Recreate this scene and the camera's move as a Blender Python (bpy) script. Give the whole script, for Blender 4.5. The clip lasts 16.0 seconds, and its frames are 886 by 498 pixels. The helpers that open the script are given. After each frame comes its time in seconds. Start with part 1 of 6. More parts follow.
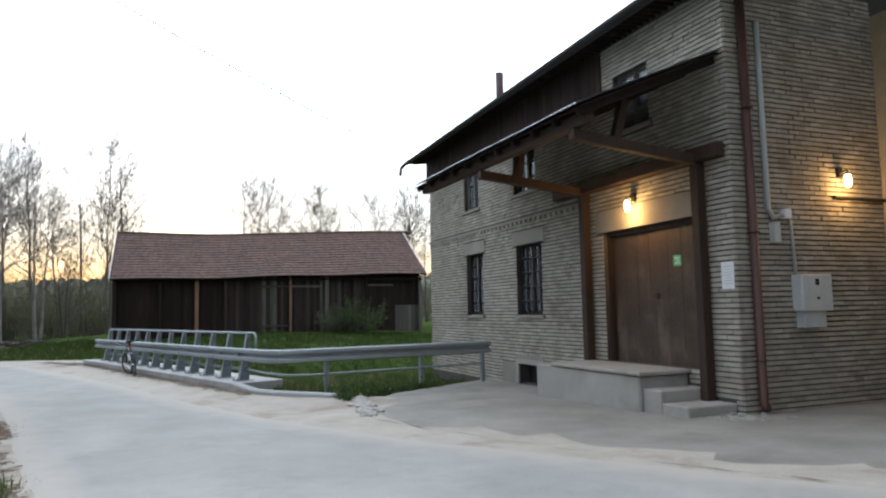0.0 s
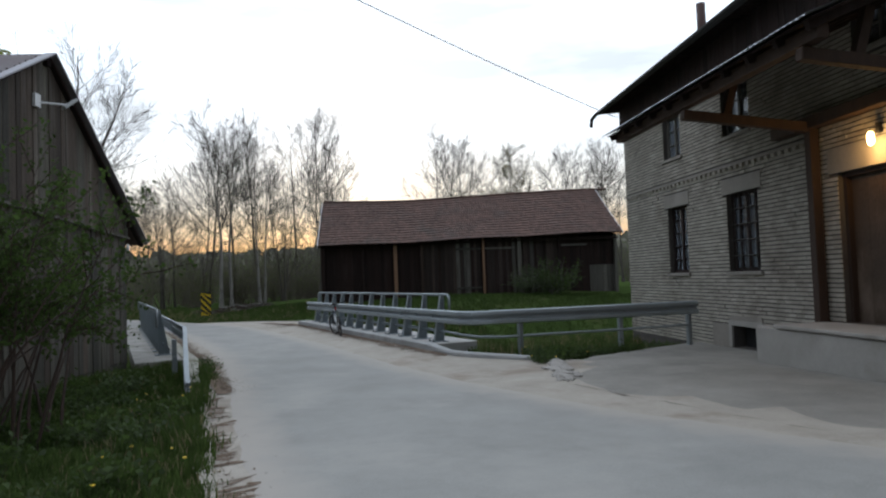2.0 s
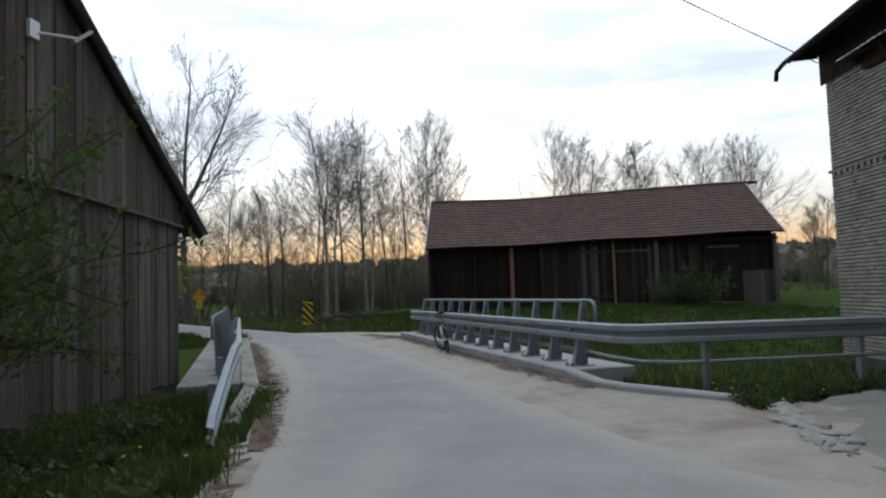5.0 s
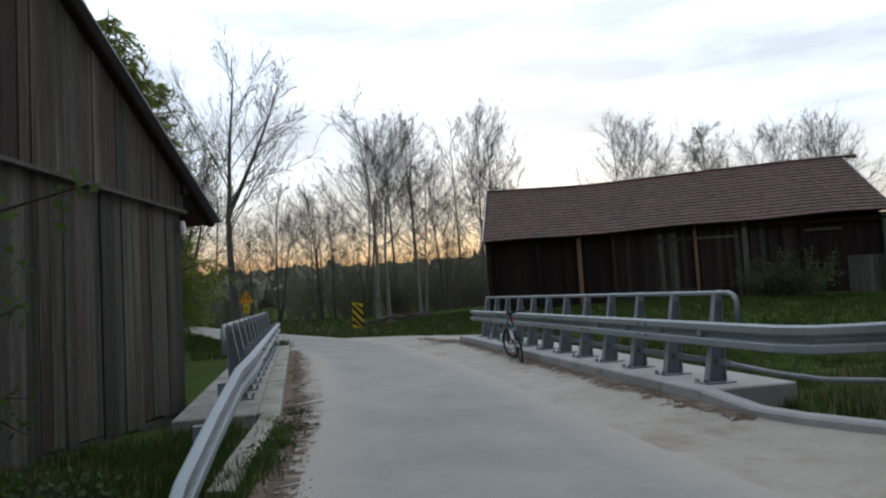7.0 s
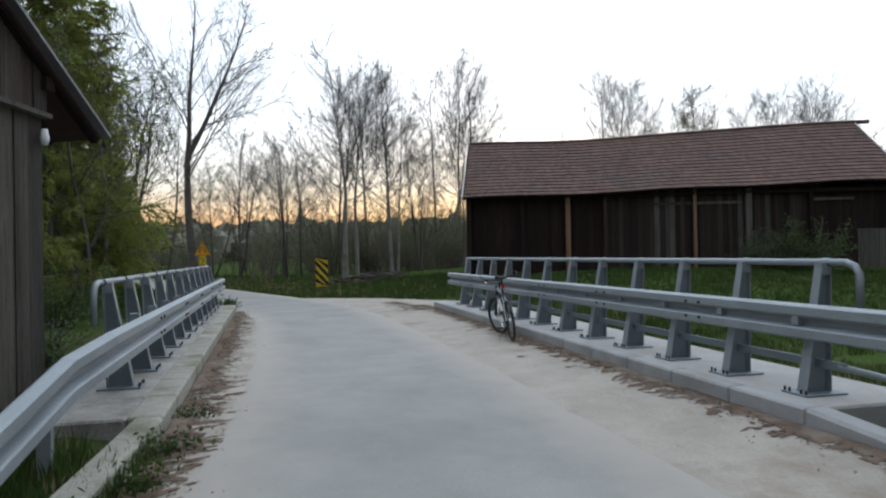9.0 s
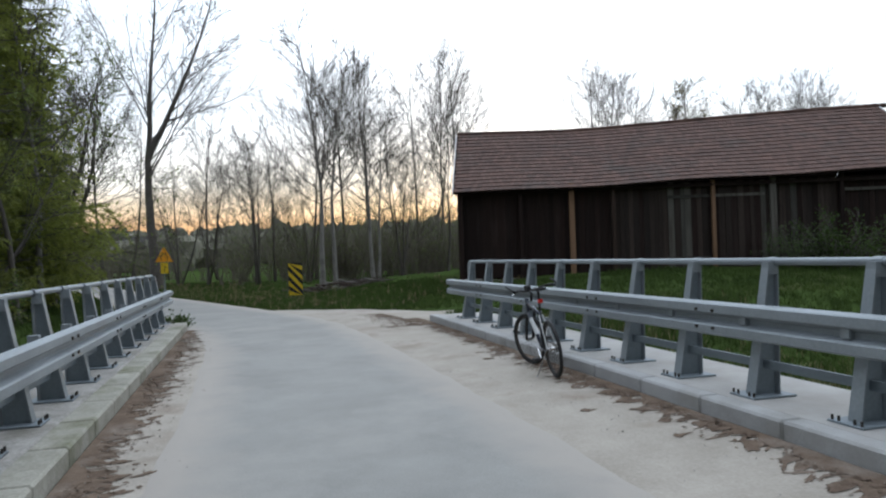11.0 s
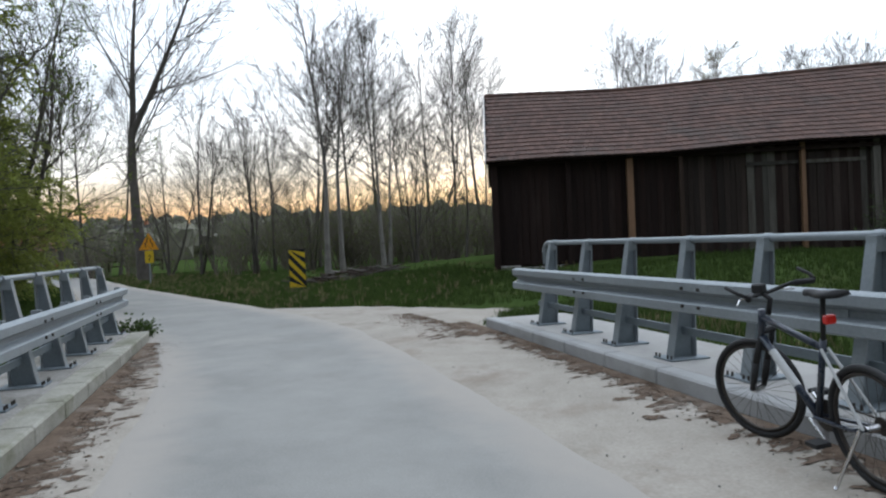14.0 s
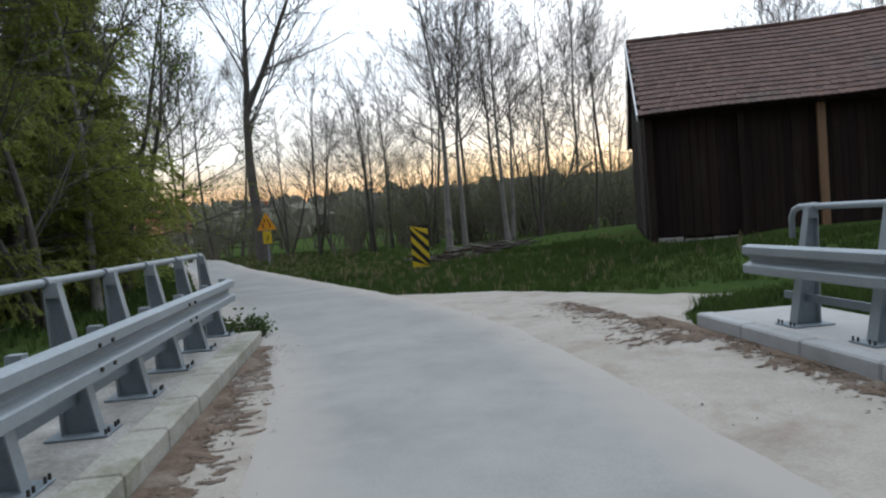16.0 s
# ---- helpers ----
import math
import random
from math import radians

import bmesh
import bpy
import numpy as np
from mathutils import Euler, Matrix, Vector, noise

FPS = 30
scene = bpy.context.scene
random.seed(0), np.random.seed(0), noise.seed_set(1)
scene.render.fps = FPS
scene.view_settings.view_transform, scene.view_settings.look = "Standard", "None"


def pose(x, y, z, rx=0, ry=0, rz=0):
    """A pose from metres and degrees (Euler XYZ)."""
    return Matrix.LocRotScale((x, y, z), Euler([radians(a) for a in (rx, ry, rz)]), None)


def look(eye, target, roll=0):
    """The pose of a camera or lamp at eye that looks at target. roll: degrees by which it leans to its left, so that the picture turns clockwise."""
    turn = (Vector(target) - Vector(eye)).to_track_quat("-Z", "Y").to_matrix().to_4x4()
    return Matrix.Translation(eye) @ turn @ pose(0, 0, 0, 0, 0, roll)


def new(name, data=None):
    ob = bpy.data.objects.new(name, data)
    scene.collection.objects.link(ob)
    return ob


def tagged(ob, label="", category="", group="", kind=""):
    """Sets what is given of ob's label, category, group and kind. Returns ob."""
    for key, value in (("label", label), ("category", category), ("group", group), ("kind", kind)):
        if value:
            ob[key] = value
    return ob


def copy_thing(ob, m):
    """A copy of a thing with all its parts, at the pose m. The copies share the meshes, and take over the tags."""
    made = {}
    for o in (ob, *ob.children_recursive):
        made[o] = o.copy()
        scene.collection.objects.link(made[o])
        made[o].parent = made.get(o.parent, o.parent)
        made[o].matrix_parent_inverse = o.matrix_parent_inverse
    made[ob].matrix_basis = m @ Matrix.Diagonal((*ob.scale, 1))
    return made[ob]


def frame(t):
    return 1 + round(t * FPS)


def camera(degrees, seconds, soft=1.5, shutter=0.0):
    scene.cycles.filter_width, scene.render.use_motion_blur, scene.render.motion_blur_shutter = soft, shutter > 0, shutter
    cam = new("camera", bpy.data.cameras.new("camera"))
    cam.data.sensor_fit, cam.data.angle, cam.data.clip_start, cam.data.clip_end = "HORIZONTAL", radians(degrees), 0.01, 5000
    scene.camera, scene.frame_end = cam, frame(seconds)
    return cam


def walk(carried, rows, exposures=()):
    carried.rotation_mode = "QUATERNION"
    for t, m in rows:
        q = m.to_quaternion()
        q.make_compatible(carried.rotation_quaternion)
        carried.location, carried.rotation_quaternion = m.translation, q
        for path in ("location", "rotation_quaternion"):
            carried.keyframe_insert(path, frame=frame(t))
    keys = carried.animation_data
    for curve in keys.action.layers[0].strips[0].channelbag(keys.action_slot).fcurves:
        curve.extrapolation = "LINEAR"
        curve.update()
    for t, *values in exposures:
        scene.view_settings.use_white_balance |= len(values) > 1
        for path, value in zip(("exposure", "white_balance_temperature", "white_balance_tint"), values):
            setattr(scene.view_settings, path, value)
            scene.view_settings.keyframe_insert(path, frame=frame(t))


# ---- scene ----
cam = camera(64.9, 16.0, soft=2.2)
ROWS = [
    (0.0, -0.079, 0.06, 1.476, 95.02, 1.16, 45.38),
    (0.5, -0.041, 0.05, 1.492, 93.72, 1.21, 51.8),
    (1.0, -0.02, 0.067, 1.469, 92.84, 1.57, 54.6),
    (1.5, -0.229, 0.239, 1.453, 90.23, 1.12, 56.29),
    (2.0, -0.637, 0.518, 1.436, 92.33, 2.15, 61.18),
    (2.5, -1.136, 0.795, 1.396, 91.76, 0.44, 65.56),
    (3.0, -1.739, 1.047, 1.371, 92.96, 1.88, 66.79),
    (3.5, -2.487, 1.33, 1.321, 92.61, 1.66, 65.77),
    (6.0, -6.533, 2.733, 1.214, 93.8, 2.4, 73.39),
    (6.5, -7.315, 2.873, 1.203, 93.17, 3.21, 73.25),
    (7.0, -8.094, 3.022, 1.199, 93.67, 3.27, 74.76),
    (7.5, -8.849, 3.193, 1.166, 93.17, 2.09, 73.74),
    (8.0, -9.655, 3.453, 1.168, 90.93, 1.9, 73.61),
    (8.5, -10.366, 3.631, 1.164, 90.59, 2.43, 72.38),
    (9.0, -11.134, 3.826, 1.138, 90.39, 1.04, 72.51),
    (11.5, -15.302, 4.526, 1.147, 90.56, 2.06, 70.57),
    (12.0, -16.091, 4.583, 1.122, 90.4, 3.89, 72.73),
    (12.5, -16.885, 4.729, 1.091, 89.07, 3.42, 72.47),
    (13.0, -17.617, 4.882, 1.104, 89.81, 3.47, 72.45),
    (13.5, -18.318, 5.02, 1.074, 89.14, 2.41, 71.51),
    (14.0, -19.045, 5.054, 1.087, 89.39, 2.54, 70.87),
    (14.5, -19.791, 5.144, 1.096, 88.92, 2.36, 71.84),
    (15.0, -20.474, 5.094, 1.097, 87.71, 3.23, 71.63),
    (15.5, -21.187, 5.085, 1.111, 88.39, 4.48, 79.21),
    (16.0, -21.88, 5.055, 1.128, 87.7, 4.28, 79.87),
]

EXPOSURES = [(t, stops, 6120, 9) for t, stops in ((0.0, 0.85), (0.5, 0.5), (1.0, 0.22), (1.5, 0.05), (2.5, 0.0), (3.5, 0.02), (6.0, -0.15), (7.0, -0.14), (8.0, 0.04), (9.0, 0.27), (12.5, 0.38), (16.0, 0.36))]
walk(cam, [(t, pose(x, y, z, rx, ry, rz)) for t, x, y, z, rx, ry, rz in ROWS], EXPOSURES)

# ---- evening sky: pale cloud over a clear Nishita sky, orange low in the west ----
SUN_AZ = radians(-68)
world = bpy.data.worlds.new("world")
scene.world = world
world.use_nodes = True
wt = world.node_tree
wt.nodes.clear()


def wn(kind, **kw):
    n = wt.nodes.new(kind)
    for k, v in kw.items():
        if k == "operation":
            n.operation = v
        elif k == "blend":
            n.data_type, n.blend_type = "RGBA", v
    return n


sky = wn("ShaderNodeTexSky")
sky.sky_type, sky.sun_disc = "NISHITA", False
sky.sun_elevation, sky.sun_rotation = radians(9), SUN_AZ
sky.air_density, sky.dust_density = 1.0, 0.8
coord = wn("ShaderNodeTexCoord")
sep = wn("ShaderNodeSeparateXYZ")
wt.links.new(coord.outputs["Generated"], sep.inputs[0])
# cloud colour by height: warm at the rim, white above, grey-blue overhead
rise = wn("ShaderNodeValToRGB")
STEPS = [(0.0, (0.85, 0.36, 0.16)), (0.042, (0.97, 0.46, 0.20)), (0.07, (1.0, 0.74, 0.50)), (0.105, (0.97, 0.92, 0.84)), (0.20, (0.87, 0.92, 0.98)), (0.5, (0.805, 0.875, 0.965)), (1.0, (0.79, 0.855, 0.94))]
for k in range(len(STEPS) - 2):
    rise.color_ramp.elements.new(0.01 * (k + 1))
for e, (pos, col) in zip(list(rise.color_ramp.elements)[::-1], STEPS[::-1]):
    e.position, e.color = pos, (*col, 1)
wt.links.new(sep.outputs["Z"], rise.inputs[0])
pale = wn("ShaderNodeValToRGB")
for pos, col in ((0.0, (0.68, 0.74, 0.86, 1)), (1.0, (0.80, 0.84, 0.92, 1))):
    pale.color_ramp.elements[int(pos)].color = col
wt.links.new(sep.outputs["Z"], pale.inputs[0])
toward = wn("ShaderNodeVectorMath", operation="DOT_PRODUCT")
toward.inputs[1].default_value = (math.sin(SUN_AZ), math.cos(SUN_AZ), 0.05)
wt.links.new(coord.outputs["Generated"], toward.inputs[0])
side = wn("ShaderNodeMapRange")
side.inputs["From Min"].default_value, side.inputs["From Max"].default_value = -0.1, 0.85
wt.links.new(toward.outputs["Value"], side.inputs["Value"])
west = wn("ShaderNodeMix", blend="MIX")
wt.links.new(side.outputs["Result"], west.inputs[0])
wt.links.new(pale.outputs[0], west.inputs[6])
wt.links.new(rise.outputs[0], west.inputs[7])
# streaky cloud banks
stretch = wn("ShaderNodeVectorMath", operation="MULTIPLY")
stretch.inputs[1].default_value = (2.2, 2.2, 11.0)
wt.links.new(coord.outputs["Generated"], stretch.inputs[0])
bank = wn("ShaderNodeTexNoise")
bank.inputs["Scale"].default_value, bank.inputs["Detail"].default_value = 1.6, 7
wt.links.new(stretch.outputs[0], bank.inputs["Vector"])
bank_range = wn("ShaderNodeMapRange")
bank_range.inputs["From Min"].default_value, bank_range.inputs["From Max"].default_value = 0.35, 0.68
bank_range.inputs["To Min"].default_value, bank_range.inputs["To Max"].default_value = 0.62, 1.1
wt.links.new(bank.outputs["Fac"], bank_range.inputs["Value"])
cloud = wn("ShaderNodeVectorMath", operation="SCALE")
wt.links.new(west.outputs[2], cloud.inputs[0])
wt.links.new(bank_range.outputs["Result"], cloud.inputs["Scale"])
bright = wn("ShaderNodeMapRange")
bright.inputs["From Min"].default_value, bright.inputs["From Max"].default_value = -0.6, 1.0
bright.inputs["To Min"].default_value, bright.inputs["To Max"].default_value = 0.38, 1.25
wt.links.new(toward.outputs["Value"], bright.inputs["Value"])
cloud2 = wn("ShaderNodeVectorMath", operation="SCALE")
wt.links.new(cloud.outputs[0], cloud2.inputs[0])
wt.links.new(bright.outputs["Result"], cloud2.inputs["Scale"])
# the cloud cover is brightest overhead
lift = wn("ShaderNodeMath", operation="MULTIPLY_ADD")
lift.inputs[1].default_value, lift.inputs[2].default_value = 1.15, 0.40
wt.links.new(sep.outputs["Z"], lift.inputs[0])
cloud3 = wn("ShaderNodeVectorMath", operation="SCALE")
wt.links.new(cloud2.outputs[0], cloud3.inputs[0])
wt.links.new(lift.outputs[0], cloud3.inputs["Scale"])
bg_sky, bg_cloud, add, out = wn("ShaderNodeBackground"), wn("ShaderNodeBackground"), wn("ShaderNodeAddShader"), wn("ShaderNodeOutputWorld")
bg_sky.inputs[1].default_value, bg_cloud.inputs[1].default_value = 0.015, 1.72
wt.links.new(sky.outputs[0], bg_sky.inputs[0])
wt.links.new(cloud3.outputs[0], bg_cloud.inputs[0])
wt.links.new(bg_sky.outputs[0], add.inputs[0])
wt.links.new(bg_cloud.outputs[0], add.inputs[1])
wt.links.new(add.outputs[0], out.inputs[0])

sun = new("sun", bpy.data.lights.new("sun", "SUN"))
sun.data.energy, sun.data.angle, sun.data.color = 0.4, radians(14), (1.0, 0.72, 0.48)
sun.matrix_world = look((60 * math.sin(SUN_AZ), 60 * math.cos(SUN_AZ), 5), (0, 0, 0))

# ---- materials ----
def lin(c):
    return (*c, 1)


def material(name, dark, light, rough=0.8, fine=60.0, coarse=2.0, bump=0.3, stain=None, stain_amount=0.45, grain=(1, 1, 1), metal=0.0, vary=0.0, spec=0.3):
    """Two noises (coarse patches, fine grain) mix two base colours; stains have a shape of their own; vary: brightness from piece to piece."""
    m = bpy.data.materials.new(name)
    m.use_nodes = True
    t = m.node_tree
    b = t.nodes["Principled BSDF"]
    b.inputs["Metallic"].default_value = metal
    b.inputs["Specular IOR Level"].default_value = spec
    geo = t.nodes.new("ShaderNodeNewGeometry")
    tc = t.nodes.new("ShaderNodeTexCoord")
    mp = t.nodes.new("ShaderNodeMapping")
    mp.inputs["Scale"].default_value = grain
    t.links.new((tc.outputs["Object"] if grain != (1, 1, 1) else geo.outputs["Position"]), mp.inputs[0])

    def noise_node(scale, detail, source=mp):
        n = t.nodes.new("ShaderNodeTexNoise")
        n.inputs["Scale"].default_value, n.inputs["Detail"].default_value, n.inputs["Roughness"].default_value = scale, detail, 0.65
        t.links.new(source.outputs[0], n.inputs["Vector"])
        return n

    big, small = noise_node(coarse, 5), noise_node(fine, 4)
    mixv = t.nodes.new("ShaderNodeMath")
    mixv.operation = "MULTIPLY_ADD"
    mixv.inputs[1].default_value = 0.55
    t.links.new(big.outputs["Fac"], mixv.inputs[0])
    half = t.nodes.new("ShaderNodeMath")
    half.operation, half.inputs[1].default_value = "MULTIPLY", 0.45
    t.links.new(small.outputs["Fac"], half.inputs[0])
    t.links.new(half.outputs[0], mixv.inputs[2])
    ramp = t.nodes.new("ShaderNodeValToRGB")
    ramp.color_ramp.elements[0].position, ramp.color_ramp.elements[1].position = 0.33, 0.67
    ramp.color_ramp.elements[0].color, ramp.color_ramp.elements[1].color = lin(dark), lin(light)
    t.links.new(mixv.outputs[0], ramp.inputs[0])
    colour = ramp.outputs[0]
    if stain:
        spot = noise_node(coarse * 0.37 + 0.15, 8)
        edge = t.nodes.new("ShaderNodeMapRange")
        edge.inputs["From Min"].default_value, edge.inputs["From Max"].default_value = 0.52, 0.66
        edge.inputs["To Max"].default_value = stain_amount
        t.links.new(spot.outputs["Fac"], edge.inputs["Value"])
        mx = t.nodes.new("ShaderNodeMix")
        mx.data_type = "RGBA"
        t.links.new(edge.outputs[0], mx.inputs[0])
        t.links.new(colour, mx.inputs[6])
        mx.inputs[7].default_value = lin(stain)
        colour = mx.outputs[2]
    if vary:
        info = t.nodes.new("ShaderNodeObjectInfo")
        sm = t.nodes.new("ShaderNodeMath")
        sm.operation = "ADD"
        t.links.new(info.outputs["Random"], sm.inputs[0])
        t.links.new(geo.outputs["Random Per Island"], sm.inputs[1])
        fr = t.nodes.new("ShaderNodeMath")
        fr.operation = "FRACT"
        t.links.new(sm.outputs[0], fr.inputs[0])
        rg = t.nodes.new("ShaderNodeMapRange")
        rg.inputs["To Min"].default_value, rg.inputs["To Max"].default_value = 1 - vary, 1 + vary
        t.links.new(fr.outputs[0], rg.inputs["Value"])
        sc = t.nodes.new("ShaderNodeVectorMath")
        sc.operation = "SCALE"
        t.links.new(colour, sc.inputs[0])
        t.links.new(rg.outputs[0], sc.inputs["Scale"])
        colour = sc.outputs[0]
    t.links.new(colour, b.inputs["Base Color"])
    rr = t.nodes.new("ShaderNodeMapRange")
    rr.inputs["To Min"].default_value, rr.inputs["To Max"].default_value = max(0.05, rough - 0.12), min(1, rough + 0.1)
    t.links.new(big.outputs["Fac"], rr.inputs["Value"])
    t.links.new(rr.outputs[0], b.inputs["Roughness"])
    if bump:
        bp = t.nodes.new("ShaderNodeBump")
        bp.inputs["Strength"].default_value, bp.inputs["Distance"].default_value = bump, 0.02
        t.links.new(mixv.outputs[0], bp.inputs["Height"])
        t.links.new(bp.outputs[0], b.inputs["Normal"])
    return m


def glow(name, colour, power):
    m = bpy.data.materials.new(name)
    m.use_nodes = True
    b = m.node_tree.nodes["Principled BSDF"]
    b.inputs["Base Color"].default_value = lin(colour)
    b.inputs["Emission Color"].default_value, b.inputs["Emission Strength"].default_value = lin(colour), power
    return m


ASPHALT = material("asphalt", (0.20, 0.198, 0.184), (0.315, 0.31, 0.286), 0.9, 70, 0.8, 0.3, (0.33, 0.318, 0.29), 0.65, spec=0.2)
SAND = material("sand", (0.25, 0.224, 0.184), (0.39, 0.358, 0.308), 0.95, 40, 1.6, 0.5, (0.17, 0.125, 0.09), 0.6)


def dusty(m, dust, width):
    """Blends a dust colour in along the strip's edges, in an uneven line, by the mesh's own edge distance."""
    t = m.node_tree
    b = t.nodes["Principled BSDF"]
    src = b.inputs["Base Color"].links[0].from_socket
    at = t.nodes.new("ShaderNodeAttribute")
    at.attribute_name = "edge"
    geo = t.nodes.new("ShaderNodeNewGeometry")
    n = t.nodes.new("ShaderNodeTexNoise")
    n.inputs["Scale"].default_value, n.inputs["Detail"].default_value = 2.3, 8
    t.links.new(geo.outputs["Position"], n.inputs["Vector"])
    ad = t.nodes.new("ShaderNodeMath")
    ad.operation, ad.inputs[1].default_value = "MULTIPLY_ADD", width * 1.1
    t.links.new(n.outputs["Fac"], ad.inputs[0])
    t.links.new(at.outputs["Fac"], ad.inputs[2])
    r = t.nodes.new("ShaderNodeMapRange")
    r.inputs["From Min"].default_value, r.inputs["From Max"].default_value = width * 0.75, width * 1.6
    t.links.new(ad.outputs[0], r.inputs["Value"])
    mx = t.nodes.new("ShaderNodeMix")
    mx.data_type = "RGBA"
    t.links.new(r.outputs[0], mx.inputs[0])
    mx.inputs[6].default_value = lin(dust)
    t.links.new(src, mx.inputs[7])
    t.links.new(mx.outputs[2], b.inputs["Base Color"])


dusty(ASPHALT, (0.335, 0.31, 0.275), 0.62)
LITTER = material("leaf_litter", (0.070, 0.048, 0.034), (0.20, 0.15, 0.11), 0.97, 70, 5.0, 0.9, (0.24, 0.205, 0.17), 0.6, spec=0.1)
CONCRETE = material("concrete", (0.24, 0.225, 0.20), (0.37, 0.35, 0.32), 0.9, 70, 1.3, 0.4, (0.17, 0.155, 0.13), 0.6)
PALE_CONCRETE = material("pale_concrete", (0.28, 0.27, 0.25), (0.42, 0.41, 0.385), 0.9, 80, 1.5, 0.3, (0.27, 0.25, 0.22), 0.6)
STAINED = material("stained_concrete", (0.16, 0.15, 0.13), (0.40, 0.385, 0.355), 0.92, 30, 2.6, 0.5, (0.13, 0.12, 0.09), 0.7)
KERB = material("kerb_concrete", (0.27, 0.272, 0.265), (0.40, 0.402, 0.39), 0.9, 80, 1.7, 0.3, (0.2, 0.19, 0.16), 0.5)
MOSSY = material("mossy_concrete", (0.19, 0.185, 0.145), (0.40, 0.385, 0.33), 0.95, 40, 2.2, 0.6, (0.10, 0.105, 0.045), 0.75)
GRASS_GROUND = material("grass_ground", (0.028, 0.046, 0.014), (0.06, 0.09, 0.026), 1.0, 9, 0.35, 0.8, (0.07, 0.06, 0.032), 0.5, spec=0.0)
GRASS = material("grass_blades", (0.032, 0.054, 0.014), (0.076, 0.112, 0.030), 0.8, 6, 0.5, 0.0, vary=0.3, spec=0.1)
DRY_GRASS = material("dry_grass", (0.14, 0.11, 0.06), (0.24, 0.2, 0.11), 0.8, 6, 0.5, 0.0, vary=0.3)
BRICK = material("grey_brick", (0.25, 0.228, 0.19), (0.45, 0.415, 0.352), 0.95, 45, 1.2, 0.9, (0.15, 0.125, 0.098), 0.6, vary=0.16)
# mortar colour taken darker to hold the deep shade of the raked joints
SHADED_MORTAR = material("mortar", (0.055, 0.048, 0.042), (0.10, 0.09, 0.08), 0.95, 60, 1.5, 0.5)
RENDER_BAND = material("cement_render", (0.20, 0.18, 0.155), (0.30, 0.275, 0.24), 0.92, 50, 1.2, 0.4, (0.13, 0.115, 0.10), 0.5)
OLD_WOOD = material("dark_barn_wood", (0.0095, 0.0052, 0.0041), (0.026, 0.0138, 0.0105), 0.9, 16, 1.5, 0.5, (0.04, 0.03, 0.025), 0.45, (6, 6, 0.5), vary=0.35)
SHED_WOOD = material("weathered_shed_wood", (0.024, 0.021, 0.016), (0.120, 0.112, 0.090), 0.88, 16, 1.3, 0.6, (0.024, 0.016, 0.011), 0.75, (7, 7, 0.35), vary=0.48)
SHED_BROWN = material("brown_weathered_shed_wood", (0.032, 0.023, 0.017), (0.10, 0.078, 0.06), 0.88, 16, 1.3, 0.6, (0.17, 0.155, 0.13), 0.7, (7, 7, 0.35), vary=0.4)
GREY_WOOD = material("grey_weathered_wood", (0.055, 0.05, 0.042), (0.135, 0.125, 0.105), 0.85, 16, 1.5, 0.6, (0.045, 0.032, 0.023), 0.7, (6, 6, 0.5), vary=0.42)
BROWN_WOOD = material("brown_wood", (0.022, 0.014, 0.010), (0.058, 0.035, 0.024), 0.75, 16, 1.5, 0.5, (0.03, 0.018, 0.012), 0.5, (5, 5, 0.6), vary=0.15)
WORN_WOOD = material("worn_brown_barn_wood", (0.016, 0.0105, 0.008), (0.062, 0.045, 0.036), 0.85, 16, 1.5, 0.5, (0.03, 0.022, 0.018), 0.6, (6, 6, 0.5), vary=0.45)
YARD = material("yard_concrete", (0.155, 0.145, 0.125), (0.28, 0.265, 0.236), 0.9, 60, 0.9, 0.45, (0.13, 0.12, 0.105), 0.65)
SOIL = material("dark_soil", (0.045, 0.036, 0.028), (0.13, 0.105, 0.08), 0.95, 40, 5.0, 0.9)
TAN_WOOD = material("tan_post_wood", (0.16, 0.09, 0.05), (0.28, 0.165, 0.095), 0.75, 16, 1.5, 0.5, None, 0, (5, 5, 0.6))
DOOR_PAINT = material("brown_door_paint", (0.032, 0.022, 0.015), (0.08, 0.055, 0.038), 0.6, 14, 1.6, 0.3, (0.15, 0.115, 0.088), 0.6, (2, 2, 1.0))
TILE = material("clay_roof_tile", (0.066, 0.039, 0.030), (0.135, 0.079, 0.060), 0.85, 40, 1.3, 0.4, (0.075, 0.06, 0.05), 0.6, vary=0.22)
ROOF_DARK = material("dark_roof_felt", (0.03, 0.028, 0.026), (0.06, 0.056, 0.05), 0.85, 40, 1.0, 0.3)
TIN = material("dull_tin", (0.28, 0.30, 0.32), (0.42, 0.44, 0.46), 0.45, 30, 1.2, 0.1, (0.2, 0.19, 0.18), 0.5, metal=0.75)
SHED_TIN = material("shed_roof_sheet", (0.15, 0.14, 0.15), (0.26, 0.25, 0.26), 0.5, 30, 1.2, 0.1, (0.12, 0.08, 0.07), 0.4, metal=0.5)
SHED_ROOF = material("dark_red_roof_sheet", (0.035, 0.018, 0.018), (0.075, 0.042, 0.040), 0.6, 30, 1.2, 0.2, (0.05, 0.045, 0.042), 0.5)
GALV = material("galvanised_steel", (0.205, 0.23, 0.24), (0.30, 0.33, 0.342), 0.55, 35, 1.8, 0.06, (0.22, 0.24, 0.25), 0.6, metal=0.3)
POST_STEEL = material("grey_post_steel", (0.15, 0.18, 0.195), (0.22, 0.255, 0.275), 0.55, 35, 1.8, 0.06, metal=0.3)
BOLT = material("dark_bolt_steel", (0.03, 0.028, 0.026), (0.08, 0.07, 0.06), 0.6, 40, 3, 0.1, metal=0.6)
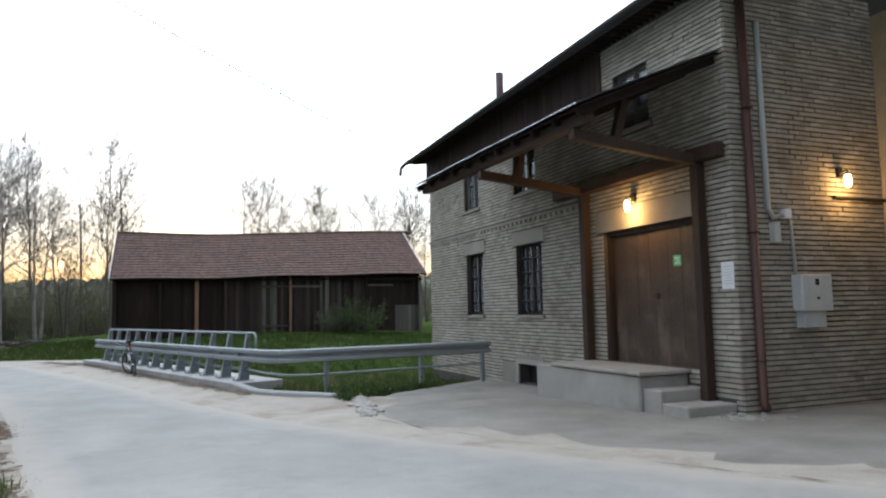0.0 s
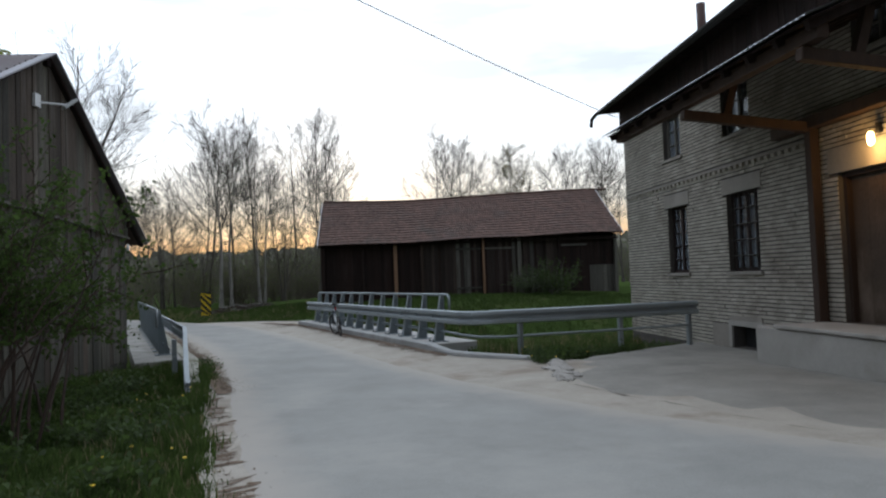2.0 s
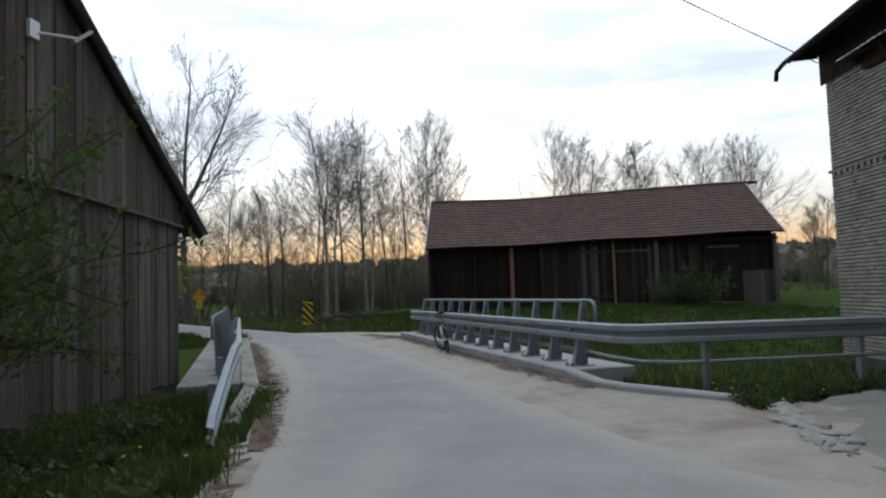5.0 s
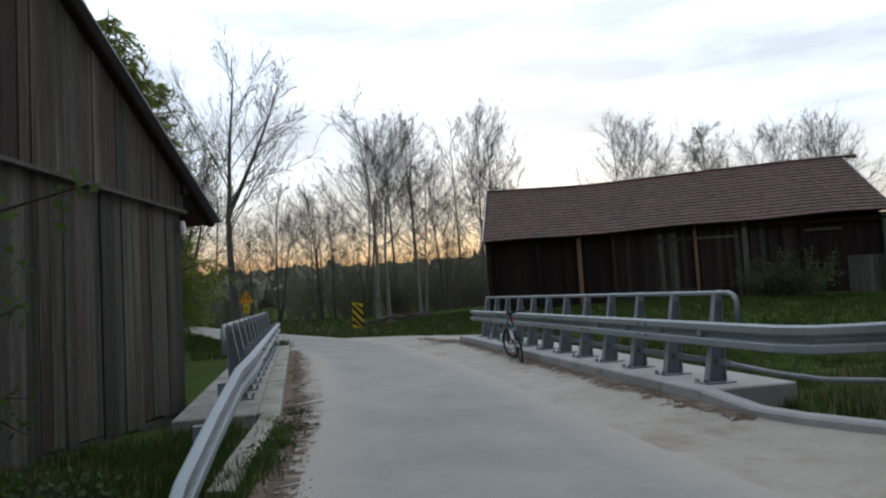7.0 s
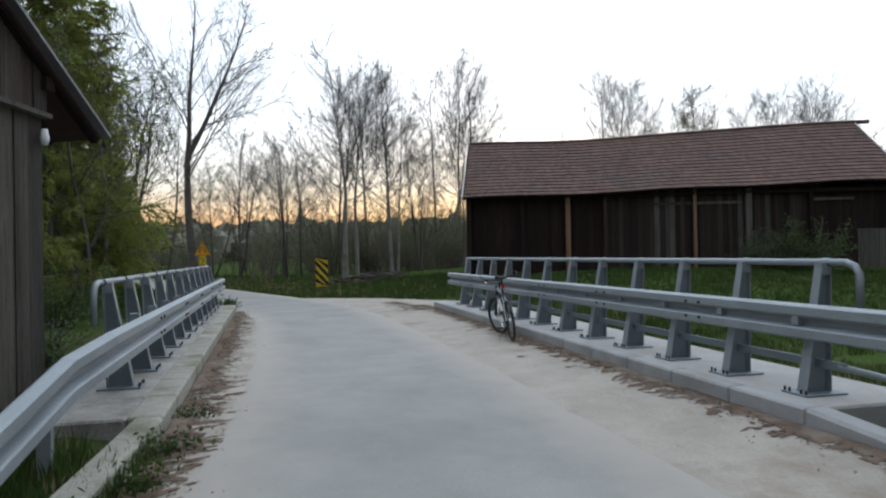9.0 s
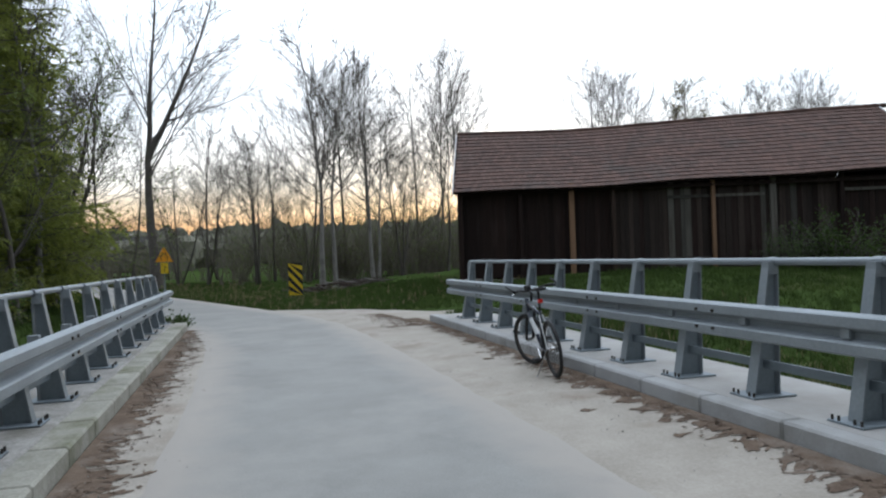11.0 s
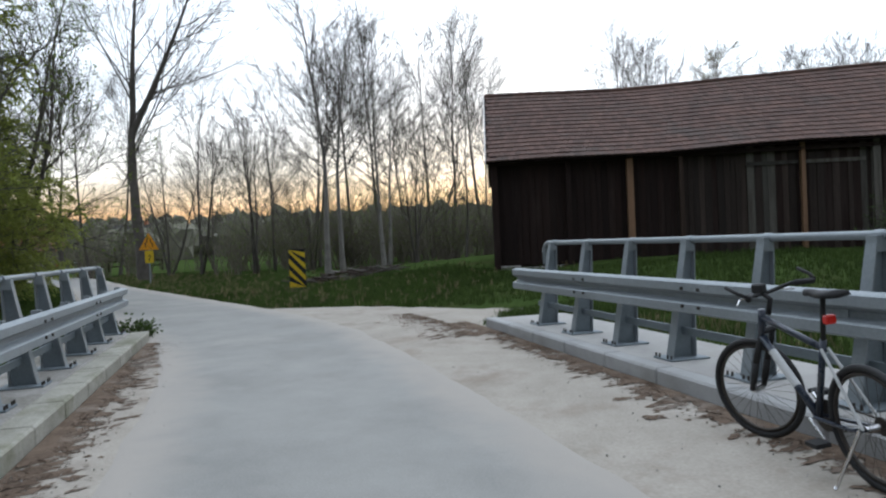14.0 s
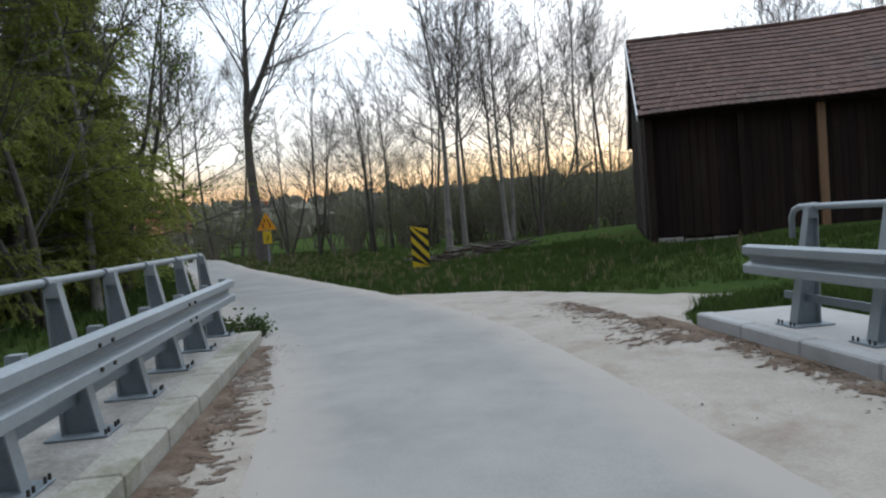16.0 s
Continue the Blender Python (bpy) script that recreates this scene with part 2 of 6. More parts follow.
PIPE_BROWN = material("brown_drainpipe", (0.045, 0.02, 0.016), (0.085, 0.04, 0.03), 0.5, 30, 1.5, 0.1)
PIPE_GREY = material("grey_conduit", (0.34, 0.36, 0.36), (0.5, 0.52, 0.52), 0.5, 30, 1.5, 0.05)
WHITE_PAINT = material("white_paint", (0.62, 0.62, 0.62), (0.78, 0.78, 0.78), 0.6, 30, 2, 0.1)
BOX_GREY = material("grey_meter_box", (0.42, 0.43, 0.42), (0.55, 0.56, 0.55), 0.55, 30, 2, 0.05)
BLACK = material("black_rubber", (0.012, 0.012, 0.012), (0.03, 0.03, 0.03), 0.7, 40, 2, 0.1)
CHROME = material("bright_metal", (0.5, 0.5, 0.5), (0.65, 0.65, 0.65), 0.25, 40, 2, 0.0, metal=1.0)
FRAME_BLUE = material("dark_blue_frame_paint", (0.012, 0.018, 0.03), (0.02, 0.03, 0.05), 0.3, 40, 2, 0.0, spec=0.6)
SIGN_YELLOW = material("sign_yellow", (0.62, 0.42, 0.02), (0.75, 0.52, 0.03), 0.5, 20, 2, 0.02)
SIGN_ORANGE = material("sign_orange", (0.70, 0.28, 0.015), (0.82, 0.36, 0.02), 0.5, 20, 2, 0.02)
SIGN_BLACK = material("sign_black", (0.012, 0.012, 0.012), (0.025, 0.025, 0.025), 0.5, 20, 2, 0.02)
RED_PLASTIC = material("red_plastic", (0.5, 0.02, 0.015), (0.6, 0.03, 0.02), 0.3, 20, 2, 0.0)
GREEN_STICKER = material("green_sticker", (0.10, 0.42, 0.20), (0.16, 0.52, 0.27), 0.5, 20, 2, 0.0)
BARK = material("grey_bark", (0.05, 0.043, 0.036), (0.13, 0.115, 0.098), 0.9, 25, 2.5, 0.6)
PALE_BARK = material("pale_bark", (0.13, 0.12, 0.105), (0.28, 0.26, 0.235), 0.85, 25, 2.5, 0.5, (0.05, 0.045, 0.04), 0.6)
TWIG = material("twig_bark", (0.058, 0.051, 0.044), (0.125, 0.112, 0.098), 0.9, 15, 1.0, 0.0)
LEAF = material("spring_leaves", (0.085, 0.12, 0.025), (0.17, 0.225, 0.05), 0.6, 4, 0.6, 0.0, vary=0.35)
DARK_LEAF = material("dark_shrub_leaves", (0.034, 0.056, 0.015), (0.075, 0.115, 0.03), 0.6, 4, 0.6, 0.0, vary=0.35)
BUD_LEAF = material("yellow_spring_buds", (0.10, 0.085, 0.025), (0.17, 0.15, 0.045), 0.6, 4, 0.6, 0.0, vary=0.3)
BRUSH = material("thicket_bark", (0.10, 0.085, 0.066), (0.19, 0.165, 0.13), 0.9, 15, 1.0, 0.0)
LARCH = material("larch_needles", (0.19, 0.215, 0.045), (0.31, 0.35, 0.09), 0.7, 4, 0.6, 0.0, vary=0.35)
PLASTER = material("beige_plaster", (0.30, 0.25, 0.18), (0.42, 0.36, 0.27), 0.9, 40, 1.2, 0.3, (0.22, 0.18, 0.13), 0.5)
ORANGE_TILE = material("orange_roof_tile", (0.30, 0.10, 0.05), (0.42, 0.15, 0.08), 0.8, 20, 1.0, 0.2)
FAR_WOOD = material("far_woodland", (0.10, 0.10, 0.072), (0.20, 0.19, 0.14), 0.95, 3, 0.15, 0.0, vary=0.3)


def translucent(m, share_=0.55):
    """Lets part of the light through a thin leaf."""
    t = m.node_tree
    b = t.nodes["Principled BSDF"]
    src = b.inputs["Base Color"].links[0].from_socket
    tr, mx = t.nodes.new("ShaderNodeBsdfTranslucent"), t.nodes.new("ShaderNodeMixShader")
    t.links.new(src, tr.inputs["Color"])
    mx.inputs[0].default_value = share_
    t.links.new(b.outputs[0], mx.inputs[1])
    t.links.new(tr.outputs[0], mx.inputs[2])
    t.links.new(mx.outputs[0], t.nodes["Material Output"].inputs[0])


for leafy in (LEAF, BUD_LEAF, DARK_LEAF, LARCH, GRASS, DRY_GRASS):
    translucent(leafy)


def glass_dark(name="window_glass", tint=(0.5, 0.55, 0.6)):
    m = bpy.data.materials.new(name)
    m.use_nodes = True
    b = m.node_tree.nodes["Principled BSDF"]
    b.inputs["Base Color"].default_value, b.inputs["Roughness"].default_value = lin(tint), 0.08
    b.inputs["Transmission Weight"].default_value, b.inputs["IOR"].default_value = 0.82, 1.5
    return m


GLASS = glass_dark()
LAMP_GLOW = glow("warm_lamp_glass", (1.0, 0.62, 0.22), 22)


# ---- mesh helpers ----
def box(bm, x0, x1, y0, y1, z0, z1, m=None):
    vs = [bm.verts.new((x, y, z)) for z in (z0, z1) for x, y in ((x0, y0), (x1, y0), (x1, y1), (x0, y1))]
    for f in ((3, 2, 1, 0), (4, 5, 6, 7), (0, 1, 5, 4), (1, 2, 6, 5), (2, 3, 7, 6), (3, 0, 4, 7)):
        bm.faces.new([vs[i] for i in f])
    if m is not None:
        for v in vs:
            v.co = m @ v.co
    return vs


def beam(bm, a, b, w, d, up=(0, 0, 1)):
    """A squared timber from a to b."""
    a, b = Vector(a), Vector(b)
    ax = (b - a).normalized()
    s = ax.cross(Vector(up))
    s = s.normalized() if s.length > 1e-4 else Vector((1, 0, 0))
    h = s.cross(ax).normalized()
    vs = [bm.verts.new(p + s * i * w / 2 + h * j * d / 2) for p in (a, b) for i, j in ((-1, -1), (1, -1), (1, 1), (-1, 1))]
    for f in ((0, 1, 2, 3), (7, 6, 5, 4), (0, 4, 5, 1), (1, 5, 6, 2), (2, 6, 7, 3), (3, 7, 4, 0)):
        bm.faces.new([vs[i] for i in f])
    return vs


def tube(bm, pts, radii, n=8, cap=True):
    """A round bar through points, with a radius at each."""
    pts = [Vector(p) for p in pts]
    if not hasattr(radii, "__len__"):
        radii = [radii] * len(pts)
    rings, s = [], None
    for i, p in enumerate(pts):
        ax = (pts[min(i + 1, len(pts) - 1)] - pts[max(i - 1, 0)]).normalized()
        if s is None:
            s = ax.orthogonal().normalized()
        s = (s - ax * s.dot(ax)).normalized()
        h = ax.cross(s)
        rings.append([bm.verts.new(p + (s * math.cos(k * 2 * math.pi / n) + h * math.sin(k * 2 * math.pi / n)) * radii[i]) for k in range(n)])
    for r0, r1 in zip(rings, rings[1:]):
        for k in range(n):
            bm.faces.new((r0[k], r0[(k + 1) % n], r1[(k + 1) % n], r1[k]))
    if cap:
        bm.faces.new(rings[0][::-1])
        bm.faces.new(rings[-1])


def ring(bm, centre, axis, radius, thick, n=40, k=8):
    """A torus."""
    axis = Vector(axis).normalized()
    s = axis.orthogonal().normalized()
    h = axis.cross(s)
    rows = []
    for i in range(n):
        a = 2 * math.pi * i / n
        d = s * math.cos(a) + h * math.sin(a)
        rows.append([bm.verts.new(Vector(centre) + d * (radius + thick * math.cos(2 * math.pi * j / k)) + axis * thick * math.sin(2 * math.pi * j / k)) for j in range(k)])
    for i in range(n):
        for j in range(k):
            bm.faces.new((rows[i][j], rows[(i + 1) % n][j], rows[(i + 1) % n][(j + 1) % k], rows[i][(j + 1) % k]))


def prism(bm, outline, y0, y1, m=None):
    """An outline in x, z drawn out along y."""
    a = [bm.verts.new((x, y0, z)) for x, z in outline]
    b = [bm.verts.new((x, y1, z)) for x, z in outline]
    bm.faces.new(a)
    bm.faces.new(b[::-1])
    n = len(a)
    for i in range(n):
        bm.faces.new((a[i], b[i], b[(i + 1) % n], a[(i + 1) % n]))
    if m is not None:
        for v in a + b:
            v.co = m @ v.co


def finish(bm, name, smooth=False, bevel=0.0):
    if bevel:
        bmesh.ops.bevel(bm, geom=bm.edges[:], offset=bevel, segments=1, affect="EDGES", profile=0.5)
    bmesh.ops.recalc_face_normals(bm, faces=bm.faces[:])
    me = bpy.data.meshes.new(name)
    bm.to_mesh(me)
    bm.free()
    if smooth:
        me.shade_smooth()
    return me


def part(name, bm, mat, parent=None, label="", smooth=False, bevel=0.0):
    ob = new(name, finish(bm, name, smooth, bevel))
    ob.data.materials.append(mat)
    if parent is not None:
        ob.parent = parent
    if label:
        ob["label"] = label
    return ob


def raw(name, verts, faces, mat, parent=None, smooth=False):
    """One mesh from computed arrays."""
    me = bpy.data.meshes.new(name)
    me.from_pydata([tuple(v) for v in verts], [], [tuple(f) for f in faces])
    me.materials.append(mat)
    if smooth:
        me.shade_smooth()
    ob = new(name, me)
    if parent is not None:
        ob.parent = parent
    return ob


def thing(name, m, label, category, group="", kind=""):
    ob = new(name)
    ob.matrix_basis = m
    return tagged(ob, label, category, group, kind)


def share(name, me, parent, m):
    """A piece: an object of its own on shared mesh data."""
    ob = new(name, me)
    ob.parent = parent
    ob.matrix_basis = m
    return ob


def ease(a, b, x):
    t = min(1, max(0, (x - a) / (b - a)))
    return t * t * (3 - 2 * t)


def along(table, x):
    """Straight-line steps through a table of (x, value), x falling."""
    for (x0, v0), (x1, v1) in zip(table, table[1:]):
        if x >= x1:
            return v0 + (v1 - v0) * (x - x0) / (x1 - x0)
    return table[-1][1]

# ---- levels of the ground ----
LEVEL = [(12, 0.10), (3, 0.03), (0, -0.02), (-2.5, -0.15), (-6.5, -0.27), (-11, -0.35), (-15, -0.38), (-400, -0.38)]
ROAD_L = [(40, -12), (14, -2.2), (6, 0.0), (0, 1.15), (-5, 1.85), (-7.5, 2.25), (-11, 2.85), (-16, 3.85), (-21.5, 4.45), (-29, 4.8), (-33, 4.1), (-36.5, 3.1), (-45, 1.4), (-55, -0.5), (-70, -5), (-100, -18)]
ROAD_R = [(40, -2.5), (14, 5.2), (6, 6.6), (-2, 6.8), (-5, 6.45), (-9, 6.2), (-14, 6.4), (-20, 6.95), (-29, 7.4), (-33, 7.2), (-39.5, 5.45), (-45, 4.0), (-54.5, 1.5), (-70, -1.6), (-100, -14)]
KERB_L = [(-12.5, 2.75), (-17.6, 3.31), (-31.9, 4.15)]
KERB_R = [(-14.47, 8.28), (-15.6, 8.25), (-29.3, 9.27)]


def level(x):
    return along(LEVEL, x)


def land(x, y):
    """Height of the grass and soil."""
    z = level(x) - 0.05
    left, right = along(ROAD_L, x), along(ROAD_R, x)
    z -= 0.10 * ease(0.6, 2.4, left - y) * (1 - ease(-32, -36, x)) * ease(6, 0, x)
    bed = ease(5.5, 1.0, abs(x + 23.5))
    z -= 1.1 * bed * ease(0.4, 2.5, along(KERB_L, x) - 1.2 - y)
    z -= 0.75 * bed * ease(1.5, 3.5, y - along(KERB_R, x))
    z -= 0.30 * ease(9.5, 11.5, y) * ease(-12.2, -13.5, x) * (1 - ease(-24, -28, x))
    z += 0.50 * ease(9.5, 14.5, y) * ease(-28, -35, x) * (1 - ease(-50, -60, x))
    z += 0.30 * ease(13, 20, y) * ease(-24, -30, x)
    edge = along(KERB_L, x) - y
    z += 0.13 * ease(0.3, 0.6, edge) * ease(3.4, 1.8, edge) * ease(-19.2, -18.2, x) * ease(-13.0, -14.5, x)
    far = max(0.0, math.hypot(x + 30, y) - 70)
    z += 0.00025 * far ** 2 if far < 100 else 2.5 + (far - 100) * 0.055 if far < 320 else 14.6
    z += 0.06 * noise.noise((x * 0.5, y * 0.5, 0)) * (1 - ease(2, 0.5, min(abs(y - left), abs(y - right)))) + (1.5 * noise.noise((x * 0.02, y * 0.02, 3)) * ease(60, 150, far + 60))
    if right + 3 > y > left - 0.5 and x > -110:
        z = min(z, level(x) - 0.06)
    if x > -13 and y > right:
        z = min(z, level(x) - 0.06)
    return z


def spread(lo, hi, near_lo, near_hi, step):
    out = list(np.arange(near_lo, near_hi + 1e-6, step))
    d, v = step, near_hi
    while v < hi:
        d *= 1.25
        v += d
        out.append(v)
    d, v = step, near_lo
    while v > lo:
        d *= 1.25
        v -= d
        out.insert(0, v)
    return out


xs, ys = spread(-1500, 1200, -75, 12, 0.55), spread(-1400, 1400, -20, 34, 0.55)
verts = [(x, y, land(x, y)) for x in xs for y in ys]
ny = len(ys)
faces = [(i * ny + j, (i + 1) * ny + j, (i + 1) * ny + j + 1, i * ny + j + 1) for i in range(len(xs) - 1) for j in range(ny - 1)]
tagged(raw("ground", verts, faces, GRASS_GROUND, smooth=True), "rough green meadow and bank ground", "ground", kind="structure")


def soft_along(table, x):
    return sum(along(table, x + d) for d in (-2.4, -1.6, -0.8, 0, 0.8, 1.6, 2.4)) / 7


def ribbon(name, x0, x1, step, left, right, lift, mat, across=10, wobble=0.0, label="", category="road"):
    vs, fs, edges, n = [], [], [], int((x0 - x1) / step)
    for i in range(n + 1):
        x = x0 - (x0 - x1) * i / n
        a = left(x) + wobble * (noise.noise((x * 1.1, 5, 0)) + 0.5 * noise.noise((x * 4.7, 9, 0)))
        b = right(x) + wobble * (noise.noise((x * 0.9, 31, 0)) + 0.5 * noise.noise((x * 4.1, 17, 0)))
        for j in range(across + 1):
            u = j / across
            u = u - 0.5 * math.sin(2 * math.pi * u) / math.pi * 0.6
            y = a + (b - a) * u
            edges.append(min(y - a, b - y))
            vs.append((x, y, surface(x, y) + lift - (0.008 if j in (0, across) else 0)))
    w = across + 1
    for i in range(n):
        for j in range(across):
            fs.append((i * w + j, i * w + j + 1, (i + 1) * w + j + 1, (i + 1) * w + j))
    ob = raw(name, vs, fs, mat, smooth=True)
    at = ob.data.attributes.new("edge", "FLOAT", "POINT")
    at.data.foreach_set("value", edges)
    return tagged(ob, label, category, kind="structure")


def surface(x, y):
    """Road and verge; the verge climbs a little towards the bridge kerb."""
    bank = 0.075 * ease(1.9, 0.1, along(KERB_R, x) - y) * ease(-13.6, -15.6, x) * ease(-33.5, -30, x)
    return level(x) + bank + 0.006 * noise.noise((x, y, 2))


def shoulder_r(x):
    if x < -29.5:
        return along(ROAD_R, x) + 0.4
    if x < -14.4:
        return along(KERB_R, x) + 0.05
    return along([(40, 3), (14, 9.5), (3, 10.6), (-2.2, 10), (-5, 9.6), (-8, 9.8), (-12.2, 9.9), (-14.5, 8.3)], x)


def shoulder_l(x):
    if x < -32:
        return along(ROAD_L, x) - 0.35
    if x < -13:
        return along(KERB_L, x) - 0.02
    return along(ROAD_L, x) - 0.62


ribbon("sand_shoulder", 30, -60, 0.25, shoulder_l, shoulder_r, 0.0, SAND, 14, 0.08, "pale sandy verge strewn along the road", "verge")
ribbon("road", 40, -100, 0.2, lambda x: soft_along(ROAD_L, x) - 0.2, lambda x: soft_along(ROAD_R, x) + 0.25, 0.010, ASPHALT, 16, 0.05, "worn grey asphalt village road", "road")


def patch(name, outline, lift, mat, label, category, inner=0.6):
    """A flat polygon laid on the road's level, cut into cells."""
    bm = bmesh.new()
    f = bm.faces.new([bm.verts.new((x, y, 0)) for x, y in outline])
    bmesh.ops.triangulate(bm, faces=[f])
    for _ in range(4):
        bmesh.ops.subdivide_edges(bm, edges=[e for e in bm.edges if e.calc_length() > inner], cuts=1)
    bmesh.ops.triangulate(bm, faces=bm.faces[:])
    for v in bm.verts:
        v.co.x += 0.06 * noise.noise((v.co.x * 2, v.co.y * 2, 7))
        v.co.y += 0.06 * noise.noise((v.co.x * 2, v.co.y * 2, 11))
        v.co.z = surface(v.co.x, v.co.y) + lift - (0.04 if v.is_boundary else 0)
    return tagged(part(name, bm, mat), label, category, kind="structure")


# side road that leaves to the barn
TRACK = [(-29.0, 6.9), (-36.9, 6.3), (-36.0, 8.6), (-34.6, 9.6), (-33, 11.1), (-32.2, 12.2), (-31.9, 14), (-31.0, 14), (-31.5, 12.2), (-31.5, 10.7), (-30.5, 9.8), (-29.6, 9.4)]
patch("side_road", TRACK, 0.005, SAND, "pale sandy track beside the barn", "track")
# concrete yard before the mill
SEAM = [(-11.7, 9.3), (-10.6, 8.35), (-9.4, 7.55), (-8.0, 7.35), (-6.6, 7.25), (-5.0, 7.1), (-3.2, 7.0), (-1.0, 7.05)]
yard = patch("yard", [(5, 7.2), *SEAM[::-1], (-12.4, 10.6), (-12.9, 14.6), (-4.6, 11.2), (-2.6, 16), (5, 16)], 0.007, YARD, "cracked concrete yard slab by the mill", "yard")


# leaf litter washed along the kerbs, in streaks across the verge
def litter(name, table, side, x0, x1, n, seed, reach, band=True):
    rng = random.Random(seed)
    vs, fs = [], []
    for i in range(n):
        x = rng.uniform(x0, x1)
        d = abs(rng.gauss(0, reach)) if i % 3 else rng.uniform(0, 0.12)
        y = along(table, x) + side * (0.06 + d)
        l, w = rng.uniform(0.03, 0.17) * (1.2 if d < 0.3 else 0.7), rng.uniform(0.012, 0.06)
        a = math.pi / 2 + rng.gauss(0.25, 0.3)
        b, k = len(vs), 15
        for q in range(k):
            t = 2 * math.pi * q / k
            r = 1 + 0.5 * rng.uniform(-1, 1)
            px_, py_ = math.cos(t) * l * r, math.sin(t) * w * r
            vx, vy = x + px_ * math.cos(a) - py_ * math.sin(a), y + px_ * math.sin(a) + py_ * math.cos(a)
            if (vy - along(table, vx)) * side < 0.01:
                vy = along(table, vx) + side * 0.01
            vs.append((vx, vy, surface(vx, vy) + 0.004 + 0.0003 * (i % 9)))
        fs.append(tuple(range(b, b + k)))
    steps = int(abs(x1 - x0) / 0.06)
    for i in range(steps + 1 if band else 0):
        x = x0 + (x1 - x0) * i / steps
        y = along(table, x)
        w = reach * max(0.08, 0.75 + 1.5 * noise.noise((x * 0.8, seed, 0)) + 0.9 * noise.noise((x * 3.3, seed, 5)) + 0.6 * noise.noise((x * 9.1, seed, 9)))
        for d in (0.012, w * 0.6, w):
            vs.append((x + (d - 0.012) * 0.5, y + side * d, surface(x, y + side * d) + (0.016 if d < w else 0.002)))
        if i:
            b = len(vs) - 6
            fs += [(b, b + 1, b + 4, b + 3), (b + 1, b + 2, b + 5, b + 4)]
    for i in range(n * 5):
        x = rng.uniform(x0, x1)
        y = along(table, x) + side * (0.03 + abs(rng.gauss(0, reach * 0.9)))
        z, s, a = surface(x, y) + 0.009, rng.uniform(0.010, 0.032), rng.uniform(0, 6.28)
        b = len(vs)
        for q in range(4):
            t = a + q * math.pi / 2
            vs.append((x + math.cos(t) * s * (1 if q % 2 else 0.5), y + math.sin(t) * s * (1 if q % 2 else 0.5), z + rng.uniform(-0.004, 0.008)))
        fs.append((b, b + 1, b + 2, b + 3))
    tagged(raw(name, vs, fs, LITTER), "brown leaf litter and grit along the kerb", "leaf litter", kind="stuff")


litter("leaf_litter", KERB_L, 1, -31.5, -12.6, 700, 31, 0.22)
litter("leaf_litter_right", KERB_R, -1, -30.2, -14.6, 480, 32, 0.17)
litter("leaf_litter_verge", [(2, 0.3), (-5, 1.35), (-9, 2.0), (-13, 2.6)], 1, -13, 0, 110, 33, 0.10, False)
litter("leaf_litter_corner", [(-28, 8.9), (-34, 9.2)], -1, -33, -28.5, 150, 34, 0.4, False)

# the broken seam between yard and verge
crng = random.Random(61)
vs, fs = [], []
for a, b in zip(SEAM, SEAM[1:]):
    n = max(4, int(math.hypot(b[0] - a[0], b[1] - a[1]) / 0.09))
    for i in range(n):
        t = i / n
        x, y = a[0] + (b[0] - a[0]) * t, a[1] + (b[1] - a[1]) * t
        jag = 0.07 * noise.noise((x * 1.7, y * 1.7, 4)) + 0.012 * noise.noise((x * 9, y * 9, 6))
        w = max(0.001, (0.035 if x < -9.2 else 0.016) * (0.3 + 1.6 * noise.noise((x * 2.3, y * 2.3, 8))))
        vs += [(x, y + jag - w, surface(x, y) + 0.013), (x, y + jag + w, surface(x, y) + 0.013)]
fs = [(2 * i, 2 * i + 2, 2 * i + 3, 2 * i + 1) for i in range(len(vs) // 2 - 1)]
tagged(raw("yard_crack", vs, fs, SOIL), "dark soil in the broken yard seam", "crack", kind="stuff")

# rubble where the yard's edge has broken away, and grit at the mill's corner
rng = random.Random(41)
vs, fs = [], []
ico = bmesh.new()
bmesh.ops.create_icosphere(ico, subdivisions=1, radius=1.0)
ico_v, ico_f = [v.co.copy() for v in ico.verts], [[v.index for v in f.verts] for f in ico.faces]
ico.free()
for i in range(150):
    if i < 100:
        t = rng.random()
        x, y, s = -11.9 + 2.2 * t + rng.gauss(0, 0.10), 9.25 - 1.5 * t + rng.gauss(0, 0.09), rng.uniform(0.03, 0.15) * (1.2 - t * 0.7)
    else:
        x, y, s = -4.6 + rng.gauss(0, 0.35), 10.6 + rng.gauss(0, 0.2), rng.uniform(0.015, 0.06)
    b, sq = len(vs), rng.uniform(0.3, 0.7)
    for v in ico_v:
        k = 1 + 0.5 * noise.noise(v * 1.5 + Vector((i * 2.7, 0, 0)))
        vs.append((x + v.x * s * k * 1.4, y + v.y * s * k, surface(x, y) + 0.01 + v.z * s * sq * k))
    fs += [[b + q for q in f] for f in ico_f]
tagged(raw("rubble", vs, fs, CONCRETE), "broken concrete rubble at the yard edge", "rubble", kind="stuff")

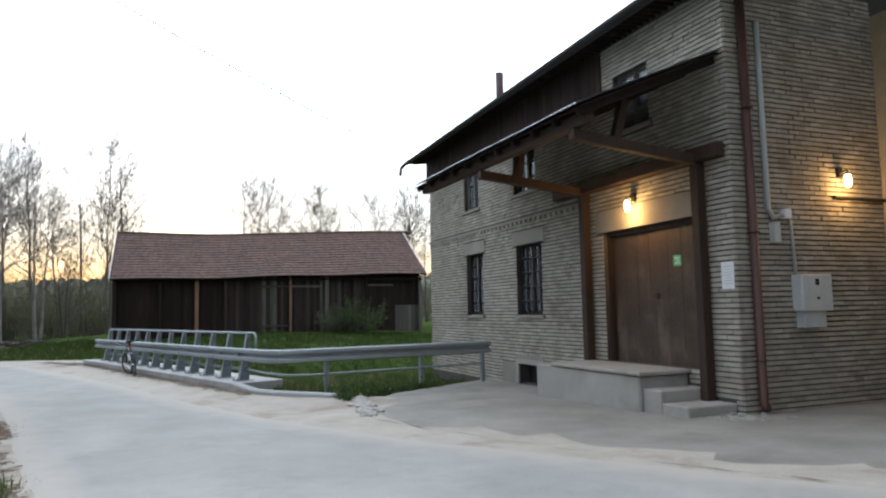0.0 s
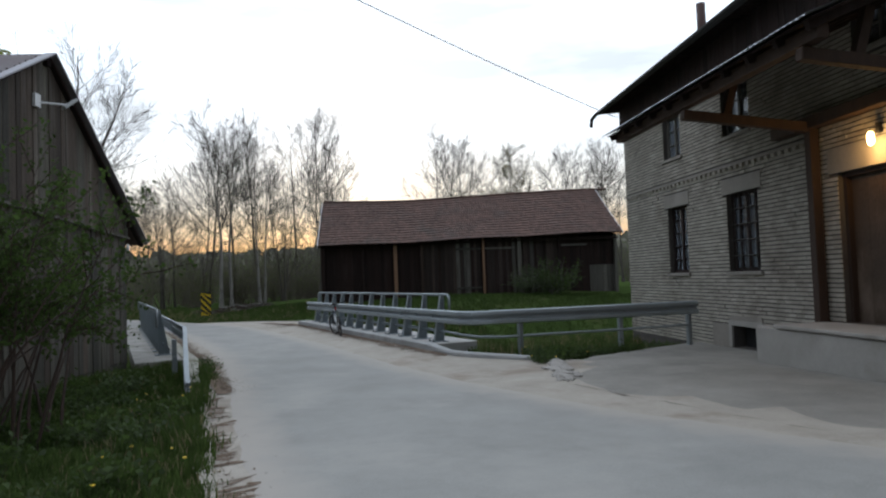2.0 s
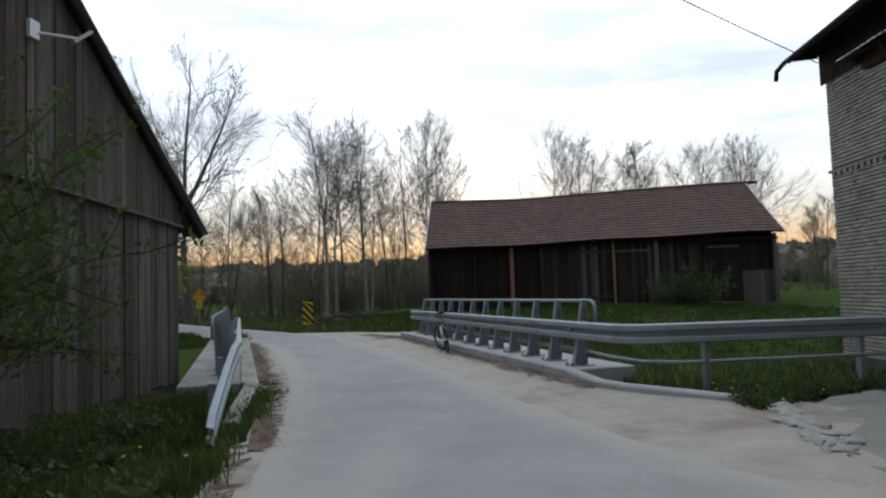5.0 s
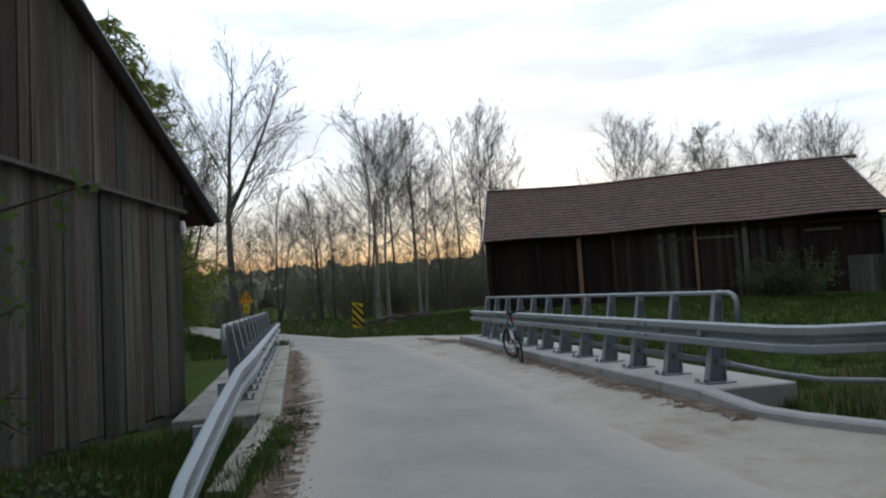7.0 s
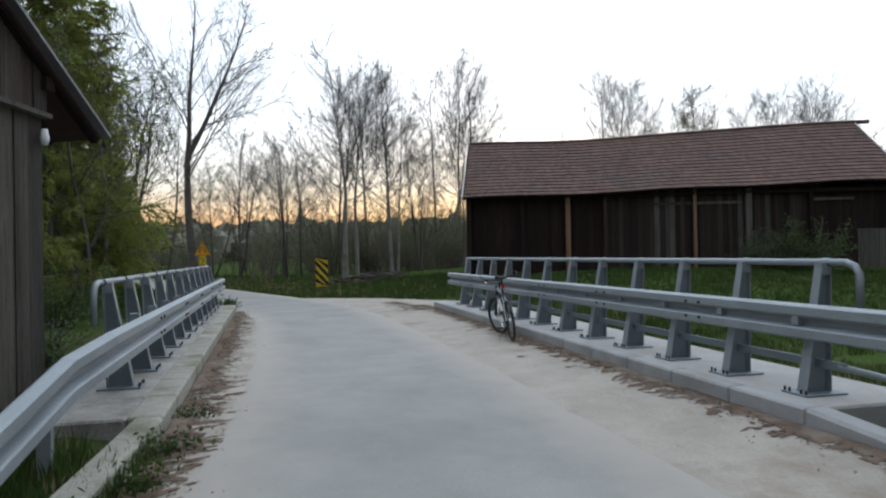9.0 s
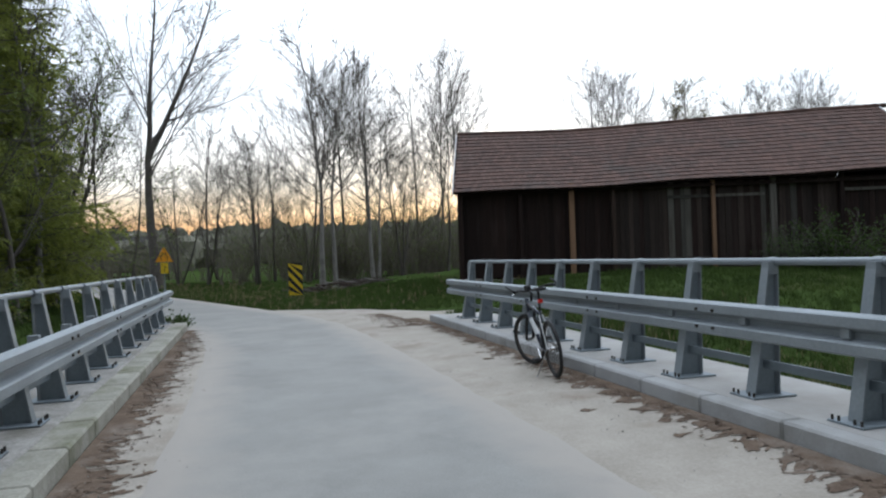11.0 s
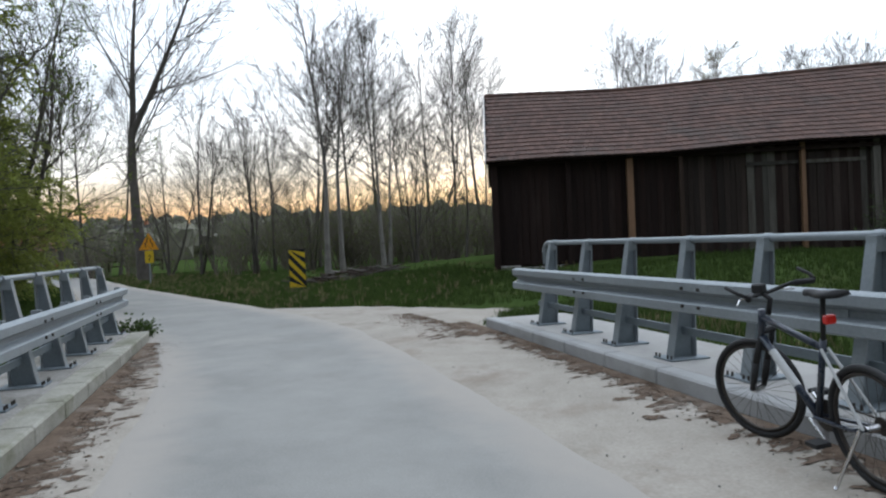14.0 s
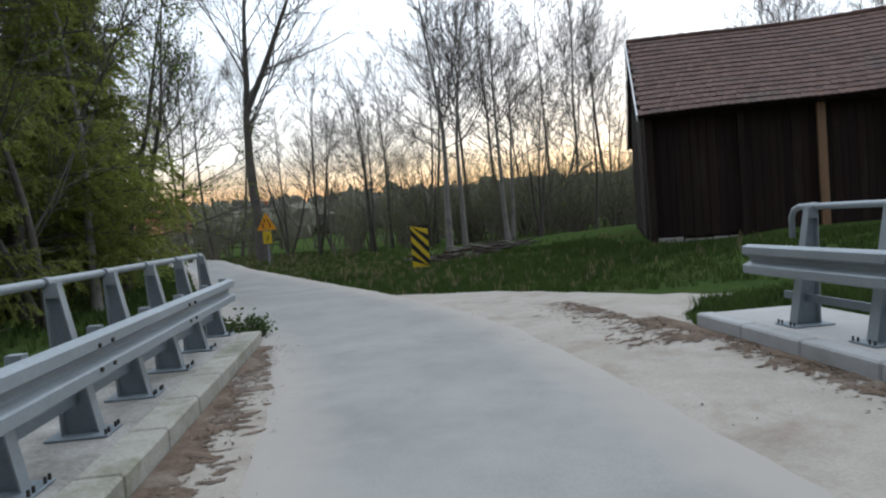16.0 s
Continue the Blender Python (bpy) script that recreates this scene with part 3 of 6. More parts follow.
# grit and small stones on the sandy verges
rng = random.Random(43)
vs, fs = [], []
for i in range(1500):
    x = rng.uniform(-33, 1)
    if i % 2:
        y = shoulder_l(x) + abs(rng.gauss(0, 0.35))
    else:
        y = shoulder_r(x) - abs(rng.gauss(0, 0.7)) - 0.03
    s, b = rng.uniform(0.003, 0.009) * (1.6 if rng.random() < 0.06 else 1), len(vs)
    a = rng.uniform(0, 6.28)
    z = surface(x, y) + 0.012
    vs += [(x + s * math.cos(a + q * 2.09), y + s * math.sin(a + q * 2.09), z - s * 0.4) for q in range(3)] + [(x + s * 0.5 * math.cos(a + 1 + q * 2.09), y + s * 0.5 * math.sin(a + 1 + q * 2.09), z + s * 0.7) for q in range(3)]
    fs += [(b + 3, b + 4, b + 5), (b, b + 1, b + 3), (b + 1, b + 4, b + 3), (b + 1, b + 2, b + 4), (b + 2, b + 5, b + 4), (b + 2, b, b + 5), (b, b + 3, b + 5)]
tagged(raw("grit", vs, fs, CONCRETE), "small stones and grit on the sandy verge", "grit", kind="stuff")

# ---- brick mill: x runs along the front from the near corner, y outwards ----
MILL = pose(-4.6, 11.0, 0, 0, 0, 157.5)
MILL_LEN, MILL_DEPTH, MILL_TOP = 13.2, 9.0, 6.9
mill = thing("mill_building", MILL, "old grey brick mill with a plank canopy over its door", "building")
COURSE, BLEN, JOINT = 0.084, 0.255, 0.026
# openings in the front: x0, x1, z0, z1
DOOR = (0.80, 3.48, 0.40, 2.98)
LOWER = [(5.96, 7.22, 1.32, 3.06), (9.19, 10.29, 1.32, 3.06)]
UPPER = [(6.14, 7.25, 4.35, 5.50), (9.36, 10.37, 4.35, 5.48), (1.89, 2.95, 4.90, 6.05)]
CELLAR = (6.08, 7.22, -0.36, 0.12)
OPEN = [DOOR, *LOWER, *UPPER, CELLAR]


def wall_with_holes(bm, x0, x1, z0, z1, y0, y1, holes):
    """A thick wall as cells between the openings' edges."""
    cx = sorted({x0, x1, *[h[0] for h in holes], *[h[1] for h in holes]})
    cz = sorted({z0, z1, *[h[2] for h in holes], *[h[3] for h in holes]})
    for a, b in zip(cx, cx[1:]):
        for c, d in zip(cz, cz[1:]):
            mx, mz = (a + b) / 2, (c + d) / 2
            if not any(h[0] < mx < h[1] and h[2] < mz < h[3] for h in holes):
                box(bm, a, b, y0, y1, c, d)


bm = bmesh.new()
wall_with_holes(bm, 0.0, MILL_LEN, -1.2, MILL_TOP, -0.42, 0.0, OPEN)
part("front_wall", bm, SHADED_MORTAR, mill)
bm = bmesh.new()
box(bm, 0.0, 0.42, -MILL_DEPTH, -0.42, -1.2, MILL_TOP)
part("side_wall", bm, SHADED_MORTAR, mill)
bm = bmesh.new()
box(bm, MILL_LEN - 0.42, MILL_LEN, -MILL_DEPTH, -0.42, -1.2, MILL_TOP)
part("end_wall", bm, SHADED_MORTAR, mill)
bm = bmesh.new()
box(bm, 0.42, MILL_LEN - 0.42, -MILL_DEPTH, -MILL_DEPTH + 0.42, -1.2, MILL_TOP)
part("back_wall", bm, SHADED_MORTAR, mill)
bm = bmesh.new()
box(bm, 0.42, MILL_LEN - 0.42, -MILL_DEPTH + 0.42, -0.42, 3.3, 3.5)
part("upper_floor", bm, OLD_WOOD, mill)
# gables under the roof
for gx in (0.0, MILL_LEN - 0.42):
    bm = bmesh.new()
    a = [bm.verts.new((x, y, z)) for x in (gx, gx + 0.42) for y, z in ((0, MILL_TOP), (-MILL_DEPTH, MILL_TOP), (-MILL_DEPTH / 2, MILL_TOP + 2.9))]
    for f in ((0, 1, 2), (5, 4, 3), (0, 3, 4, 1), (1, 4, 5, 2), (2, 5, 3, 0)):
        bm.faces.new([a[i] for i in f])
    part("gable", bm, SHADED_MORTAR, mill)


def roof_slab(bm, p, q, r, s, t):
    """A slab of thickness t over four corners."""
    n = (Vector(q) - Vector(p)).cross(Vector(s) - Vector(p)).normalized() * t
    a = [bm.verts.new(Vector(v)) for v in (p, q, r, s)]
    b = [bm.verts.new(Vector(v) + n) for v in (p, q, r, s)]
    bm.faces.new(a[::-1])
    bm.faces.new(b)
    for i in range(4):
        bm.faces.new((a[i], a[(i + 1) % 4], b[(i + 1) % 4], b[i]))


ridge_z, eave_z, over = MILL_TOP + 2.95, 6.50, 0.62
near_z = 6.86
# roof lengthened 2.4 m past the near gable, out of view, to shade the side wall
for y_e, nm in ((over, "roof_slope"), (-MILL_DEPTH - over, "roof_slope")):
    bm = bmesh.new()
    if y_e > 0:
        roof_slab(bm, (-2.4, y_e, near_z), (MILL_LEN + 0.55, y_e, eave_z), (MILL_LEN + 0.55, -MILL_DEPTH / 2, ridge_z), (-2.4, -MILL_DEPTH / 2, ridge_z), 0.09)
    else:
        roof_slab(bm, (MILL_LEN + 0.55, y_e, eave_z), (-2.4, y_e, near_z), (-2.4, -MILL_DEPTH / 2, ridge_z), (MILL_LEN + 0.55, -MILL_DEPTH / 2, ridge_z), 0.09)
    part(nm, bm, ROOF_DARK, mill)
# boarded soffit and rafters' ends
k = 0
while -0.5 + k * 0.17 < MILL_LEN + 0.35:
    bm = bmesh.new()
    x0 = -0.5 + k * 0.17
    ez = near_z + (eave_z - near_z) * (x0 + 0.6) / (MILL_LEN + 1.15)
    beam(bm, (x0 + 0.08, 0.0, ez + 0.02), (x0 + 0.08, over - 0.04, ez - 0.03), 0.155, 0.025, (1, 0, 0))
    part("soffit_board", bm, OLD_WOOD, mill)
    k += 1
# dark boards added over the wall's top for the dark band under the eaves
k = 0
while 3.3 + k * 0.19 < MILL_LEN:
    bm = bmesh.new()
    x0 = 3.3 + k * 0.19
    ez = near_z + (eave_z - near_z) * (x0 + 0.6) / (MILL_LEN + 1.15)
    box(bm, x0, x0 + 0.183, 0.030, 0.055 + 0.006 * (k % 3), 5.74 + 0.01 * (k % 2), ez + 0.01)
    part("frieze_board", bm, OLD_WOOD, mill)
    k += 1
bm = bmesh.new()
tube(bm, [(-0.6, over + 0.06, near_z - 0.02), (MILL_LEN + 0.55, over + 0.06, eave_z - 0.05), (MILL_LEN + 0.95, over + 0.07, eave_z - 0.13), (MILL_LEN + 1.02, over + 0.07, eave_z - 0.36)], 0.055, 8)
part("gutter", bm, ROOF_DARK, mill, "dark sagging eaves gutter", True)
bm = bmesh.new()
tube(bm, [(11.0, -1.6, 7.2), (11.0, -1.6, 8.98)], 0.13, 10)
part("chimney_pipe", bm, PIPE_BROWN, mill, "rusty stove chimney pipe", True)


def free(x0, x1, z0, z1, holes):
    return not any(x1 > h[0] - 0.01 and x0 < h[1] + 0.01 and z1 > h[2] + 0.01 and z0 < h[3] - 0.01 for h in holes)


# lintel and plinth bands of cement
bm = bmesh.new()
for x0, x1, z0, z1 in LOWER:
    box(bm, x0 - 0.16, x1 + 0.16, 0.0, 0.032, z1, z1 + 0.34)
    part("lintel", bm, RENDER_BAND, mill)
    bm = bmesh.new()
    box(bm, x0 - 0.08, x1 + 0.08, -0.06, 0.075, z0 - 0.08, z0)
    part("window_ledge", bm, RENDER_BAND, mill, bevel=0.01)
    bm = bmesh.new()
for x0, x1, z0, z1 in UPPER:
    box(bm, x0 - 0.08, x1 + 0.08, -0.06, 0.07, z0 - 0.08, z0)
    part("window_ledge", bm, RENDER_BAND, mill, bevel=0.01)
    bm = bmesh.new()
box(bm, DOOR[0] - 0.18, DOOR[1] + 0.22, 0.0, 0.034, DOOR[3], DOOR[3] + 0.44)
part("door_lintel", bm, RENDER_BAND, mill)
bm = bmesh.new()
for a, b in ((4.95, 6.0), (7.3, 8.1)):
    box(bm, a, b, 0.0, 0.036, -0.9, 0.14)
box(bm, 6.0, 7.3, 0.0, 0.036, 0.2, 0.34)
part("plinth", bm, RENDER_BAND, mill)
# string course: ledge over a dentil row
bm = bmesh.new()
box(bm, 4.25, MILL_LEN + 0.05, 0.0, 0.07, 3.66, 3.72)
part("string_course", bm, RENDER_BAND, mill)
dent = bmesh.new()
box(dent, -0.06, 0.06, 0.0, 0.06, -0.035, 0.035)
dent = finish(dent, "dentil")
dent.materials.append(BRICK)
for i in range(38):
    share("dentil", dent, mill, pose(4.35 + i * 0.235, 0, 3.62))

# windows: brown frames with small panes
def window(x0, x1, z0, z1, cols, rows, mat, depth=-0.16):
    w = new("window")
    w.parent = mill
    w.matrix_basis = pose(x0, depth, z0)
    W, H = x1 - x0, z1 - z0
    bm = bmesh.new()
    for a, b, c, d in ((0, 0.07, 0, H), (W - 0.07, W, 0, H), (0.07, W - 0.07, 0, 0.08), (0.07, W - 0.07, H - 0.07, H), (W / 2 - 0.04, W / 2 + 0.04, 0.08, H - 0.07)):
        box(bm, a, b, -0.04, 0.05, c, d)
    part("frame", bm, mat, w)
    for i in range(1, cols):
        if abs(i / cols - 0.5) > 0.01:
            bm = bmesh.new()
            box(bm, W * i / cols - 0.012, W * i / cols + 0.012, -0.012, 0.03, 0.08, H - 0.07)
            part("glazing_bar", bm, mat, w)
    for i in range(1, rows):
        bm = bmesh.new()
        box(bm, 0.07, W - 0.07, -0.011, 0.029, H * i / rows - 0.014, H * i / rows + 0.014)
        part("glazing_bar", bm, mat, w)
    for i in range(2):
        bm = bmesh.new()
        box(bm, 0.07 + i * (W - 0.07) / 2, 0.0 + (i + 1) * (W - 0.07) / 2 + 0.07 * i - 0.001, -0.006, 0.0, 0.08, H - 0.07)
        g = part("pane", bm, GLASS, w)
        g.visible_shadow = False
    return w


for o in LOWER:
    window(*o, 4, 5, OLD_WOOD)
for o in UPPER:
    window(*o, 2, 3, GREY_WOOD)
# iron grille before the near lower window
bm = bmesh.new()
x0, x1, z0, z1 = LOWER[0]
for i in range(1, 6):
    xx = x0 + (x1 - x0) * i / 6
    tube(bm, [(xx, -0.05, z0), (xx, -0.05, z1)], 0.011, 6)
for i in range(1, 5):
    zz = z0 + (z1 - z0) * i / 5
    tube(bm, [(x0, -0.045, zz), (x1, -0.045, zz)], 0.011, 6)
part("window_grille", bm, BOLT, mill, "dark iron window bars")
bm = bmesh.new()
box(bm, CELLAR[0], CELLAR[1], -0.3, -0.28, CELLAR[2], CELLAR[3])
part("cellar_hatch", bm, BLACK, mill)
bm = bmesh.new()
box(bm, CELLAR[0] - 0.12, CELLAR[0], 0.0, 0.05, CELLAR[2], CELLAR[3] + 0.12)
box(bm, CELLAR[1], CELLAR[1] + 0.12, 0.0, 0.05, CELLAR[2], CELLAR[3] + 0.12)
box(bm, CELLAR[0], CELLAR[1], 0.0, 0.05, CELLAR[3], CELLAR[3] + 0.12)
part("cellar_frame", bm, CONCRETE, mill)

# double door
door = new("door")
door.parent = mill
for i in range(2):
    w = (DOOR[1] - DOOR[0] - 0.16) / 2
    bm = bmesh.new()
    for j in range(7):
        box(bm, j * w / 7 + 0.002, (j + 1) * w / 7 - 0.002, -0.03, 0.0 + 0.002 * (j % 2), 0, DOOR[3] - DOOR[2] - 0.08)
    leaf = part("door_leaf", bm, DOOR_PAINT, door)
    leaf.matrix_basis = pose(DOOR[0] + 0.08 + i * w, -0.17 - 0.02 * i, DOOR[2])
bm = bmesh.new()
box(bm, DOOR[0], DOOR[0] + 0.08, -0.2, -0.09, DOOR[2], DOOR[3])
box(bm, DOOR[1] - 0.08, DOOR[1], -0.2, -0.09, DOOR[2], DOOR[3])
box(bm, DOOR[0] + 0.08, DOOR[1] - 0.08, -0.2, -0.09, DOOR[3] - 0.08, DOOR[3])
part("door_frame", bm, BROWN_WOOD, door)
bm = bmesh.new()
box(bm, 2.05, 2.13, -0.17, -0.11, 1.62, 1.70)
tube(bm, [(2.07, -0.12, 1.66), (2.07, -0.08, 1.66), (1.93, -0.08, 1.66)], 0.012, 6)
part("door_handle", bm, BOLT, door)
bm = bmesh.new()
box(bm, 1.42, 1.62, -0.165, -0.160, 2.18, 2.37)
st = part("sticker", bm, GREEN_STICKER, door, "small green door sticker")
bm = bmesh.new()
for i, wd in enumerate((0.12, 0.08, 0.12)):
    box(bm, 1.46, 1.46 + wd, -0.160, -0.157, 2.22 + i * 0.045, 2.24 + i * 0.045)
part("sticker_lines", bm, WHITE_PAINT, door)

# loading step of concrete: platform and two steps down towards the corner
bm = bmesh.new()
box(bm, 1.18, 4.55, 0.01, 1.05, -0.8, 0.33)
part("step_platform", bm, CONCRETE, mill, "cracked concrete loading step", bevel=0.03)
bm = bmesh.new()
box(bm, 1.1, 3.9, 0.02, 1.10, 0.332, 0.40)
part("step_slab", bm, CONCRETE, mill, bevel=0.015)
bm = bmesh.new()
box(bm, 0.72, 1.176, 0.01, 0.98, -0.8, 0.13)
part("step_middle", bm, CONCRETE, mill, bevel=0.02)
bm = bmesh.new()
box(bm, 0.12, 0.715, 0.01, 0.98, -0.8, -0.06)
part("step_low", bm, CONCRETE, mill, bevel=0.02)

# canopy: posts, arms, brace, purlin, boards and tin
C_OUT, C_Z0, C_Z1, C_L, C_R = 2.7, 5.60, 4.47, 7.3, 0.1
canopy = new("canopy")
canopy.parent = mill
for px_, foot in ((3.93, 0.33), (0.60, -0.06)):
    bm = bmesh.new()
    beam(bm, (px_, 0.14, foot), (px_, 0.14, 3.82), 0.17, 0.18, (0, 1, 0))
    part("post", bm, BROWN_WOOD, canopy, bevel=0.012)
    bm = bmesh.new()
    beam(bm, (px_, 0.05, 3.86), (px_, 2.55, 4.13), 0.15, 0.17)
    part("arm", bm, BROWN_WOOD, canopy, bevel=0.01)
    bm = bmesh.new()
    beam(bm, (px_, 1.75, 4.08), (px_, 1.55, 4.75), 0.13, 0.13)
    part("strut", bm, BROWN_WOOD, canopy)
bm = bmesh.new()
beam(bm, (0.05, 0.16, 3.95), (5.0, 0.16, 3.95), 0.2, 0.22)
part("wall_beam", bm, BROWN_WOOD, canopy, bevel=0.012)
bm = bmesh.new()
beam(bm, (C_R + 0.15, 2.45, 4.32), (C_L - 0.1, 2.45, 4.36), 0.16, 0.18)
part("purlin", bm, BROWN_WOOD, canopy)
for i in range(11):
    x = C_R + 0.15 + i * (C_L - C_R - 0.3) / 10
    bm = bmesh.new()
    beam(bm, (x, 0.0, C_Z0 - 0.12), (x, C_OUT - 0.04, C_Z1 - 0.10), 0.09, 0.13)
    part("rafter", bm, OLD_WOOD, canopy)
for i in range(14):
    y = i * C_OUT / 14
    bm = bmesh.new()
    sag = [(C_R + k * (C_L - C_R) / 6) for k in range(7)]
    z = C_Z0 + (C_Z1 - C_Z0) * y / C_OUT
    z2 = C_Z0 + (C_Z1 - C_Z0) * (y + 0.185) / C_OUT
    for a, b in zip(sag, sag[1:]):
        roof_slab(bm, (a, y, z - 0.035), (a, y + 0.185, z2 - 0.035), (b, y + 0.185, z2 - 0.035), (b, y, z - 0.035), 0.024)
    part("roof_board", bm, OLD_WOOD, canopy)
vs, fs, nx = [], [], 160
for i in range(nx + 1):
    x = C_R - 0.05 + (C_L - C_R + 0.1) * i / nx
    w = 0.012 * math.sin(x * 2 * math.pi / 0.13) + 0.02
    for j in range(6):
        y = (C_OUT + 0.1) * j / 5
        z = C_Z0 + (C_Z1 - C_Z0) * y / C_OUT + 0.01 * noise.noise((x, y, 0))
        vs += [(x, y, z + w), (x, y, z + w - 0.006)]
for i in range(nx):
    for j in range(5):
        a, b = (i * 6 + j) * 2, ((i + 1) * 6 + j) * 2
        fs += [(a, b, b + 2, a + 2), (a + 1, a + 3, b + 3, b + 1)]
    a, b = (i * 6 + 5) * 2, ((i + 1) * 6 + 5) * 2
    fs.append((a, b, b + 1, a + 1))
raw("tin_roof", vs, fs, TIN, canopy)


# lamps on the walls
def wall_lamp(x, y, z, dx, dy, arm, power):
    lamp = new("wall_lamp")
    lamp.parent = mill
    lamp.matrix_basis = pose(x, y, z)
    bm = bmesh.new()
    tube(bm, [(0, 0, 0.14), (dx * arm, dy * arm, 0.14), (dx * arm, dy * arm, 0.05)], 0.014, 8)
    box(bm, -0.04, 0.04, -0.04, 0.04, 0.06, 0.22)
    part("bracket", bm, BOLT, lamp)
    bm = bmesh.new()
    tube(bm, [(dx * arm, dy * arm, 0.07), (dx * arm, dy * arm, 0.03), (dx * arm, dy * arm, -0.03), (dx * arm, dy * arm, -0.11), (dx * arm, dy * arm, -0.145)], [0.035, 0.045, 0.055, 0.045, 0.016], 14)
    part("bulb", bm, LAMP_GLOW, lamp, "glowing warm yellow bulb", True)
    li = new("lamp_light", bpy.data.lights.new("lamp_light", "POINT"))
    li.parent = mill
    li.data.energy, li.data.color, li.data.shadow_soft_size = power, (1.0, 0.54, 0.17), 0.06
    li.matrix_basis = pose(x + dx * (arm + 0.12), y + dy * (arm + 0.12), z - 0.22)


wall_lamp(2.40, 0.04, 3.40, 0, 1, 0.16, 24)
wall_lamp(-0.04, -2.36, 3.55, -1, 0, 0.16, 14)

# pipes, meter box and notice at the near corner
bm = bmesh.new()
tube(bm, [(-0.10, -0.28, 6.5), (-0.12, -0.28, -0.05), (-0.2, -0.26, -0.15)], 0.07, 12)
part("drainpipe", bm, PIPE_BROWN, mill, "dark brown rain drainpipe", True)
for z in (0.6, 2.6, 4.6):
    bm = bmesh.new()
    ring(bm, (-0.12, -0.28, z), (0, 0, 1), 0.075, 0.015, 14, 6)
    part("pipe_clamp", bm, BOLT, mill)
bm = bmesh.new()
tube(bm, [(-0.05, -0.66, 6.1), (-0.05, -0.68, 3.0), (-0.05, -0.78, 2.86), (-0.05, -0.98, 2.9)], 0.045, 10)
part("conduit", bm, PIPE_GREY, mill, "", True)
bm = bmesh.new()
tube(bm, [(-0.05, -1.1, 2.9), (-0.05, -1.16, 2.75), (-0.05, -1.2, 1.95)], 0.025, 8)
part("cable_tube", bm, PIPE_GREY, mill, "", True)
bm = bmesh.new()
box(bm, -0.12, -0.005, -1.12, -0.98, 2.84, 3.0)
part("junction_box", bm, WHITE_PAINT, mill, bevel=0.01)
bm = bmesh.new()
box(bm, -0.12, -0.005, -0.86, -0.72, 2.45, 2.78)
part("fuse_box", bm, BOX_GREY, mill, bevel=0.01)
bm = bmesh.new()
box(bm, -0.22, -0.005, -1.80, -1.13, 1.34, 1.93)
meter = part("meter_box", bm, BOX_GREY, mill, "grey plastic meter box", bevel=0.012)
bm = bmesh.new()
box(bm, -0.224, -0.22, -1.50, -1.42, 1.76, 1.86)
tube(bm, [(-0.218, -1.46, 1.55), (-0.24, -1.46, 1.55)], 0.02, 10)
part("lock", bm, BOLT, meter)
bm = bmesh.new()
box(bm, -0.18, -0.005, -1.66, -1.2, 1.08, 1.338)
part("cable_entry", bm, PIPE_GREY, mill)
bm = bmesh.new()
box(bm, 0.02, 0.28, 0.032, 0.040, 1.72, 2.15)
part("notice", bm, WHITE_PAINT, mill, "white paper notice in a sleeve")
bm = bmesh.new()
for i in range(7):
    box(bm, 0.05, 0.24 - 0.03 * (i % 3), 0.041, 0.043, 1.80 + i * 0.045, 1.812 + i * 0.045)
part("notice_lines", bm, BOX_GREY, mill)
bm = bmesh.new()
tube(bm, [(-0.05, -2.2, 3.25), (-0.05, -3.6, 3.24)], 0.03, 8)
part("bracket_pipe", bm, BOLT, mill)

# plastered annex beyond the side wall
bm = bmesh.new()
box(bm, -4.5, -0.004, -MILL_DEPTH, -3.45, -0.8, 6.6)
part("annex_wall", bm, PLASTER, mill, "beige plastered annex wall")

# unseen block added beyond the annex to hold sky light off the mill walls
bm = bmesh.new()
box(bm, -9.5, -4.504, -MILL_DEPTH, 0.6, -0.8, 7.6)
part("wing_wall", bm, PLASTER, mill)

# bricks: running bond with raked joints; the nearest stand as pieces
brick_me = bmesh.new()
box(brick_me, 0, BLEN - 0.005, 0, 0.024, 0, COURSE - JOINT)
brick_me = finish(brick_me, "brick")
brick_me.materials.append(BRICK)
half_me = bmesh.new()
box(half_me, 0, BLEN / 2 - 0.005, 0, 0.024, 0, COURSE - JOINT)
half_me = finish(half_me, "brick")
half_me.materials.append(BRICK)
brng = random.Random(77)
SKIP = [*OPEN, (DOOR[0] - 0.18, DOOR[1] + 0.22, DOOR[3], DOOR[3] + 0.44), *[(a - 0.16, b + 0.16, d, d + 0.34) for a, b, c, d in LOWER], *[(a - 0.08, b + 0.08, c - 0.08, c) for a, b, c, d in LOWER + UPPER], (4.25, MILL_LEN + 1, 3.58, 3.73), (4.95, 8.1, -2, 0.14), (6.0, 7.3, 0.1, 0.34), (1.18, 4.5, -2, 0.34), (0.72, 1.18, -2, 0.13), (0.12, 0.72, -2, -0.06)]
vs, fs = [], []


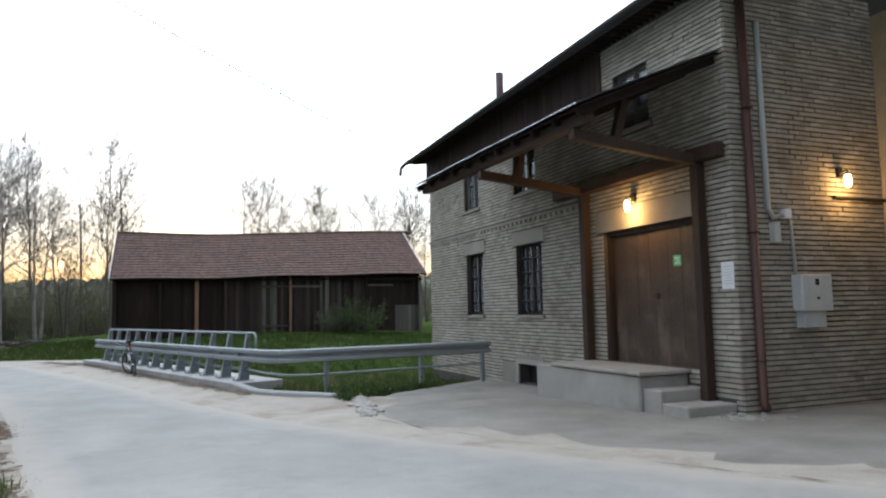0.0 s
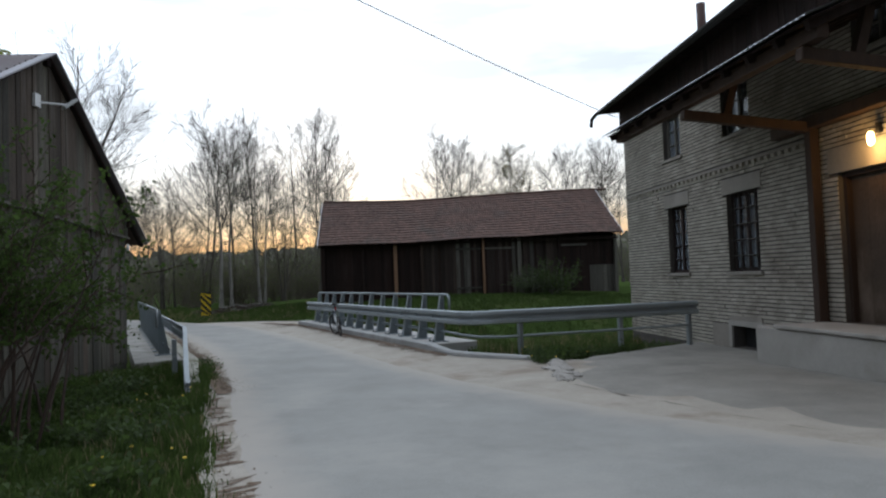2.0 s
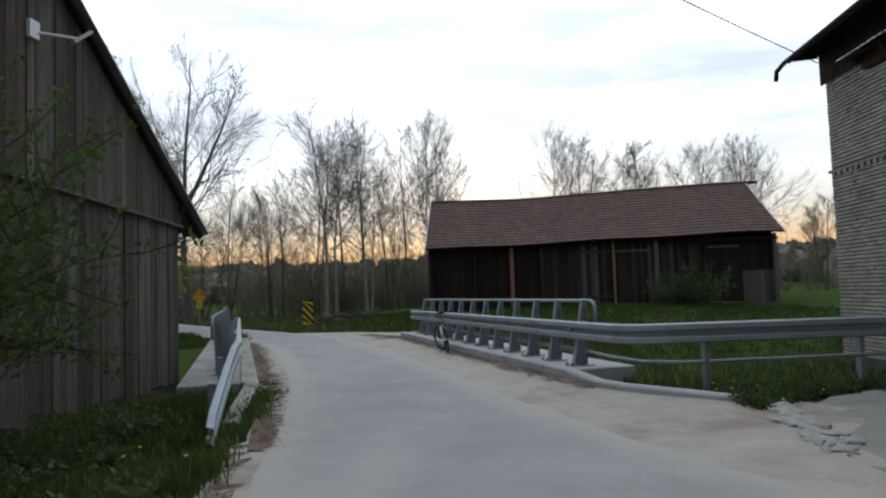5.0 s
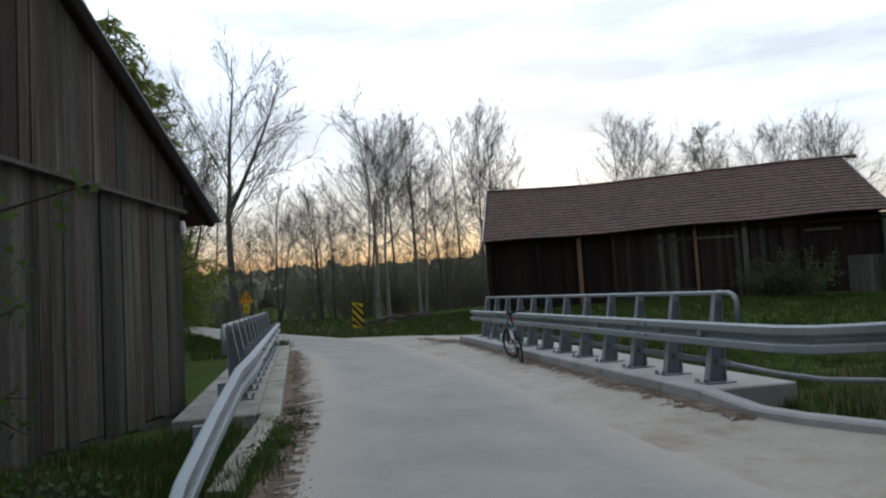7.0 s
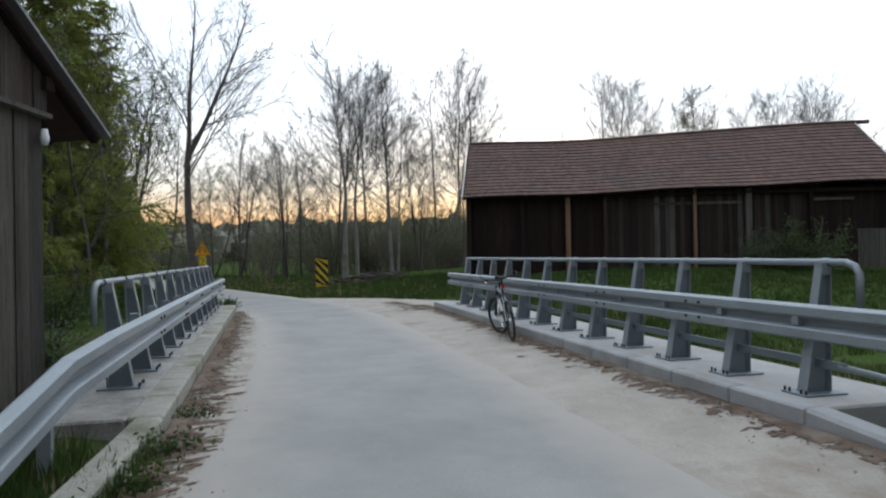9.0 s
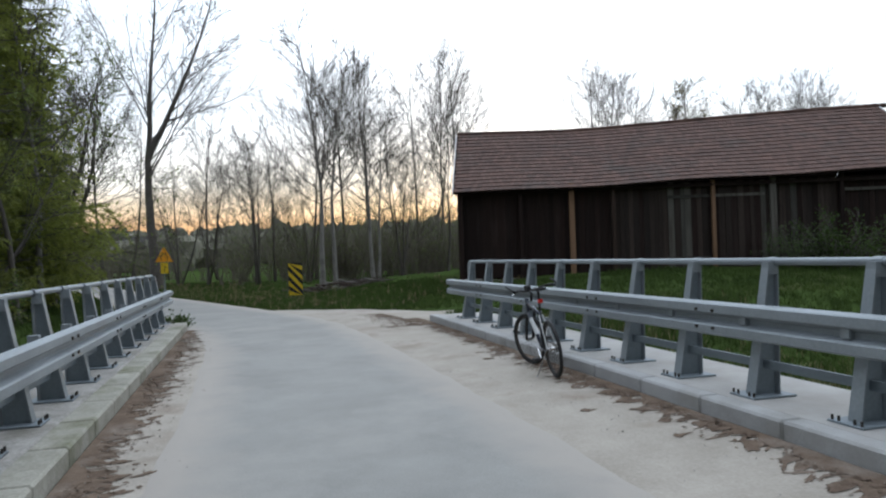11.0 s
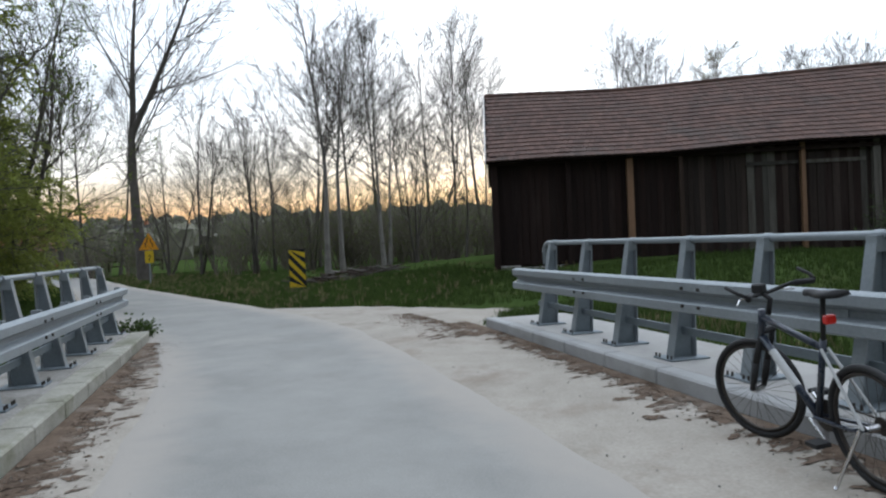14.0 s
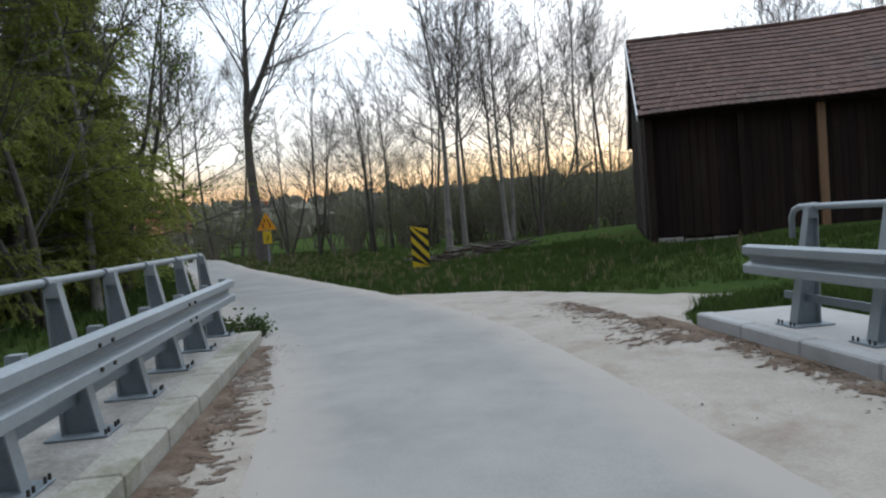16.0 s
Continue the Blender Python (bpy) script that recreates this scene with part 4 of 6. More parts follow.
def lay(length, z0, z1, skip, place, near):
    """Courses of bricks along a wall; place maps (x, depth, z) into the building."""
    row = 0
    z = z0
    while z < z1:
        x = -(BLEN / 2) * (row % 2)
        while x < length - 0.02:
            a, b = max(x, 0.0), min(x + BLEN - 0.005, length)
            cut = [(a, b)]
            for h in skip:
                if z + COURSE - JOINT > h[2] + 0.012 and z < h[3] - 0.012:
                    nxt = []
                    for p, q in cut:
                        if q <= h[0] or p >= h[1]:
                            nxt.append((p, q))
                        else:
                            if h[0] - p > 0.03:
                                nxt.append((p, h[0] - 0.004))
                            if q - h[1] > 0.03:
                                nxt.append((h[1] + 0.004, q))
                    cut = nxt
            for p, q in cut:
                if q - p < 0.03:
                    continue
                d = 0.019 + brng.uniform(-0.009, 0.008)
                tip = brng.uniform(-0.007, 0.007)
                full = abs(q - p - BLEN + 0.005) < 1e-4
                if near(p, z) and full:
                    m = Matrix((place(1, 0, 0) - place(0, 0, 0), place(0, 1, 0) - place(0, 0, 0), Vector((0, 0, 1)))).transposed().to_4x4()
                    share("brick", brick_me, mill, Matrix.Translation(place(p, d - 0.024, z + tip * 0.4)) @ m)
                    continue
                base = len(vs)
                for zz in (z + tip * 0.4, z + COURSE - JOINT + tip * 0.4):
                    vs.extend([place(p, 0, zz), place(q, 0, zz), place(q, d + tip, zz), place(p, d - tip, zz)])
                for f in ((4, 5, 6, 7), (3, 2, 1, 0), (2, 3, 7, 6), (1, 2, 6, 5), (3, 0, 4, 7)):
                    fs.append([base + k for k in f])
            x += BLEN
        z += COURSE
        row += 1


lay(MILL_LEN, -0.42, MILL_TOP - 0.25, SKIP, lambda x, d, z: Vector((x, d, z)), lambda x, z: 3.7 < x < 5.6 and 0.5 < z < 3.4 or x < 0.6 and 0.2 < z < 2.6)
lay(3.45, -0.42, MILL_TOP - 0.05, [], lambda x, d, z: Vector((-d, -x, z)), lambda x, z: False)
tagged(raw("bricks", vs, fs, BRICK, mill), kind="stuff")

# ---- timber barn: x runs along the front from the western corner, y outwards ----
BARN_A = 66.6
BARN = pose(-39.09, 13.58, 0, 0, 0, BARN_A)
BW, BL, BE, BR = 4.9, 18.0, 0.42, 0.04
barn = thing("barn", BARN, "long dark timber barn with a sagging red clay tile roof", "barn")


def eave_line(x):
    return 3.47 + 0.30 * ease(0, 18, x) + 0.03 * math.sin(x * 0.9)


def ridge_line(x):
    return 6.50 + 0.42 * ease(4, 19, x) - 0.07 * math.exp(-((x - 5) / 3) ** 2)


# local y: minus is outwards (towards the road), plus goes in
def roof_point(x, k, lift=0.0):
    """k = 0 at the front eave, 1 at the ridge."""
    return Vector((x, k * BW, eave_line(x) + (ridge_line(x) - eave_line(x)) * k + lift - 0.05 * math.sin(math.pi * k)))


W0 = BE  # wall face behind the eave
bm = bmesh.new()
box(bm, 0.2, BL - 0.3, W0 + 0.08, W0 + 0.12, 0.2, 3.55)
part("inner_boarding", bm, OLD_WOOD, barn)
bm = bmesh.new()
for x in (0.16, BL - 0.3):
    a = [bm.verts.new((x + d, y, z)) for d in (0, 0.06) for y, z in ((W0 + 0.06, 0.2), (2 * BW - BE, 0.2), (2 * BW - BE, 3.3), (BW, 6.35), (W0 + 0.06, 3.5))]
    for f in ((0, 1, 2, 3, 4), (9, 8, 7, 6, 5)):
        bm.faces.new([a[i] for i in f])
    for i in range(5):
        bm.faces.new((a[i], a[(i + 1) % 5], a[5 + (i + 1) % 5], a[5 + i]))
box(bm, 0.36, BL - 0.3, 2 * BW - BE - 0.06, 2 * BW - BE, 0.2, 3.4)
part("gable_boarding", bm, OLD_WOOD, barn)
bm = bmesh.new()
for i in range(24):
    x0 = 0.25 + i * (BL - 0.55) / 24
    box(bm, x0, x0 + (BL - 0.55) / 24 - 0.03, W0 - 0.02 - 0.06 * random.random(), W0 + 0.6, -0.6, 0.13 + 0.12 * random.random())
part("stone_footing", bm, CONCRETE, barn, bevel=0.03)
# planks of the front
x, rng = 0.12, random.Random(4)
while x < BL - 0.35:
    w = rng.uniform(0.15, 0.24)
    grey = 7.9 < x < 8.9 and rng.random() < 0.6 or 11.0 < x < 12.6 and rng.random() < 0.5 or x > 16.0
    z1 = 1.86 if x > 16.0 else 3.6
    bm = bmesh.new()
    y = W0 + 0.03 + rng.uniform(-0.012, 0.012) - (0.05 if 7.9 < x < 11.6 else 0)
    box(bm, x, x + w - 0.012, y, y + 0.028, 0.16 + rng.uniform(0, 0.12), z1)
    part("plank", bm, GREY_WOOD if grey else WORN_WOOD if 5.5 < x < 14.0 and rng.random() < 0.5 else OLD_WOOD, barn)
    if x > 16.0:
        bm = bmesh.new()
        box(bm, x, x + w - 0.012, y, y + 0.028, z1 + 0.01, 3.65)
        part("plank", bm, OLD_WOOD, barn)
    x += w
x = W0 + 0.1
while x < 2 * BW - BE - 0.1:
    w = rng.uniform(0.16, 0.24)
    top = 3.5 + (6.3 - 3.5) * (1 - abs(x + w / 2 - BW) / (BW - W0))
    bm = bmesh.new()
    yy = rng.uniform(-0.01, 0.01)
    box(bm, 0.10 + yy, 0.13 + yy, x, x + w - 0.012, 0.15 + rng.uniform(0, 0.2), top)
    part("plank", bm, OLD_WOOD, barn)
    x += w
# standing posts, door rails
for px_, mat, wd in ((4.4, TAN_WOOD, 0.2), (5.95, BROWN_WOOD, 0.14), (9.6, TAN_WOOD, 0.13), (11.75, GREY_WOOD, 0.22), (2.5, OLD_WOOD, 0.16), (0.2, OLD_WOOD, 0.2), (BL - 0.36, GREY_WOOD, 0.18), (14.2, OLD_WOOD, 0.16)):
    bm = bmesh.new()
    beam(bm, (px_, W0 - 0.12, 0.1), (px_, W0 - 0.12, 3.7), wd, 0.16, (0, 1, 0))
    part("post", bm, mat, barn, bevel=0.01)
for a, b, z in ((7.95, 9.5, 3.0), (7.95, 9.5, 0.7), (9.7, 11.5, 3.0), (14.3, 15.9, 3.05)):
    bm = bmesh.new()
    box(bm, a, b, W0 - 0.06, W0 - 0.022, z, z + 0.11)
    part("ledge_board", bm, GREY_WOOD, barn)
bm = bmesh.new()
box(bm, 0.2, BL - 0.2, W0 - 0.2, W0 - 0.04, 3.40, 3.52)
part("wall_plate", bm, OLD_WOOD, barn)
# roof deck and tiles
bm = bmesh.new()
n = 24
grid = [[bm.verts.new(roof_point(BR * -1 + (BL + 2 * BR) * i / n, k, -0.05)) for k in (0, 0.5, 1)] + [bm.verts.new(Vector((-BR + (BL + 2 * BR) * i / n, 2 * BW - q * BW, roof_point(-BR + (BL + 2 * BR) * i / n, q, -0.05).z))) for q in (0.5, 0)] for i in range(n + 1)]
for i in range(n):
    for j in range(4):
        bm.faces.new((grid[i][j], grid[i + 1][j], grid[i + 1][j + 1], grid[i][j + 1]))
geo = bmesh.ops.solidify(bm, geom=bm.faces[:], thickness=0.04)
part("roof_deck", bm, OLD_WOOD, barn)
vs, fs = [], []
rowsN, pitch = 17, 0.172
tile_rng = random.Random(9)
ntile = int((BL + 2 * BR) / pitch)
tile_me = bmesh.new()
box(tile_me, -pitch / 2 + 0.004, pitch / 2 - 0.004, -0.02, 0.40, 0.0, 0.034)
bmesh.ops.bevel(tile_me, geom=[e for e in tile_me.edges if abs(e.verts[0].co.y - e.verts[1].co.y) < 1e-5 and e.verts[0].co.y < 0 and abs(e.verts[0].co.z - e.verts[1].co.z) > 0.001], offset=0.04, segments=2, affect="EDGES")
tile_me = finish(tile_me, "roof_tile")
tile_me.materials.append(TILE)
for r in range(rowsN):
    k = r / rowsN
    for c in range(ntile):
        xx = -BR + pitch * (c + 0.5 + 0.5 * (r % 2) * 0.9)
        if xx > BL + BR:
            continue
        p, q = roof_point(xx, k), roof_point(xx, min(1, k + 1 / rowsN))
        d = (q - p).normalized()
        sx = Vector((1, 0, (eave_line(xx + 0.1) - eave_line(xx - 0.1)) / 0.2)).normalized()
        nn = sx.cross(d).normalized()
        m = Matrix.Translation(p + nn * (0.022 + tile_rng.uniform(0, 0.008))) @ Matrix((sx, d, nn)).transposed().to_4x4() @ pose(0, 0, 0, -4.6 + tile_rng.uniform(-0.8, 0.8), 0, tile_rng.uniform(-0.8, 0.8))
        if r < 5 and xx < 9.6:
            share("roof_tile", tile_me, barn, m)
        else:
            base = len(vs)
            vs += [m @ v.co for v in tile_me.vertices]
            fs += [[base + i for i in f.vertices] for f in tile_me.polygons]
tagged(raw("roof_tiles", vs, fs, TILE, barn), kind="stuff")
bm = bmesh.new()
for i in range(52):
    xa = -BR + i * 0.36
    p, q = roof_point(xa, 1, 0.03), roof_point(xa + 0.38, 1, 0.045)
    tube(bm, [p, q], [0.09, 0.10], 8)
part("ridge_tiles", bm, TILE, barn)
for xe in (-BR - 0.03, BL + BR + 0.03):
    bm = bmesh.new()
    pts = [roof_point(xe, k, -0.03) for k in (0, 0.25, 0.5, 0.75, 1)]
    for a, b in zip(pts, pts[1:]):
        beam(bm, a, b, 0.03, 0.17)
    pb = [Vector((xe, 2 * BW, pts[0].z)), Vector((xe, BW, pts[-1].z))]
    beam(bm, *pb, 0.03, 0.17)
    part("bargeboard", bm, WHITE_PAINT, barn, "white painted gable board")

# ---- plank shed on the creek bank: x along its gable from the road corner, y outwards ----
SHED = pose(-19.6, 1.97, 0, 0, 0, -26)
SW, SD = 9.2, 9.0
shed = thing("shed", SHED, "weathered grey plank shed with a sheet-metal roof", "shed")
S_RX, S_RZ, S_EZ = 3.85, 6.10, 3.20


def shed_top(x):
    return S_RZ - 0.753 * (S_RX - x) if x < S_RX else S_RZ - 0.55 * (x - S_RX)


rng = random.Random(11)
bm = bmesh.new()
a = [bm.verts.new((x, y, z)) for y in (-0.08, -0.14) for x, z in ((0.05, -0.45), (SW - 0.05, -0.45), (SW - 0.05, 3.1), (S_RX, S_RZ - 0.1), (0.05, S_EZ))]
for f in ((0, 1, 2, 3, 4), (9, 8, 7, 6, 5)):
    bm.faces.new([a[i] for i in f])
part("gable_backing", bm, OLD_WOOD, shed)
bm = bmesh.new()
box(bm, 0.0, 0.06, -SD, -0.15, -0.8, 3.1)
box(bm, SW - 0.06, SW, -SD, -0.15, -0.8, 3.1)
box(bm, 0.06, SW - 0.06, -SD, -SD + 0.06, -0.8, S_EZ + 1.2)
part("side_boarding", bm, GREY_WOOD, shed)
x = 0.0
while x < SW - 0.05:
    w = rng.uniform(0.17, 0.27)
    y = rng.uniform(-0.012, 0.012)
    bm = bmesh.new()
    box(bm, x, x + w - rng.choice((0.004, 0.006, 0.012)), y - 0.03, y, -0.38 + rng.uniform(-0.05, 0.06), 2.78 + 0.06 * x)
    part("plank", bm, SHED_BROWN if rng.random() < 0.15 else SHED_WOOD, shed)
    x += w
x = 0.0
while x < SW - 0.05:
    w = rng.uniform(0.15, 0.24)
    y = 0.06 + rng.uniform(-0.012, 0.012)
    top = min(shed_top(x + 0.01), shed_top(x + w - 0.02)) + 0.02
    if top > 2.8 + 0.06 * x:
        bm = bmesh.new()
        box(bm, x, x + w - rng.choice((0.004, 0.008, 0.02)), y - 0.03, y, 2.70 + 0.06 * x + rng.uniform(-0.01, 0.02), top)
        part("plank", bm, SHED_BROWN if rng.random() < 0.55 else SHED_WOOD, shed)
    x += w
y = -0.1
while y > -SD:
    w = rng.uniform(0.17, 0.25)
    bm = bmesh.new()
    box(bm, -0.04, -0.005, y - w + 0.006, y, -0.5, 2.9)
    part("plank", bm, SHED_WOOD, shed)
    y -= w
bm = bmesh.new()
beam(bm, (-0.05, 0.05, 2.70), (SW, 0.05, 2.70 + 0.06 * SW), 0.10, 0.05)
part("ledge", bm, GREY_WOOD, shed)
bm = bmesh.new()
box(bm, -0.02, SW + 0.02, -SD, -0.02, -0.9, -0.36)
part("footing", bm, SHADED_MORTAR, shed, bevel=0.02)
for sx in (-1, 1):
    e = -0.80 if sx < 0 else SW + 0.5
    ez = shed_top(e)
    bm = bmesh.new()
    p, q = (e, 0.16, ez), (e, -SD - 0.4, ez)
    r, s = (S_RX, -SD - 0.4, S_RZ), (S_RX, 0.16, S_RZ)
    if sx < 0:
        roof_slab(bm, p, s, r, q, 0.05)
    else:
        roof_slab(bm, p, q, r, s, 0.05)
    part("roof_sheet", bm, SHED_ROOF, shed)
    bm = bmesh.new()
    beam(bm, (e, 0.18, ez + 0.0), (S_RX, 0.18, S_RZ - 0.0), 0.03, 0.2, (0, 1, 0))
    part("verge_board", bm, SHED_TIN, shed)
    for i in range(5):
        bm = bmesh.new()
        yy = 0.10 - i * 0.6
        beam(bm, (e + 0.03 * -sx, yy, ez - 0.05), (S_RX, yy, S_RZ - 0.06), 0.07, 0.09, (0, 1, 0))
        part("rafter", bm, OLD_WOOD, shed)
for px_ in (0.02, S_RX, SW - 0.02):
    bm = bmesh.new()
    zz = shed_top(px_) - 0.18
    beam(bm, (px_, -0.3, zz), (px_, 0.14, zz), 0.13, 0.14)
    part("purlin_end", bm, OLD_WOOD, shed)
# floodlight on a bracket and small insulators under the eave
lampb = new("yard_light")
lampb.parent = shed
bm = bmesh.new()
box(bm, 4.15, 4.35, 0.065, 0.12, 4.95, 5.2)
tube(bm, [(4.2, 0.1, 5.05), (3.75, 0.42, 5.1)], 0.02, 8)
part("bracket", bm, WHITE_PAINT, lampb)
bm = bmesh.new()
beam(bm, (3.80, 0.38, 5.03), (3.60, 0.52, 5.24), 0.14, 0.05)
part("head", bm, BOX_GREY, lampb)
bm = bmesh.new()
tube(bm, [(0.05, 0.08, 2.55), (0.05, 0.08, 2.45), (0.05, 0.08, 2.38)], [0.03, 0.05, 0.03], 10)
part("insulator", bm, WHITE_PAINT, shed, "white ceramic cable insulator", True)

# ---- bridge: pavements, kerbs, guard rails ----
DECK, DECK_R = -0.205, -0.15


def strip(name, pts, width, z0, z1, mat, label, side, bevel=0.02, parent=None, seg=None):
    """A kerb or pavement: a bar along pts, its road edge on pts, going to the side."""
    bm = bmesh.new()
    for (xa, ya), (xb, yb) in zip(pts, pts[1:]):
        d = Vector((xb - xa, yb - ya, 0)).normalized()
        nrm = Vector((-d.y, d.x, 0)) * side * width
        a = [Vector((xa, ya, z0)), Vector((xb, yb, z0)), Vector((xb, yb, z0)) + nrm, Vector((xa, ya, z0)) + nrm]
        v = [bm.verts.new(p) for p in a] + [bm.verts.new(Vector((p.x, p.y, z1))) for p in a]
        for f in ((3, 2, 1, 0), (4, 5, 6, 7), (0, 1, 5, 4), (1, 2, 6, 5), (2, 3, 7, 6), (3, 0, 4, 7)):
            bm.faces.new([v[i] for i in f])
    ob = part(name, bm, mat, parent, bevel=bevel)
    return ob


def lerp2(a, b, t):
    return (a[0] + (b[0] - a[0]) * t, a[1] + (b[1] - a[1]) * t)


RB, RE = (-15.6, 8.25), (-29.3, 9.27)
LB, LE = (-17.6, 3.31), (-31.95, 4.15)
kerb_r = thing("kerb_right", pose(0, 0, 0), "grey concrete kerb stones along the bridge pavement", "kerb", kind="structure")
for i in range(14):
    a, b = lerp2(RB, RE, (i + 0.003) / 14), lerp2(RB, RE, (i + 0.997) / 14)
    strip("kerb_stone", [a, b], 0.2, -0.75, DECK_R, KERB, "", -1, 0.02, kerb_r)


def kerb_run(pts, width, side, mat, parent):
    """Kerb stones end to end along points with their own heights."""
    for k, (a, b) in enumerate(zip(pts, pts[1:])):
        bm = bmesh.new()
        rows = []
        for p, q0, q1 in ((a, pts[max(k - 1, 0)], b), (b, a, pts[min(k + 2, len(pts) - 1)])):
            d = Vector((q1[0] - q0[0], q1[1] - q0[1], 0)).normalized()
            nrm = Vector((-d.y, d.x, 0)) * side * width
            o = Vector((p[0], p[1], 0))
            rows.append([bm.verts.new(o + nrm * t + Vector((0, 0, z))) for t, z in ((0, -0.75), (0, p[2] - 0.03), (0.14, p[2]), (1, p[2]), (1, -0.75))])
        for t in range(5):
            bm.faces.new((rows[0][t], rows[0][(t + 1) % 5], rows[1][(t + 1) % 5], rows[1][t]))
        bm.faces.new(rows[0])
        bm.faces.new(rows[1][::-1])
        part("kerb_stone", bm, mat, parent)


kerb_run([(-15.59, 8.25, -0.15), (-14.72, 8.27, -0.245), (-14.2, 8.42, -0.262), (-13.6, 8.68, -0.272), (-13.05, 8.92, -0.28), (-12.5, 9.15, -0.292)], 0.2, 1, KERB, kerb_r)
kerb_l = thing("kerb_left", pose(0, 0, 0), "mossy old concrete kerb stones along the bridge pavement", "kerb", kind="structure")
for i in range(15):
    a, b = lerp2(LB, LE, (i + 0.003) / 15), lerp2(LB, LE, (i + 0.997) / 15)
    strip("kerb_stone", [a, b], 0.30, -0.75, DECK - 0.01, MOSSY, "", 1, 0.02, kerb_l)
kerb_run([(-17.59, 3.31, -0.215), (-17.1, 3.23, -0.24), (-16.3, 3.10, -0.27), (-15.3, 2.94, -0.30), (-14.3, 2.80, -0.33)], 0.22, -1, MOSSY, kerb_l)


def off(p, q, d):
    v = Vector((q[0] - p[0], q[1] - p[1]))
    v = Vector((-v.y, v.x)).normalized() * d
    return (p[0] + v.x, p[1] + v.y), (q[0] + v.x, q[1] + v.y)


ra, rb = off(RB, RE, -0.205)
tagged(strip("pavement_right", [ra, rb], 1.15, -0.75, DECK_R - 0.012, PALE_CONCRETE, "", -1), "pale concrete bridge pavement with bolted rail posts", "pavement", kind="structure")
la, lb = off(LB, LE, 0.305)
tagged(strip("pavement_left", [la, lb], 1.05, -0.75, DECK - 0.014, STAINED, "", 1), "stained concrete bridge pavement with bolted rail posts", "pavement", kind="structure")
bm = bmesh.new()
for (p, q), s in ((off(RB, RE, -1.0), 1), (off(LB, LE, 1.0), 1)):
    v0, v1 = Vector((*p, -0.9)), Vector((*q, -0.9))
    beam(bm, v0, v1, 0.35, 0.35)
for x in (-17.6, -29.4):
    box(bm, x - 0.4, x + 0.4, 2.2, 10.0, -2.6, -0.76)
tagged(part("bridge_abutment", bm, CONCRETE), "concrete bridge beams and abutments over the creek", "abutment", kind="structure")

RAIL_PROFILE = [(0.0, 0.155), (0.012, 0.158), (0.07, 0.142), (0.083, 0.132), (0.083, 0.062), (0.072, 0.05), (0.008, 0.026), (0.0, 0.018), (0.0, -0.018), (0.008, -0.026), (0.072, -0.05), (0.083, -0.062), (0.083, -0.132), (0.07, -0.142), (0.012, -0.158), (0.0, -0.155)]


def w_rail(name, pts, parent, face=1, mat=None):
    """A W-shaped guard rail along points; face: side on which its waves stand out."""
    bm = bmesh.new()
    rows = []
    for i, p in enumerate(pts):
        p = Vector(p)
        d = (Vector(pts[min(i + 1, len(pts) - 1)]) - Vector(pts[max(i - 1, 0)]))
        d.z = 0
        d.normalize()
        nrm = Vector((-d.y, d.x, 0)) * face
        rows.append([[bm.verts.new(p + nrm * (y - t) + Vector((0, 0, z))) for y, z in RAIL_PROFILE] for t in (0, 0.006)])
    for a, b in zip(rows, rows[1:]):
        for t in (0, 1):
            for j in range(len(RAIL_PROFILE) - 1):
                q = (a[t][j], a[t][j + 1], b[t][j + 1], b[t][j])
                bm.faces.new(q if t == 0 else q[::-1])
        for j in (0, -1):
            bm.faces.new((a[0][j], b[0][j], b[1][j], a[1][j]))
    for r in (rows[0], rows[-1]):
        for j in range(len(RAIL_PROFILE) - 1):
            bm.faces.new((r[0][j], r[0][j + 1], r[1][j + 1], r[1][j]))
    return part(name, bm, mat or GALV, parent)


def bridge_post(h_top, lean):
    """A flat leaning bridge post: x along the road, y to the outer side."""
    p = thing("rail_post", pose(0, 0, 0), "", "")
    bm = bmesh.new()
    prism(bm, [(0.0, 0.0), (0.24, 0.0), (0.245, 0.07), (lean + 0.08, h_top), (lean, h_top)], -0.008, 0.008, Matrix.Rotation(radians(90), 4, "Z"))
    part("web", bm, POST_STEEL, p)
    for y0, y1, nm in ((-0.006, lean - 0.006, "inner_flange"), (0.247, lean + 0.086, "outer_flange")):
        bm = bmesh.new()
        a = [bm.verts.new((x, y + t, z)) for t in (0, 0.012) for x, y, z in ((-0.06, y0, 0), (0.06, y0, 0), (0.045, y1, h_top), (-0.045, y1, h_top))]
        for f in ((0, 1, 2, 3), (7, 6, 5, 4), (0, 4, 5, 1), (1, 5, 6, 2), (2, 6, 7, 3), (3, 7, 4, 0)):
            bm.faces.new([a[q] for q in f])
        part(nm, bm, GALV, p)
    bm = bmesh.new()
    box(bm, -0.16, 0.16, -0.09, 0.34, 0.0, 0.018)
    part("base_plate", bm, POST_STEEL, p, bevel=0.004)
    for bx in (-0.13, -0.07, 0.07, 0.13):
        bm = bmesh.new()
        tube(bm, [(bx, -0.07, 0.018), (bx, -0.07, 0.055)], 0.010, 6)
        part("bolt", bm, BOLT, p)
    bm = bmesh.new()
    box(bm, -0.04, 0.04, -0.06, 0.03, 0.62, 0.78)
    part("spacer", bm, GALV, p)
    bm = bmesh.new()
    tube(bm, [(-0.045, lean + 0.085, h_top + 0.05), (0.045, lean + 0.085, h_top + 0.05)], 0.041, 10)
    box(bm, -0.045, 0.045, lean - 0.004, lean + 0.09, h_top - 0.06, h_top + 0.05)
    part("rail_clamp", bm, GALV, p)
    return p


